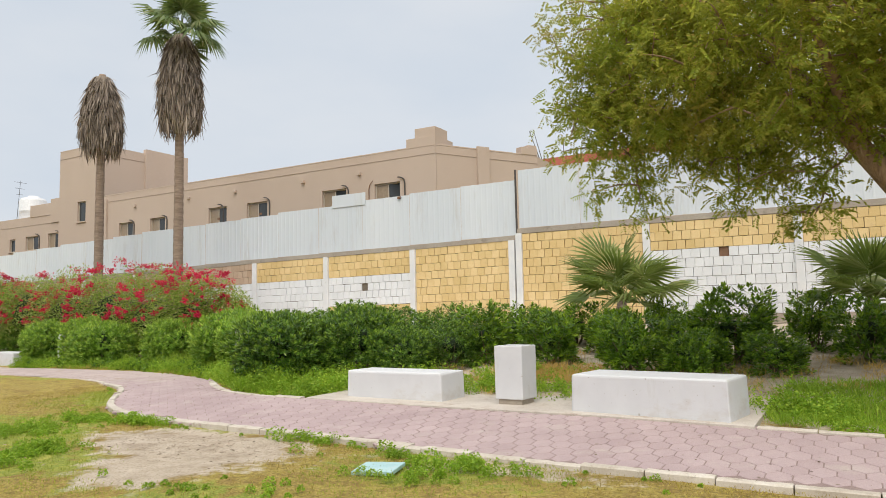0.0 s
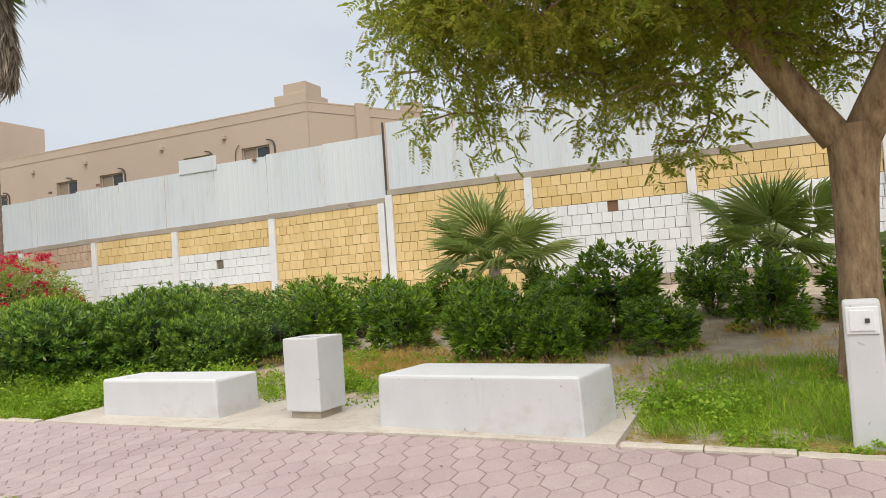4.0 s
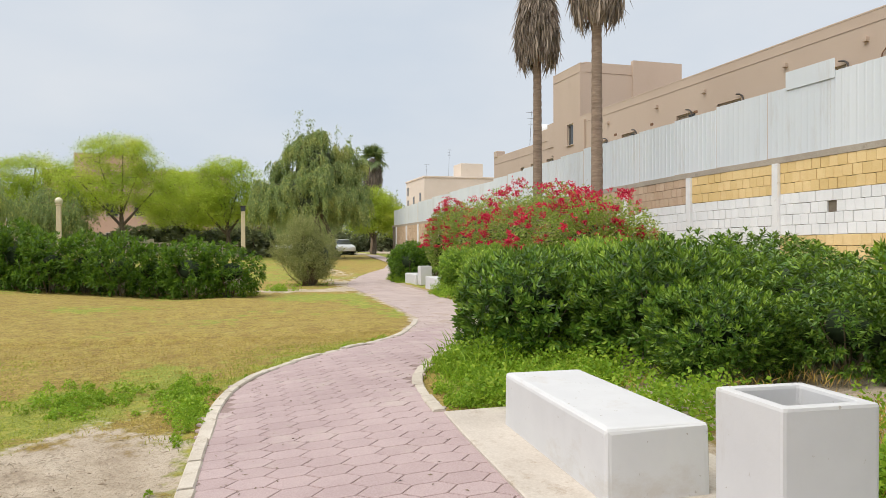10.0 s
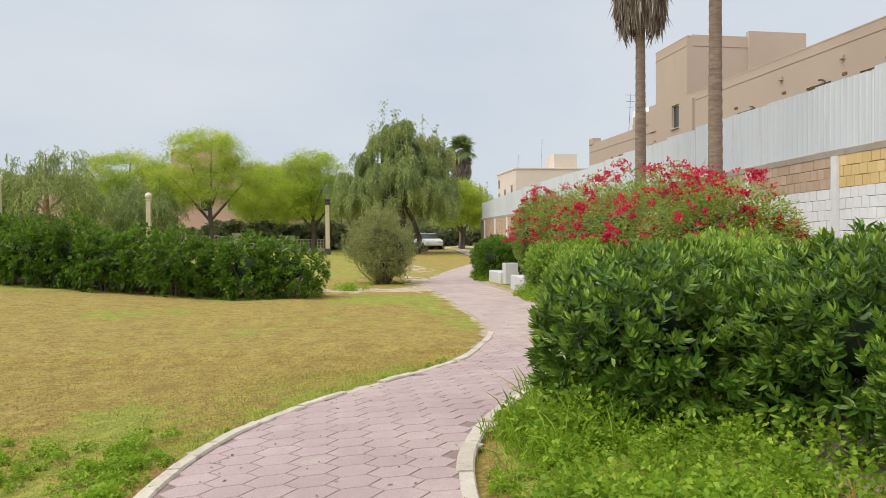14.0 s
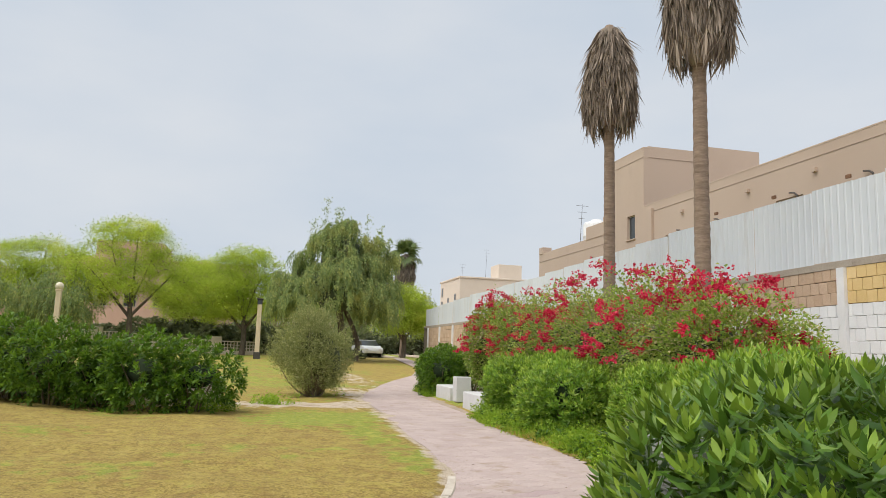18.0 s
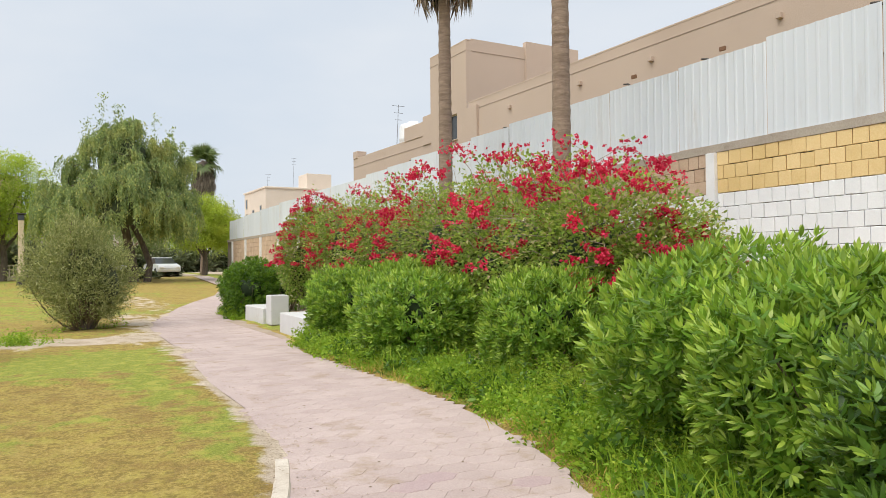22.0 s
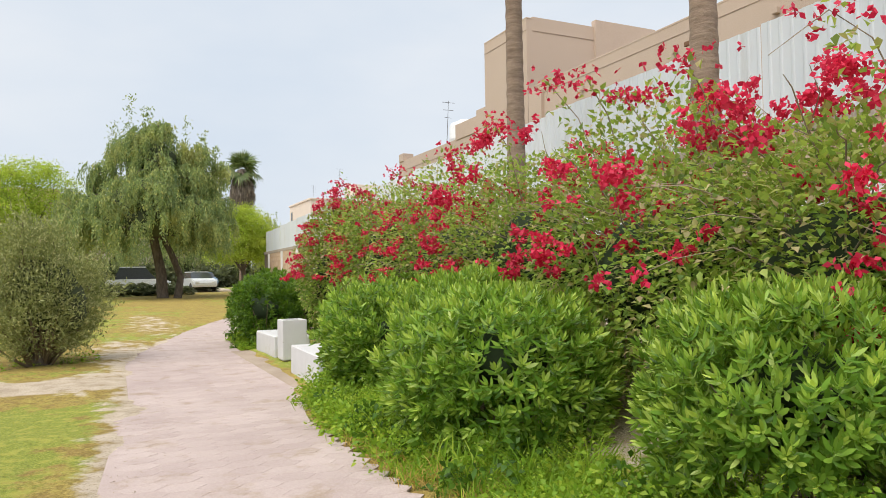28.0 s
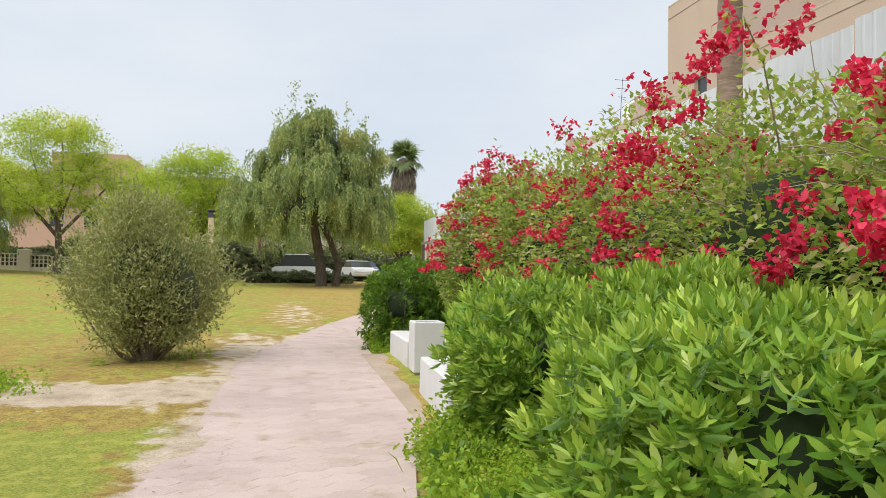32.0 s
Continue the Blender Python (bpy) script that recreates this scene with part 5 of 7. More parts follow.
def park_tree(name, label, x, y, trunk, limbs, crown, n_twigs, leaf_fn, leaf_mat, bark_mat, trunk_label=""):
    """trunk and limbs: lists of tube paths; crown: ellipsoids (cx, cy, cz, rx, ry, rz); leaf_fn(points, outward) makes the leaves."""
    ob = empty(name, x, y)
    tagged(ob, label, "tree")
    v, t = tubes(trunk, 12)
    link("trunk", tri_mesh("trunk", v, t), bark_mat, ob, trunk_label).data.shade_smooth()
    anchors = [p for path in limbs for p, _ in path[2:]]
    anchors = np.array(anchors)
    twigs, tips, outs = [], [], []
    vol = np.array([c[3] * c[4] * c[5] for c in crown])
    for c, share in zip(crown, vol / vol.sum()):
        k = max(6, int(n_twigs * share))
        d = sphere_dirs(k, -0.95)
        r = rng.uniform(0.45, 1.0, len(d)) ** 0.5 * lumps(d, 12, 0.15)
        P = d * r[:, None] * np.array(c[3:]) + np.array(c[:3])
        tips += list(P)
        outs += list(d)
    # each twig starts from the nearest branch or twig that is already there
    tips, outs = np.array(tips), np.array(outs)
    gap = np.sqrt(((tips[:, None] - anchors[None]) ** 2).sum(-1)).min(1)
    nodes = np.zeros((len(anchors) + 2 * len(tips), 3))
    nodes[:len(anchors)] = anchors
    used = len(anchors)
    for i in np.argsort(gap):
        p = tips[i]
        a = nodes[np.argmin(((nodes[:used] - p) ** 2).sum(1))].copy()
        w = 0.008 + 0.006 * float(np.linalg.norm(p - a))
        path = limb(a, p, w * 1.6, w * 0.5, 0.06, 5)
        twigs.append(path)
        nodes[used], nodes[used + 1] = path[2][0], path[3][0]
        used += 2
    for path in limbs:
        twigs.append(path)
    link("branchwork", tri_mesh("branchwork", *tubes(twigs, 5)), bark_mat, ob)
    v, t = leaf_fn(tips, outs)
    link("crown", tri_mesh("crown", v, t), leaf_mat, ob)
    return ob


def pinnate(per=9, reach=0.5, pairs=8, size=0.17, leaflet=0.40, slim=0.22):
    """Drooping feathery leaves round each twig end."""
    def make(P, O):
        n = len(P) * per
        B = np.repeat(P, per, 0) + rng.normal(0, reach * 0.5, (n, 3))
        D = unit(np.repeat(O, per, 0) * 0.35 + rng.normal(0, 0.6, (n, 3)) + np.array([0, 0, -0.25]))
        S = unit(np.cross(D, np.array([0.1, 0.2, 1.0]) + rng.normal(0, 0.3, (n, 3))))
        k = np.linspace(0.15, 1.0, pairs)
        L = size * rng.uniform(0.7, 1.25, n)
        base = B[:, None] + D[:, None] * (k[None] * L[:, None])[..., None] + np.array([0, 0, -1.0]) * (0.12 * k ** 2)[None, :, None] * L[:, None, None]
        out = []
        for s in (-1, 1):
            d = unit(S * s + D * 0.45 + np.array([0, 0, -0.15]))
            d = np.repeat(d[:, None], pairs, 1)
            out.append(blades(base.reshape(-1, 3), d.reshape(-1, 3), size * leaflet, size * slim, 0.1))
        return joined(out)
    return make


def streamers(per=5, length=1.4, leaf=0.11, n_leaf=16, width=0.016, spread=0.35):
    """Hanging weeping shoots."""
    def make(P, O):
        n = len(P) * per
        B = np.repeat(P, per, 0) + rng.normal(0, spread, (n, 3))
        O2 = np.repeat(O, per, 0)
        L = length * rng.uniform(0.5, 1.2, n)
        k = np.linspace(0.05, 1.0, n_leaf)
        q = B[:, None] + O2[:, None] * np.array([1, 1, 0.2]) * (0.45 * (1 - (1 - k) ** 2))[None, :, None] + np.array([0, 0, -1.0]) * (k ** 1.5)[None, :, None] * L[:, None, None]
        q = q.reshape(-1, 3)
        d = rng.normal(0, 0.5, q.shape) + np.array([0, 0, -0.9])
        return blades(q, d, leaf * rng.uniform(0.7, 1.3, len(q)), width * rng.uniform(0.7, 1.3, len(q)), 0.1)
    return make


def puffs(per=40, reach=0.6, leaf=0.10, width=0.04, up=0.2):
    def make(P, O):
        n = len(P) * per
        B = np.repeat(P, per, 0) + rng.normal(0, reach * 0.5, (n, 3)) * np.array([1, 1, 0.6])
        D = np.repeat(O, per, 0) * 0.5 + rng.normal(0, 0.7, (n, 3)) + np.array([0, 0, up])
        return blades(B, D, leaf * rng.uniform(0.6, 1.3, n), width * rng.uniform(0.7, 1.2, n), 0.1)
    return make


# the big tree over the benches
TX, TY = 1.0, 10.9
tr = [[((-0.05, 0, -0.15), 0.36), ((-0.06, 0, 0.08), 0.27), ((-0.06, 0, 0.5), 0.215), ((-0.06, 0, 0.9), 0.19), ((-0.05, 0, 1.4), 0.19), ((-0.03, 0, 1.8), 0.20), ((-0.01, 0, 2.15), 0.22), ((0.0, 0, 2.45), 0.245)]]
fork = np.array([-0.03, 0.0, 2.35])
lm = [limb(fork + (-0.1, 0, 0), (-1.6, -0.2, 4.6), 0.16, 0.10, 0.06), limb((-1.6, -0.2, 4.6), (-4.0, 0.5, 5.6), 0.10, 0.04, 0.1), limb((-1.6, -0.2, 4.6), (-2.0, 1.6, 6.3), 0.11, 0.05, 0.1),
      limb(fork + (0.1, 0, 0), (1.3, -0.5, 5.2), 0.18, 0.12, 0.03), limb((1.3, -0.5, 5.2), (3.2, -1.6, 6.8), 0.13, 0.05, 0.1), limb((1.3, -0.5, 5.2), (0.9, 1.6, 7.2), 0.12, 0.05), limb((0.3, -0.2, 3.6), (0.4, -2.6, 5.4), 0.14, 0.05, 0.1), limb((-0.8, -0.3, 3.5), (-1.2, -2.6, 4.8), 0.10, 0.04, 0.1)]
CROWN = [(-2.7, 0.5, 5.0, 2.2, 2.0, 1.6), (-4.25, 0.2, 4.0, 0.9, 1.0, 0.75), (-4.75, 0.2, 4.8, 0.65, 0.8, 0.8), (-3.9, 0.4, 5.9, 1.2, 1.3, 1.1), (-3.95, 0.0, 3.05, 0.55, 0.7, 0.42), (-3.3, 0.2, 3.7, 0.9, 1.0, 0.6), (-2.2, 0.1, 3.1, 0.6, 0.8, 0.45), (-1.65, 0.1, 2.9, 0.5, 0.7, 0.45), (-1.2, 0.2, 2.65, 0.35, 0.5, 0.45),
           (-1.0, 0.2, 3.8, 1.6, 1.2, 0.7), (0.2, -0.2, 3.5, 0.9, 0.9, 0.5), (1.4, 0.2, 3.7, 1.2, 1.0, 0.7), (-0.6, 0.4, 5.5, 2.6, 2.6, 1.9), (2.6, 0.2, 5.2, 2.1, 2.0, 1.3), (-1.6, -1.0, 4.7, 2.0, 1.5, 1.4), (1.0, -1.4, 5.0, 2.0, 1.2, 1.2)]
park_tree("shade_tree", "large feathery-leaved shade tree with a forked rough trunk", TX, TY, tr + lm[:1] + lm[3:4], lm,
          CROWN, 1350, pinnate(17, 0.30, 7, 0.21, 0.31, 0.125), LEAF_TREE, BARK_TREE)

tree = bpy.data.objects["shade_tree"]
PP = np.array([(rng.uniform(-4.6, 4.5), rng.uniform(-2.5, 2.0), rng.uniform(3.1, 5.2)) for _ in range(260)])
PP = PP[np.min([np.sum(((PP - np.array(c[:3])) / np.array(c[3:])) ** 2, 1) for c in CROWN], 0) < 0.75]
v, t = leaves(PP, rng.normal(0, 0.15, PP.shape) + np.array([0, 0, -1.0]), rng.uniform(0.09, 0.16, len(PP)), 0.028, 0.1, 0.0, 0.5)
tagged(link("seed_pod", tri_mesh("seed_pod", v, t), POD, tree, "dry brown hanging seed pods"), kind="stuff")

# the grey-green olive shrub by the path
ob = empty("olive_shrub", -30.4, 10.15)
tagged(ob, "grey-green olive shrub with many thin stems", "shrub")
zz = rng.uniform(0.32, 2.75, 900)
fill = np.interp(zz, [0.3, 0.6, 1.0, 1.4, 1.8, 2.2, 2.5, 2.8], [0.62, 0.95, 1.14, 1.18, 1.0, 0.68, 0.42, 0.15])
keep = rng.uniform(0, 1.3, 900) < fill ** 1.3
zz, fill = zz[keep], fill[keep]
a = rng.uniform(0, 2 * math.pi, len(zz))
d = np.c_[np.cos(a), np.sin(a), (zz - 1.4) * 0.8]
r = fill * rng.uniform(0.25, 1.0, len(zz)) ** 0.5 * np.clip(lumps(unit(d), 11, 0.55), 0.55, 1.35)
P = np.c_[np.cos(a) * r, np.sin(a) * r + 0.12 * (1.4 - zz), zz]
v, t = puffs(52, 0.32, 0.085, 0.026, 0.55)(P, unit(P - np.array([0, 0, 0.7])))
tipsy = P[r > 0.72 * fill][:110]
up = unit(unit(tipsy - np.array([0, 0, 0.8])) + np.array([0, 0, 0.7]) + rng.normal(0, 0.25, tipsy.shape))
q = np.repeat(tipsy, 30, 0) + np.repeat(up, 30, 0) * np.tile(np.linspace(0.0, 0.5, 30), len(tipsy))[:, None]
v, t = joined([(v, t), blades(q, np.repeat(up, 30, 0) + rng.normal(0, 0.7, q.shape), 0.075, 0.022, 0.1)])
link("foliage", tri_mesh("foliage", v, t), LEAF_OLIVE, ob)
# solid core whose dark colour stands for shade among the stems
part("inner_foliage", inner_mass(0.9, 0.9, 1.2, 0.5, 0.3), CORE_SHADE_PALE, ob, shade=True)
link("stem_base", tri_mesh("stem_base", *tubes([limb(np.array([p[0] * 0.12, p[1] * 0.12, 0]), p, 0.03, 0.005, 0.0, 5, 0.2) for p in P[::9]], 5)), TWIG, ob)
link("trunk", tri_mesh("trunk", *tubes([[((0, 0, -0.1), 0.17), ((0.02, 0, 0.25), 0.13), ((0, 0.05, 0.6), 0.09)]], 9)), BARK_DARK, ob)

# the weeping tree at the end of the lawn
TIERS = [(4.5, 3.8, 13), (5.7, 3.3, 11), (7.0, 2.5, 9), (8.4, 1.5, 6), (9.6, 0.6, 3), (10.6, 0.1, 1)]
mounds = [(R * math.cos(k * 6.283 / n + z), R * math.sin(k * 6.283 / n + z) * 1.08, z + 0.45 * math.sin(2.3 * k + z), 0.85 + 0.25 * math.sin(k), 0.95 + 0.3 * math.sin(1.7 * k), 0.5) for z, R, n in TIERS for k in range(n)]
mounds += [(0.3, 2.6, 8.9, 0.9, 0.85, 0.7), (0.5, 3.3, 8.0, 0.9, 0.9, 0.6), (0.6, -4.0, 5.2, 0.9, 0.9, 0.5), (0.4, 2.9, 7.0, 0.9, 0.9, 0.5), (0.9, 1.5, 7.8, 0.8, 0.8, 0.5)]
willow = park_tree("weeping_tree", "tall dense weeping tree with drooping dark green shoots", -61, 13.6, [[((0, 0.7, -0.2), 0.36), ((0, 0.6, 1.5), 0.30), ((0, 0.2, 3.5), 0.25), ((0, 0, 6.5), 0.18), ((0, -0.1, 9.8), 0.08)], [((0, 1.5, -0.2), 0.26), ((0, 1.7, 1.2), 0.2), ((0, 1.2, 2.6), 0.18), ((0, 0.4, 4.2), 0.16)]],
                   [limb((0, 0.2, 3.5), (0.5, -3.2, 6.0), 0.15, 0.05), limb((0, 0.2, 3.5), (0.4, 3.0, 6.5), 0.15, 0.05), limb((0, 0, 5), (1.5, 0.5, 8.5), 0.14, 0.05), limb((0, 0, 6), (-1, -1.5, 9), 0.12, 0.04), limb((0, 0, 6), (0, 2.4, 9.0), 0.12, 0.03)],
                   mounds, 700, streamers(13, 1.3, 0.19, 13, 0.07, 0.14), LEAF_WILLOW, BARK_DARK)
# stacked dark lumps: the crown's inner shade as shape and colour
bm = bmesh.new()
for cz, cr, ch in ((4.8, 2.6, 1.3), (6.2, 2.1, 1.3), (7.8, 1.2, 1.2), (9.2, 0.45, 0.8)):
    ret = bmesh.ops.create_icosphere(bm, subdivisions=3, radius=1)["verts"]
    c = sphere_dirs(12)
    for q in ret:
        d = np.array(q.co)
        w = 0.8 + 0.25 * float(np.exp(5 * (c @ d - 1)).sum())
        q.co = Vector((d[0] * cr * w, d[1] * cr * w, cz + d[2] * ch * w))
part("inner_foliage", bm, CORE_SHADE_PALE, willow, "dark lumps that paint the shade inside the crown", True)

# upright sprigs on top of the weeping tree
for bx, by, bz, h in ((0, -1.2, 9.9, 2.3), (0, -0.3, 10.5, 0.9), (0, 1.9, 8.8, 2.2), (0, 2.9, 8.9, 1.3), (0, -2.1, 8.9, 1.5), (0.3, 3.6, 8.3, 0.9)):
    u = rng.uniform(0, 1, 70)
    v, t = (leaves(np.c_[bx + rng.normal(0, 0.10, 70), by + rng.normal(0, 0.16, 70) + 0.15 * u, bz + h * u], rng.normal(0, 0.6, (70, 3)) + np.array([0, 0, 0.5]), 0.22, 0.09))
    tagged(link("sprig", tri_mesh("sprig", v, t), LEAF_WILLOW, willow), kind="stuff")


# small things along the path
hp = [(-26.6, 7.9), (-27.6, 8.6), (-28.4, 9.1), (-29.4, 9.4), (-30.2, 9.9)]
hose = link("irrigation_hose", tri_mesh("irrigation_hose", *tubes([[((x, y, ground_at(x, y) + 0.012), 0.014) for x, y in hp]], 6)), RUBBER)
tagged(hose, "thin black irrigation hose on the sandy ground", "hose")


# ---- lamps, low wall and what stands beyond the lawn ----
def lamp_post(x, y, top, globe):
    z = ground_at(x, y)
    ob = empty("park_lamp", x, y, z)
    tagged(ob, "cream square lamp post with a milky globe" if globe else "cream square lamp post with a dark lantern", "lamp post", "park lamps")
    h = top - z
    part("post", block(0.34, 0.34, h - 0.45, (0, 0, (h - 0.45) / 2), 0.02, 1, 0.9), CREAM, ob)
    part("base", block(0.46, 0.46, 0.5, (0, 0, 0.22), 0.02, 1), DARKMETAL if not globe else CREAM, ob)
    if globe:
        part("collar", block(0.4, 0.4, 0.1, (0, 0, h - 0.42), 0.02, 1), CREAM, ob)
        bm = bmesh.new()
        bmesh.ops.create_uvsphere(bm, u_segments=16, v_segments=10, radius=0.27)
        bmesh.ops.translate(bm, verts=list(bm.verts), vec=(0, 0, h - 0.15))
        part("globe", bm, GLOBE, ob, "milky round globe", True)
    else:
        part("lantern", block(0.36, 0.36, 0.34, (0, 0, h - 0.28), 0.03, 1), GLASS, ob, "dark glass lantern")
        part("cap", block(0.48, 0.48, 0.08, (0, 0, h - 0.06), 0.02, 1), DARKMETAL, ob)


lamp_post(-60.1, 8.05, 4.65, False)
lamp_post(-59.5, -4.9, 4.95, True)
lamp_post(-48.2, -10.3, 5.3, True)
lamp_post(-52.0, -19.5, 5.3, True)

low_wall = new("garden_wall")
tagged(low_wall, "low cream-capped garden wall behind the hedge", "wall", kind="structure")
for i in range(12):
    k0, k1 = i / 12, (i + 1) / 12
    a = np.array([-26.3 - 4.6 * k0, 7.6 - 17.0 * k0])
    b = np.array([-26.3 - 4.6 * k1, 7.6 - 17.0 * k1])
    c = (a + b) / 2
    ln = float(np.linalg.norm(b - a))
    rz = math.degrees(math.atan2(b[1] - a[1], b[0] - a[0]))
    w = part("segment", block(ln - 0.004, 0.22, 1.0, (0, 0, 0.2), 0.0), PALE, low_wall)
    w.matrix_basis = pose(c[0], c[1], ground_at(*c) + 0.5 * max(0.0, k0 - 0.45), 0, 0, rz)
    w = part("coping", block(ln - 0.006, 0.34, 0.09, (0, 0, 0.745), 0.015, 1), SLAB, low_wall)
    w.matrix_basis = pose(c[0], c[1], ground_at(*c) + 0.5 * max(0.0, k0 - 0.45), 0, 0, rz)


def villa(name, label, x, y, sx, sy, h, mat, wins=(), upper=None):
    ob = empty(name, x, y, 0)
    tagged(ob, label, "house", "distant houses")
    part("house_body", block(sx, sy, h, (0, 0, h / 2)), mat, ob)
    part("parapet", block(sx + 0.3, sy + 0.3, 0.25, (0, 0, h), 0.03, 1), mat, ob)
    for wy, wz, ww, wh in wins:
        wn_ = part("window", block(0.10, ww + 0.2, wh + 0.2, (sx / 2 + 0.02, wy, wz)), FRAME, ob)
        part("pane", block(0.06, ww, wh, (sx / 2 + 0.05, wy, wz)), GLASS, wn_)
    if upper:
        ux, uy, usx, usy, uh = upper
        part("roof_room", block(usx, usy, uh, (ux, uy, h + uh / 2), 0.02, 1), mat, ob)
    return ob


GRID2 = [(wy, wz, 1.2, 1.4) for wz in (2.2, 5.6) for wy in (-6, -3, 0, 3, 6)]
villa("villa", "distant rose-brown rendered villa behind trees", -98, -3, 14, 20, 10.0, ROSE, GRID2, (0, -4, 8, 7, 2.4))
villa("villa", "distant tan villa with a flat roof", -100, -32, 14, 22, 9.0, TAN, GRID2)
villa("villa", "distant pale villa behind parked cars", -106, 15, 12, 14, 5.6, PALE, GRID2[:5])
pink = villa("villa", "distant pale pink house with a roof room", -116, 47.3, 12, 22, 12.1, PALE, (), (2, -2.4, 4, 3.8, 2.5))
for wx_, wz_ in ((-4.6, 8.2), (-0.6, 8.6), (3.6, 9.0), (-4.6, 10.4)):
    wn_ = part("window", block(1.0, 0.10, 1.5, (wx_, -11.02, wz_)), FRAME, pink)
    part("pane", block(0.8, 0.06, 1.3, (wx_, -11.05, wz_)), GLASS, wn_)
villa("villa", "distant beige house at the park's edge", -110, -58, 14, 22, 9.5, PALE, GRID2)
villa("villa", "distant beige house at the end of the road", -150, 12, 14, 22, 9.0, PALE, GRID2)

screen = new("screen_wall")
tagged(screen, "low pierced block screen wall at the lawn's edge", "wall", kind="structure")
for i in range(26):
    y = -30.5 + i * 1.5
    z = ground_at(-68.5, y) - 0.05
    part("panel_base", block(0.2, 1.48, 0.32, (-68.5, y, z + 0.16)), PALE, screen)
    if i % 3 == 0:
        part("pier", block(0.34, 0.8, 1.45, (-68.5, y - 0.75, z + 0.72), 0.02, 1), PALE, screen)
    for k in range(6):
        part("lattice_bar", block(0.08, 0.07, 0.72, (-68.5, y - 0.62 + 0.25 * k, z + 0.68)), PALE, screen)
    for k in range(2):
        part("lattice_bar", block(0.07, 1.48, 0.06, (-68.5, y, z + 0.56 + 0.24 * k)), PALE, screen)
    part("top_rail", block(0.16, 1.49, 0.09, (-68.5, y, z + 1.08)), PALE, screen)


def parked_car(x, y, turn, paint, label, tall=1.45):
    ob = empty("parked_car", x, y, None, turn)
    tagged(ob, label, "car", "parked cars")
    bm = bmesh.new()
    prof = [(-2.15, 0.35), (-2.2, 0.75), (-2.1, 0.95), (-1.2, 1.0), (1.3, 1.0), (2.1, 0.85), (2.2, 0.6), (2.15, 0.35)]
    a = [bm.verts.new((px, -0.86, pz)) for px, pz in prof]
    b = [bm.verts.new((px, 0.86, pz)) for px, pz in prof]
    n = len(prof)
    for i in range(n):
        bm.faces.new((a[i], a[(i + 1) % n], b[(i + 1) % n], b[i]))
    bm.faces.new(a[::-1])
    bm.faces.new(b)
    bmesh.ops.bevel(bm, geom=list(bm.edges), offset=0.05, segments=2, affect="EDGES")
    part("body", bm, paint, ob)
    cab = bmesh.new()
    v = [cab.verts.new(c) for c in ((-1.7, -0.8, 1.0), (1.2, -0.8, 1.0), (1.2, 0.8, 1.0), (-1.7, 0.8, 1.0), (-1.25, -0.66, tall), (0.45, -0.66, tall), (0.45, 0.66, tall), (-1.25, 0.66, tall))]
    for f in ((0, 1, 5, 4), (1, 2, 6, 5), (2, 3, 7, 6), (3, 0, 4, 7)):
        cab.faces.new([v[i] for i in f])
    part("glazing", cab, GLASS, ob, "dark tinted glass")
    part("roof", block(1.75, 1.36, 0.07, (-0.4, 0, tall + 0.02), 0.03, 2), paint, ob)
    for sx in (-1.35, 1.35):
        for sy in (-0.8, 0.8):
            w = lathe([(0.2, -0.1), (0.31, -0.1), (0.33, -0.06), (0.33, 0.06), (0.31, 0.1), (0.2, 0.1)], 16)
            bmesh.ops.rotate(w, verts=list(w.verts), matrix=Matrix.Rotation(math.pi / 2, 3, "X"))
            bmesh.ops.translate(w, verts=list(w.verts), vec=(sx, sy, 0.33))
            part("wheel", w, RUBBER, ob)
    for sy in (-0.6, 0.6):
        part("headlight", block(0.06, 0.3, 0.14, (2.19, sy, 0.72), 0.02, 1), TANK, ob)
    return ob


parked_car(-72, 17.5, 8, CARWHITE, "white saloon car parked beyond the lawn")
parked_car(-86, 19.6, 5, CARBLUE, "blue-grey car parked beyond the lawn")
parked_car(-72.5, 13.4, 86, CARWHITE, "white off-road car parked under the trees", 1.85)


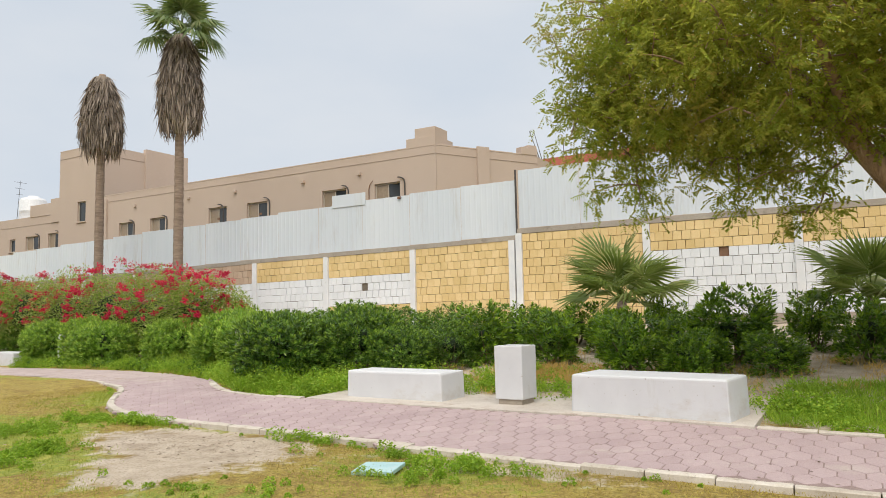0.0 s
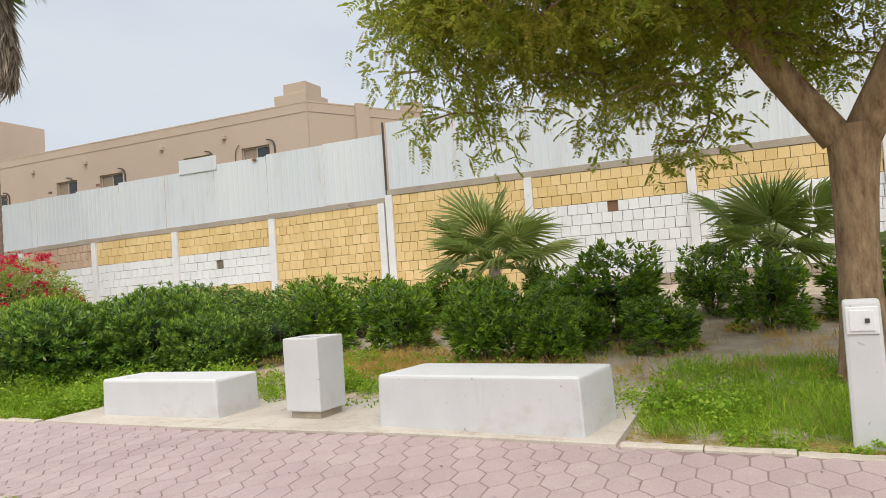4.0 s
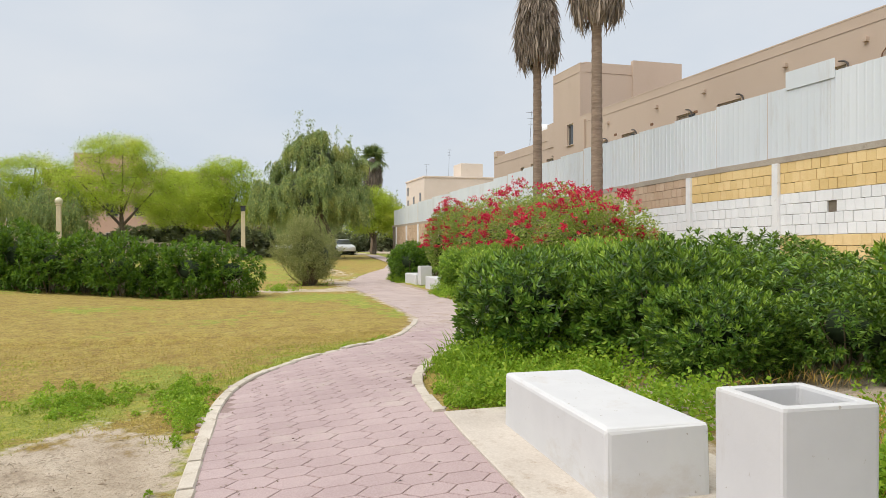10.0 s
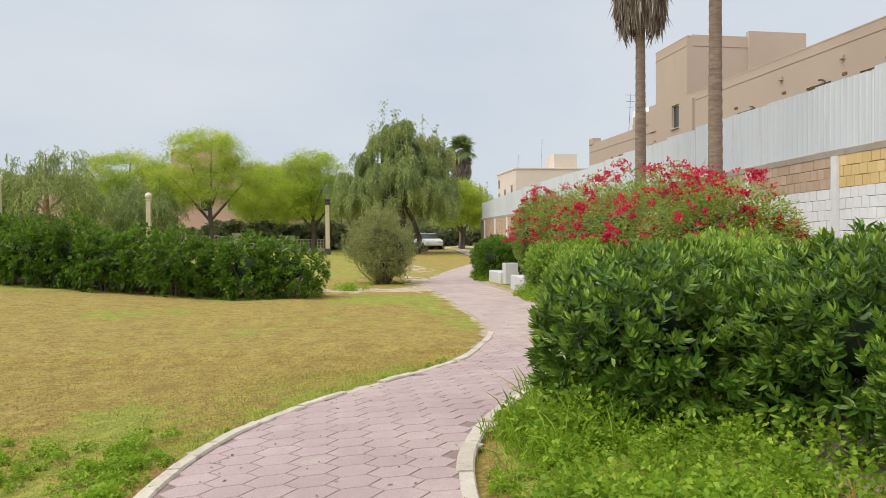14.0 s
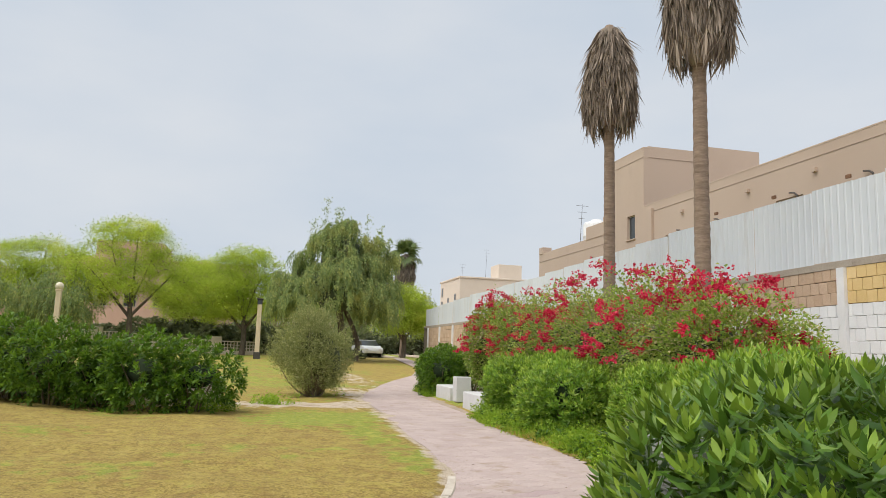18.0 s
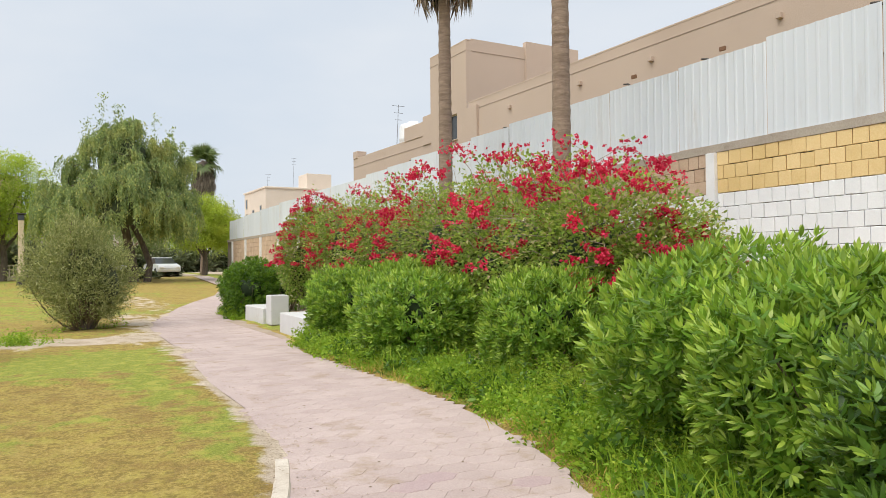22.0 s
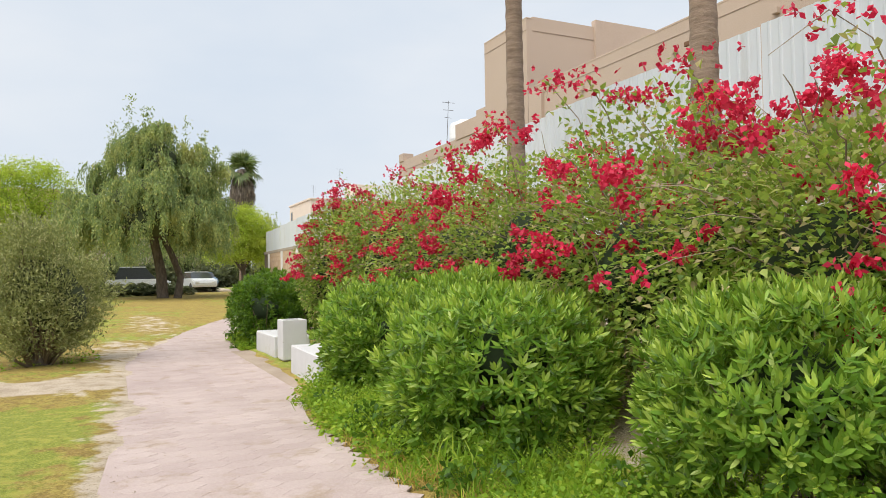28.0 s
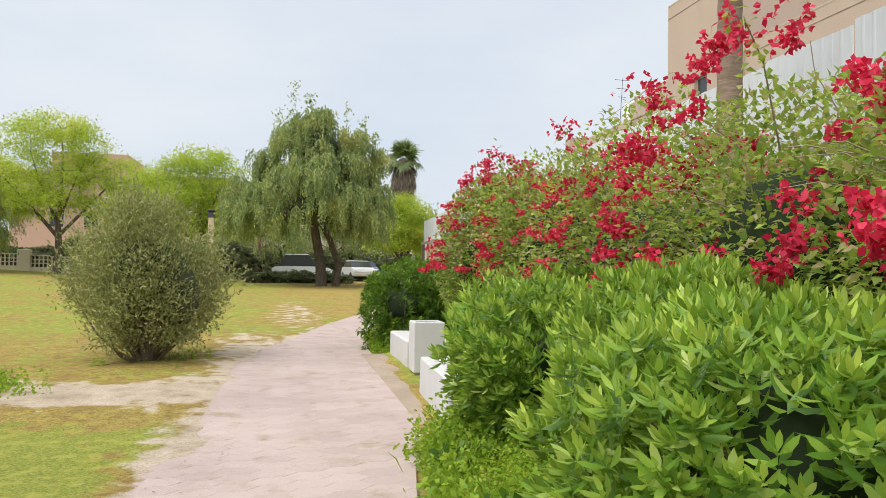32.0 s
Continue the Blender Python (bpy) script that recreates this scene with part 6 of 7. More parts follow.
# trees round the far side of the lawn
def lime_tree(x, y, h, w, label="bright green spreading tree in spring leaf", mat=None, density=430):
    """A wide tree of flat, feathery layers, the top ones lit, with bare limbs between them."""
    s = h / 9.5
    rows = [(8.6, 0.0, 0.22), (8.1, -0.17, 0.20), (7.7, 0.19, 0.20), (7.2, -0.30, 0.15), (6.9, 0.05, 0.22), (6.6, 0.33, 0.16), (6.0, -0.36, 0.18), (5.8, -0.08, 0.24), (5.4, 0.22, 0.22), (5.2, 0.42, 0.13), (4.9, -0.24, 0.22), (4.6, -0.46, 0.12), (4.3, 0.08, 0.24), (3.9, 0.34, 0.18), (3.8, -0.16, 0.22), (3.6, -0.38, 0.16)]
    decks = [(rng.uniform(-0.3, 1.0), cy + rng.uniform(-0.03, 0.03), cz + rng.uniform(-0.25, 0.25), rad * rng.uniform(0.8, 1.2), rad * rng.uniform(0.85, 1.2), rng.uniform(0.35, 0.75)) for cz, cy, rad in rows]
    return park_tree("spreading_tree", label, x, y, [[((0, 0, -0.2), 0.26), ((0.1, 0.1, 1.5 * s), 0.2), ((0, 0, 3.0 * s), 0.17)]],
                     [limb((0, 0, 2.2 * s), (1.0, -w * 0.32, 5.6 * s), 0.13, 0.04), limb((0, 0, 2.2 * s), (-0.6, w * 0.3, 5.4 * s), 0.13, 0.04), limb((0, 0, 3.0 * s), (0.3, 0.2, 8.0 * s), 0.13, 0.04), limb((0, 0, 3.0 * s), (0.2, -w * 0.18, 7.2 * s), 0.1, 0.03), limb((0, 0, 3.0 * s), (0.2, w * 0.18, 7.2 * s), 0.1, 0.03)],
                     [(cx, cy * w, cz * s, rx * w, ry * w, rz * s) for cx, cy, cz, rx, ry, rz in decks], density, puffs(84, 0.78, 0.17, 0.075, 0.15), mat or LEAF_LIME, BARK_DARK)


lime_tree(-66, -1.6, 9.9, 9.0)
lime_tree(-67, 6.8, 8.6, 7.2)
lime_tree(-73, 3.2, 8.0, 7.5)
lime_tree(-72.5, 20.9, 6.6, 4.6)
lime_tree(-70, -9.0, 8.2, 8.0)


def dark_tree(x, y, h, w):
    s = h / 9.0
    return park_tree("weeping_tree", "dark grey-green drooping tree behind the hedge", x, y, [[((0, 0, -0.2), 0.25), ((0, 0, 3 * s), 0.18), ((0, 0, 6 * s), 0.1)]],
                     [limb((0, 0, 3 * s), (0, -w * 0.3, 5 * s), 0.1, 0.04), limb((0, 0, 3 * s), (0, w * 0.3, 5.5 * s), 0.1, 0.04), limb((0, 0, 4 * s), (0, 0, 8 * s), 0.1, 0.03)],
                     [(0, 0, 4.6 * s, w * 0.35, w * 0.45, 2.4 * s), (0, w * 0.12, 7.0 * s, w * 0.2, w * 0.22, 1.6 * s), (0, -w * 0.25, 6.2 * s, w * 0.16, w * 0.18, 1.4 * s)], 110, streamers(13, 1.1, 0.20, 13, 0.075, 0.3), LEAF_WILLOW, BARK_TREE)


dark_tree(-58.5, -11.5, 7.4, 8.0)
dark_tree(-60, -17.0, 6.8, 7.0)
dark_tree(-57, -24.0, 7.0, 8.0)
dark_tree(-64, -6.5, 5.6, 6.0)

dark_tree(-90, 9.5, 7.5, 9.0)
dark_tree(-93, 17.0, 7.0, 9.0)
dark_tree(-91, 25.5, 7.5, 8.0)

# low shrubs and undergrowth beyond the lawn; colour and height also paint tree shade
shrub_src = oleander(0.9, 0.9, 0.6, 90, 0.30, 0.16, 8, LEAF_FAR, "dark rounded shrub beyond the lawn", length=0.2, fine=False)
k = 0
for i in range(34):
    x, y = -72 - 3 * (i % 3), -34 + i * 1.55
    m = pose(x, y, ground_at(x, y) - 0.05, 0, 0, 31 * i) @ Matrix.Diagonal((1.45, 1.45, (0.42 if y > 9 else 1.9 if y > -2 else 1.1) + 0.12 * math.sin(i * 1.7), 1))
    if i == 0:
        shrub_src.matrix_basis = m
    else:
        copy_thing(shrub_src, m)

for i in range(16):
    x, y = -90 - 3 * (i % 3), 4 + i * 1.9
    copy_thing(shrub_src, pose(x, y, ground_at(x, y) - 0.05, 0, 0, 43 * i) @ Matrix.Diagonal((1.7, 1.7, 1.7 + 0.6 * math.sin(i * 2.1), 1)))
for i in range(14):
    x, y = -62 - 4 * (i % 2), -36 + i * 1.9
    copy_thing(shrub_src, pose(x, y, ground_at(x, y) - 0.05, 0, 0, 59 * i) @ Matrix.Diagonal((1.7, 1.7, 1.4 + 0.5 * math.sin(i * 1.3), 1)))

for i in range(7):
    y = 10.6 + 0.85 * i
    copy_thing(shrub_src, pose(-66 - 0.7 * (i % 2), y, ground_at(-66, y) - 0.05, 0, 0, 37 * i) @ Matrix.Diagonal((0.7, 0.7, 0.5 + 0.15 * math.sin(2.7 * i), 1)))

# aerials on the roofs
for x, y, z, h in ((-53.4, 29.6, 8.0, 3.9), (-113, 41.2, 12.1, 4.8), (-119, 39, 12.1, 3.0)):
    ob = empty("roof_aerial", x, y, z)
    tagged(ob, "thin metal television aerial on a roof", "aerial", "roof aerials")
    link("mast", tri_mesh("mast", *tubes([[((0, 0, 0), 0.022), ((0.25, 0.1, h), 0.012)]], 6)), DARKMETAL, ob)
    for i in range(3):
        part("crossbar", block(0.02, 0.9 - 0.22 * i, 0.02, (0.24 - 0.03 * i, 0.1, h - 0.1 - 0.45 * i)), DARKMETAL, ob)


hose = [(-28.6, 8.3), (-29.3, 9.0), (-29.6, 9.35), (-30.0, 9.7), (-30.3, 10.0), (-30.9, 10.25)]
link("garden_hose", tri_mesh("garden_hose", *tubes([[((x, y, ground_at(x, y) + 0.035), 0.018) for x, y in hose]], 6)), RUBBER)
tagged(bpy.data.objects["garden_hose"], "thin black watering hose lying across the bare soil", "hose")


# ---- weeds and grass ----
def on_ground(x, y):
    return np.c_[x, y, height(x, y)]


def weed_leaves(x, y, tall, per, leaf, width):
    """Rounded mounds of leafy weeds at x, y with their own height."""
    n = len(x)
    B = np.repeat(on_ground(x, y), per, 0)
    T = np.repeat(tall, per)
    d = sphere_dirs(n * per, 0.0)
    r = rng.uniform(0.35, 1.0, n * per) ** 0.4
    P = B + d * np.c_[0.62 * T * r, 0.62 * T * r, T * r] * rng.uniform(0.85, 1.1, (n * per, 1))
    D = d * np.array([1.0, 1.0, 0.5]) + rng.normal(0, 0.45, (n * per, 3)) + np.array([0, 0, 0.15])
    s = rng.uniform(0.6, 1.3, n * per) * np.clip(0.35 + 2.6 * T, 0.4, 1.1)
    return blades(P, D, leaf * s, width * s, 0.25)


def grass_blades(x, y, lo, hi, width, per, scatter):
    n = len(x) * per
    B = np.repeat(on_ground(x, y), per, 0)
    B[:, :2] += rng.normal(0, scatter, (n, 2))
    D = np.c_[rng.normal(0, 0.45, (n, 2)), np.ones(n)]
    return blades(B, D, rng.uniform(lo, hi, n), width, 0.25)


def strip(n, x0, x1, d0, d1):
    """Points beside the path's right edge, d0 to d1 metres off it."""
    x = rng.uniform(x0, x1, n)
    return x, edge_at(EDGE_R, x) + d0 + (d1 - d0) * rng.uniform(0, 1, n) ** 1.2


wx, wy, wt = [], [], []
for n, x0, x1, d0, d1, t0, t1 in ((420, -24.6, -13.2, 0.12, 1.3, 0.08, 0.34), (230, -13.4, -9.4, 0.2, 1.5, 0.12, 0.34), (190, -9.7, -7.7, 0.45, 2.2, 0.10, 0.32), (60, -9.3, -8.0, 0.15, 0.6, 0.04, 0.12), (70, -33.5, -31.0, 0.1, 0.7, 0.15, 0.4), (110, -25.4, -22.0, 0.15, 0.9, 0.25, 0.5), (60, -0.8, 4.0, 0.1, 1.0, 0.06, 0.2)):
    x, y = strip(n, x0, x1, d0, d1)
    wx.append(x), wy.append(y), wt.append(rng.uniform(t0, t1, n))
for cx, cy, rx, ry, n, t0, t1 in ((-7.4, 10.9, 0.9, 0.5, 80, 0.12, 0.32), (-4.9, 10.8, 1.0, 0.4, 70, 0.10, 0.26), (-3.3, 10.7, 0.6, 0.45, 70, 0.1, 0.28), (-5.1, 10.6, 0.5, 0.3, 50, 0.1, 0.28), (1.2, 10.3, 1.6, 0.9, 90, 0.06, 0.2), (-5.2, 12.0, 1.2, 0.5, 30, 0.08, 0.2), (-0.6, 9.7, 0.5, 0.4, 40, 0.1, 0.25), (-2.2, 11.2, 1.2, 0.4, 25, 0.06, 0.15),
                                  (-4.5, 6.15, 0.5, 0.25, 60, 0.05, 0.14), (-3.4, 6.1, 0.8, 0.2, 44, 0.04, 0.12), (-3.6, 5.6, 0.5, 0.2, 24, 0.04, 0.10), (-9.9, 6.75, 0.7, 0.25, 70, 0.04, 0.12), (-10.0, 5.8, 0.6, 0.6, 90, 0.04, 0.10), (-8.9, 6.8, 0.5, 0.10, 40, 0.04, 0.11), (-8.2, 4.4, 0.6, 0.5, 60, 0.03, 0.08), (-5.2, 4.5, 0.9, 0.3, 40, 0.03, 0.08), (-5.6, 6.68, 0.6, 0.10, 18, 0.04, 0.10), (-8.1, 4.95, 0.35, 0.2, 30, 0.04, 0.10), (-27.7, 8.9, 0.45, 0.4, 70, 0.2, 0.42), (-25.5, 7.2, 0.8, 0.8, 40, 0.15, 0.35), (-30.3, 10.3, 0.9, 0.6, 30, 0.06, 0.2), (0.3, 5.7, 1.5, 0.2, 6, 0.03, 0.06)):
    wx.append(cx + rng.normal(0, rx * 0.6, n)), wy.append(cy + rng.normal(0, ry * 0.6, n)), wt.append(rng.uniform(t0, t1, n))
x = rng.uniform(-14, 3, 40)
wx.append(x), wy.append(edge_at(EDGE_L, x) - 0.17 - rng.uniform(0, 0.25, 40) ** 2), wt.append(rng.uniform(0.02, 0.06, 40))
wx, wy, wt = np.concatenate(wx), np.concatenate(wy), np.concatenate(wt)
grow = np.array([noise.noise((a * 0.9, b * 0.9, 1.7)) + 0.5 * noise.noise((a * 2.6, b * 2.6, 4.2)) for a, b in zip(wx, wy)])
wt = np.clip(wt * (1.05 + 1.1 * grow), 0.02, 0.55)
keep = (grow > -0.33) | (wt > 0.3)
wx, wy, wt = wx[keep], wy[keep], wt[keep]
weeds = link("weeds", tri_mesh("weeds", *weed_leaves(wx, wy, wt, 90, 0.046, 0.028)), WEED)
tagged(weeds, "leafy green weeds along the footpath's edges", "weeds", kind="stuff")

x, y = strip(110, -24.5, -12.5, 0.25, 1.4)
docks = link("broad_weeds", tri_mesh("broad_weeds", *weed_leaves(x, y, rng.uniform(0.12, 0.36, 110), 70, 0.085, 0.042)), LEAF_HEDGE)
tagged(docks, "darker broad-leaved weeds among the grass", "weeds", kind="stuff")

def leafy_stems(x, y, tall, per, leaf, width, lean=0.22):
    """Upright weeds: a leaning stem each, set all round with small leaves that get shorter towards the tip."""
    n = len(x)
    k = np.tile(np.linspace(0.08, 1.0, per), n)
    T = np.repeat(tall, per)
    tilt = np.repeat(rng.normal(0, lean, (n, 2)), per, 0) * (k ** 1.6 * T)[:, None]
    P = np.repeat(on_ground(x, y), per, 0) + np.c_[tilt, k * T]
    a = rng.uniform(0, 2 * math.pi, n * per)
    D = np.c_[np.cos(a), np.sin(a), rng.uniform(0.1, 1.0, n * per)]
    size = leaf * (1.15 - 0.7 * k) * rng.uniform(0.7, 1.3, n * per) * np.clip(0.5 + 1.6 * T, 0.5, 1.3)
    return blades(P, D, size, size * width, 0.2)


def by_the_path(n, x0, x1, d0, d1, lo, hi):
    """Stems beside the path, low at its edge and taller towards the bushes, in drifts."""
    x, y = strip(n, x0, x1, d0, d1)
    drift = np.array([noise.noise((a * 1.3, b * 1.3, 6.4)) + 0.6 * noise.noise((a * 3.4, b * 3.4, 2.2)) for a, b in zip(x, y)])
    keep = drift > -0.28
    off = np.clip((y - edge_at(EDGE_R, x) - d0) / (d1 - d0), 0, 1)
    return x[keep], y[keep], ((lo + (hi - lo) * off ** 0.7) * np.clip(1.0 + 0.9 * drift, 0.4, 1.7) * rng.uniform(0.75, 1.2, n))[keep]


feathery = [leafy_stems(*by_the_path(n, *row), 30, 0.055, 0.16) for n, *row in ((1500, -24.4, -13.2, 0.10, 1.5, 0.10, 0.42), (420, -13.2, -9.6, 0.25, 1.4, 0.10, 0.36), (330, -9.6, -7.75, 0.4, 2.0, 0.08, 0.28))]
feathery_weeds = link("feathery_weeds", tri_mesh("feathery_weeds", *joined(feathery)), FEATHER)
tagged(feathery_weeds, "upright feathery yellow-green weeds under the bushes", "weeds", kind="stuff")
leafy = [leafy_stems(*by_the_path(n, *row), 24, 0.062, 0.5) for n, *row in ((700, -25.2, -13.2, 0.12, 1.4, 0.08, 0.36), (420, -13.2, -9.3, 0.2, 1.4, 0.10, 0.34), (260, -9.6, -7.7, 0.5, 2.2, 0.08, 0.30), (160, -33.4, -31.2, 0.1, 0.7, 0.15, 0.4))]
leafy_weeds = link("leafy_weeds", tri_mesh("leafy_weeds", *joined(leafy)), WEED)
tagged(leafy_weeds, "leafy green weeds with upright stems beside the footpath", "weeds", kind="stuff")

x, y = strip(520, -24.5, -9.0, 0.1, 1.8)
x4, y4 = strip(240, -24.5, -9.0, 0.25, 1.5)
x2, y2 = rng.uniform(-0.9, 4.5, 1100), rng.uniform(9.0, 11.8, 1100)
x3, y3 = rng.uniform(-8.5, -1, 110), rng.uniform(10.5, 15, 110)
tall_grass = link("tall_grass", tri_mesh("tall_grass", *joined([grass_blades(x, y, 0.12, 0.36, 0.010, 16, 0.07), grass_blades(x2, y2, 0.08, 0.24, 0.009, 22, 0.08), grass_blades(x3, y3, 0.06, 0.2, 0.009, 12, 0.08), grass_blades(x4, y4, 0.25, 0.62, 0.012, 14, 0.05)])), WEED)
tagged(tall_grass, "tufts of tall green grass under the bushes", "grass", kind="stuff")
x = np.r_[rng.normal(-4.9, 0.6, 200), rng.normal(-2.9, 0.6, 90), rng.uniform(-23, -13.5, 90), rng.uniform(-8, 2, 110)]
y = np.r_[rng.normal(11.8, 0.6, 200), rng.normal(11.8, 0.4, 90), np.zeros(90), rng.uniform(10.8, 14.5, 110)]
y[290:380] = edge_at(EDGE_R, x[290:380]) + rng.uniform(0.1, 0.7, 90)
straw = link("dry_grass", tri_mesh("dry_grass", *grass_blades(x, y, 0.08, 0.26, 0.009, 26, 0.09)), STRAW)
tagged(straw, "dry straw-coloured grass tufts on the bank", "grass", kind="stuff")

# short mown lawn beside the path
n = 24000
x = rng.uniform(-27, 4, n)
y = edge_at(EDGE_L, x) - 0.18 - 7.0 * rng.uniform(0, 1, n) ** 1.5
tone = np.array([noise.noise((a * 0.45, b * 0.45, 8.7)) for a, b in zip(x, y)])
bare = (1.2 * np.exp(-((x + 7.0) / 1.75) ** 2 - ((y - 6.05) / 0.85) ** 2) + 0.9 * np.exp(-((x + 6.15) / 0.85) ** 2 - ((y - 4.75) / 0.75) ** 2)) > 0.5
rich = (np.exp(-((x + 9.7) / 1.2) ** 2 - ((y - 5.5) / 0.8) ** 2) + np.exp(-((x + 8.0) / 1.0) ** 2 - ((y - 4.3) / 0.8) ** 2) + 0.7 * np.exp(-((x + 3.9) / 1.4) ** 2 - ((y - 5.9) / 0.6) ** 2)) > 0.4
lush = ((tone > 0.12) | rich) & ~bare
dry = ~lush & ~bare
lawn_a = link("lawn_grass", tri_mesh("lawn_grass", *grass_blades(x[dry], y[dry], 0.015, 0.05, 0.007, 5, 0.10)), DRYGRASS)
tagged(lawn_a, "short dry yellow lawn grass", "grass", kind="stuff")
lawn_b = link("lawn_grass", tri_mesh("lawn_grass", *grass_blades(x[lush], y[lush], 0.02, 0.06, 0.007, 6, 0.10)), LAWN)
tagged(lawn_b, "short green lawn grass in patches", "grass", kind="stuff")
# fallen leaves and bits on the paving
n = 420
x = rng.uniform(-16, 2, n)
y = edge_at(EDGE_L, x) + (edge_at(EDGE_R, x) - edge_at(EDGE_L, x)) * rng.beta(0.6, 1.2, n)
P = on_ground(x, y) + np.array([0, 0, 0.046])
litter = link("fallen_leaves", tri_mesh("fallen_leaves", *leaves(P, np.c_[rng.normal(0, 1, (n, 2)), np.zeros(n)], rng.uniform(0.015, 0.05, n), rng.uniform(0.006, 0.02, n), 0.1, 0.0)), TWIG)
tagged(litter, "small dry leaves and twigs scattered on the paving", "fallen leaves", kind="stuff")

x = np.r_[rng.uniform(-26.5, -13.5, 500), rng.normal(-16.6, 0.9, 200)]
y = edge_at(EDGE_L, x) + np.abs(rng.normal(0, 0.35, 700)) - 0.1
sx_, sy_ = rng.normal(-6.9, 1.0, 700), rng.normal(5.9, 0.5, 700)
twiggy = link("dry_twigs", tri_mesh("dry_twigs", *leaves(on_ground(sx_, sy_) + np.array([0, 0, 0.008]), np.c_[rng.normal(0, 1, (700, 2)), rng.normal(0, 0.12, 700)], rng.uniform(0.02, 0.08, 700), rng.uniform(0.005, 0.018, 700), 0.2, 0.0)), CANE)
tagged(twiggy, "dry twigs and bits on the bare sand", "plant litter", kind="stuff")
debris = link("dry_debris", tri_mesh("dry_debris", *leaves(on_ground(x, y) + np.array([0, 0, 0.05]), np.c_[rng.normal(0, 1, (700, 2)), np.zeros(700)], rng.uniform(0.02, 0.06, 700), rng.uniform(0.003, 0.010, 700), 0.1, 0.0)), CANE)
tagged(debris, "dry straw and plant litter on the paving", "plant litter", kind="stuff")

# ---- wall blocks ----
BW, BH, BD = 0.25, 0.26, 0.05


def block_shape(w, h, d, c=0.007):
    a, b = w / 2, h / 2
    v = [(-a, d, -b), (a, d, -b), (a, d, b), (-a, d, b), (-a, c, -b), (a, c, -b), (a, c, b), (-a, c, b), (-a + c, 0, -b + c), (a - c, 0, -b + c), (a - c, 0, b - c), (-a + c, 0, b - c)]
    f = [(8, 9, 10, 11)] + [(4 + i, 4 + (i + 1) % 4, 8 + (i + 1) % 4, 8 + i) for i in range(4)] + [(i, (i + 1) % 4, 4 + (i + 1) % 4, 4 + i) for i in range(4)]
    return v, f


shared = {}
rest = {}
for bays, top in ((sorted(COLS_FAR + COLS), 3.6), (sorted(COLS_RIGHT), 3.9)):
    for x0, x1 in zip(bays, bays[1:]):
        n = round((x1 - x0 - 0.2) / BW)
        w = (x1 - x0 - 0.2) / n
        rows_up = int((top - 0.6) / BH)
        for r in range(rows_up):
            z = top - BH * (r + 0.5)
            if z < ground_at((x0 + x1) / 2, WALL_Y) - 0.1:
                continue
            half = (0.0, 0.9, 0.15, 1.1, 0.35, 0.75)[r % 6]
            for i in range(n + (half > 0)):
                lo, hi = x0 + 0.1 + (i - half / 2) * w, x0 + 0.1 + (i + 1 - half / 2) * w
                lo, hi = max(lo, x0 + 0.1), min(hi, x1 - 0.1)
                if hi - lo < 0.03:
                    continue
                xc = (lo + hi) / 2
                mat = tint_of(xc, z)
                hole = abs(xc + 2.93) < 0.125 and abs(z - 3.05) < 0.11 or abs(xc + 14.8) < 0.15 and abs(z - 2.5) < 0.11
                if hole:
                    mat = RUST
                jx, jy, jz = random.uniform(-0.004, 0.004), random.uniform(-0.006, 0.006) + (0.045 if hole else 0.0), random.uniform(-0.004, 0.004)
                key = (round(hi - lo, 3), mat.name)
                fall = beam_under(xc) - 3.6 if x0 < -9 else 0.0
                place = (xc + jx, WALL_Y - 0.02 + jy, z + jz + fall)
                if (-12.85 <= x0 < -9.0 or -8.95 < x0 < -8.8) and not hole:
                    if key not in shared:
                        shared[key] = mesh_from("block", *block_shape(hi - lo - 0.009, BH - 0.009, BD))
                    link("block", shared[key], mat, wall).location = place
                else:
                    v, f = block_shape(hi - lo - 0.009, BH - 0.009, BD)
                    vs, fs = rest.setdefault(mat.name, ([], []))
                    k0 = len(vs)
                    vs += [(a + place[0], b + place[1], c + place[2]) for a, b, c in v]
                    fs += [tuple(q + k0 for q in g) for g in f]
for name, (vs, fs) in rest.items():
    tagged(link("blockwork", mesh_from("blockwork", vs, fs), bpy.data.materials[name], wall), kind="stuff")

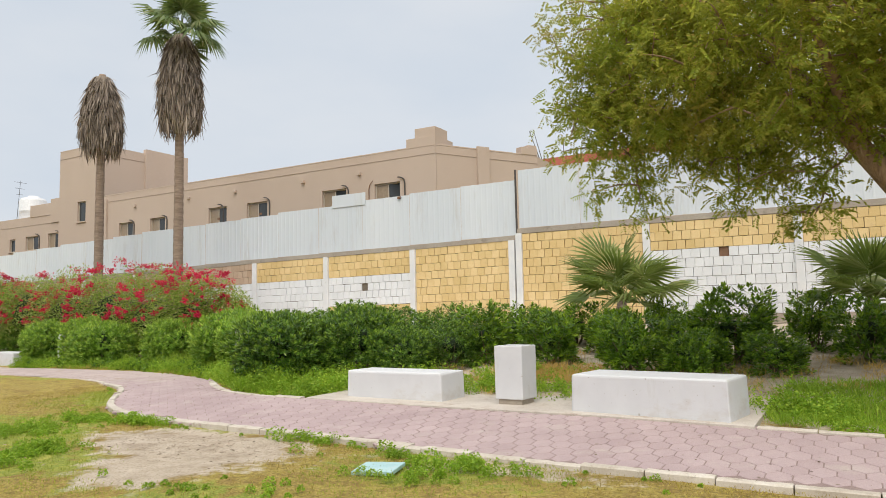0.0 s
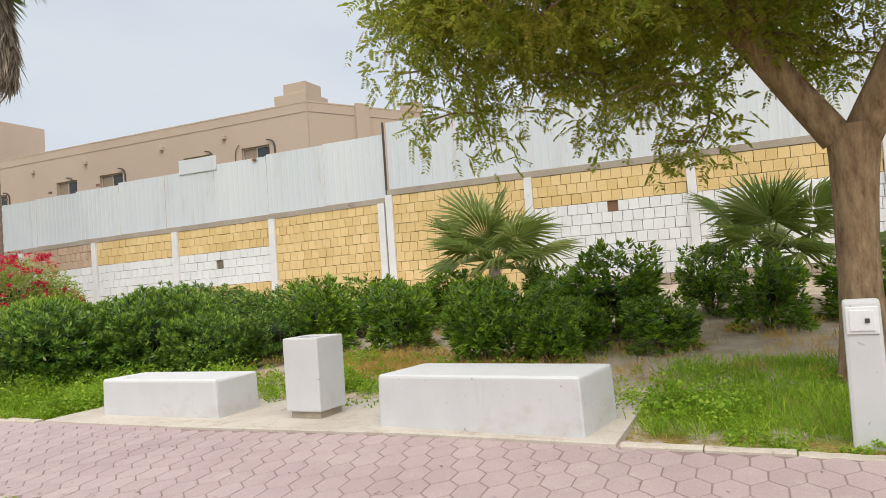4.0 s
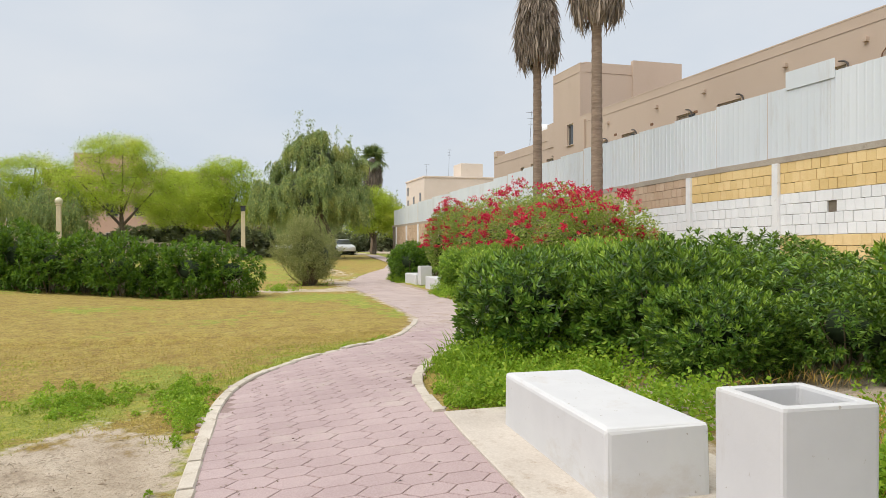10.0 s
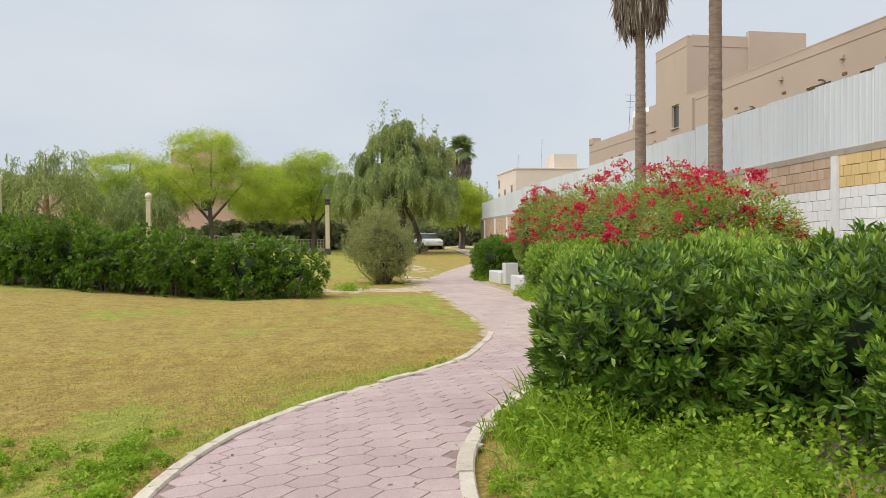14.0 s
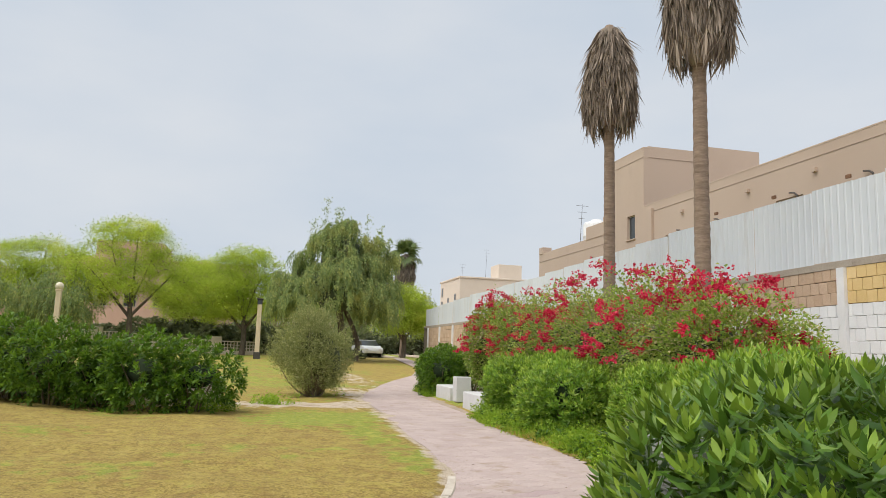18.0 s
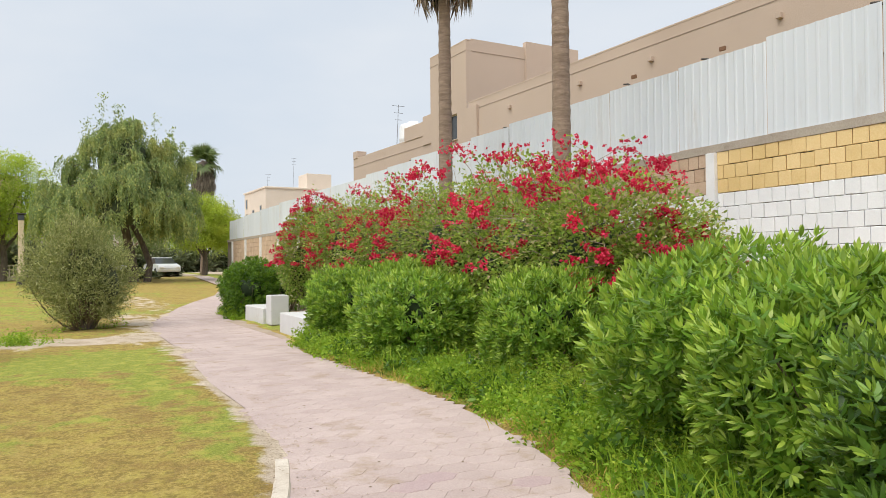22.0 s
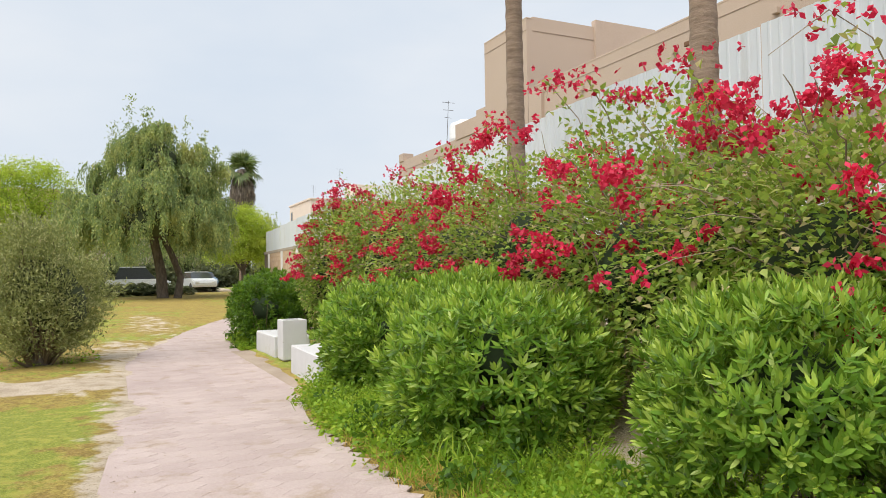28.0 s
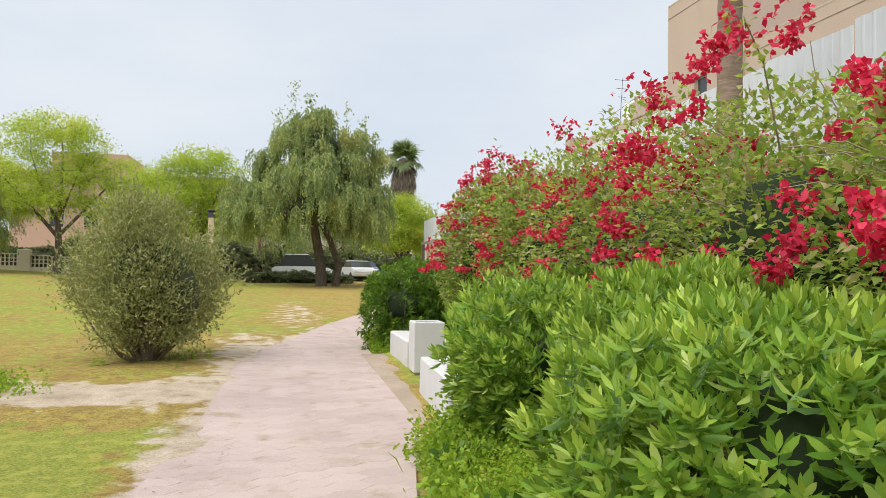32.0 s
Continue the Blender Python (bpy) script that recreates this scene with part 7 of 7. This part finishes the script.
# ---- hexagonal pavers ----
HEX_X, HEX_Y, HEX_FLAT = 0.215, 0.355, 0.165  # across the flats, from point to point, length of a flat side


def hex_shape(gap):
    def ring(g, z):
        a, b, c = HEX_X / 2 - g, HEX_Y / 2 - g * 1.2, HEX_FLAT / 2 - g * 0.6
        return [(-a, -c, z), (0, -b, z), (a, -c, z), (a, c, z), (0, b, z), (-a, c, z)]
    v = ring(gap, -0.02) + ring(gap, -0.003) + ring(gap + 0.003, 0.0)
    f = [(12, 13, 14, 15, 16, 17)] + [(6 * k + i, 6 * k + (i + 1) % 6, 6 * k + 6 + (i + 1) % 6, 6 * k + 6 + i) for k in (0, 1) for i in range(6)]
    return v, f


hv, hf = hex_shape(0.0052)
hex_me = mesh_from("paver", hv, hf)
dx, dy = HEX_X, (HEX_Y + HEX_FLAT) / 2
laid = {"a": ([], []), "b": ([], [])}
for j in range(int(16 / dy)):
    for i in range(int(47 / dx)):
        x, y = 8.5 - (i + 0.5 * (j % 2)) * dx, 5.5 + j * dy
        if not edge_at(EDGE_L, x) + (0.075 if x < -4.2 else 0.02) < y < edge_at(EDGE_R, x) + (0.06 if -7.6 < x < -0.7 else -0.05) or x < -37:
            continue
        z = ground_at(x, y) + 0.042 + random.uniform(-0.0006, 0.0006)
        tx = random.uniform(-0.0025, 0.0025) + (ground_at(x, y + 0.1) - ground_at(x, y - 0.1)) / 0.2
        ty = random.uniform(-0.0025, 0.0025) + (ground_at(x + 0.1, y) - ground_at(x - 0.1, y)) / 0.2
        if -12.2 < x < -6.3:
            link("paver", hex_me, PAVER, footpath).matrix_basis = pose(x, y, z, math.degrees(tx), -math.degrees(ty), 0)
        else:
            vs, fs = laid["a" if x + 1.2 * random.uniform(-1, 1) > -14.5 else "b"]
            k0 = len(vs)
            vs += [(x + a, y + b, z + c + a * ty + b * tx) for a, b, c in hv]
            fs += [tuple(q + k0 for q in g) for g in hf]
tagged(link("pavers", mesh_from("pavers", *laid["a"]), PAVER, footpath), kind="stuff")
tagged(link("pavers", mesh_from("pavers", *laid["b"]), DUSTY, footpath, "pavers dulled by dust"), kind="stuff")
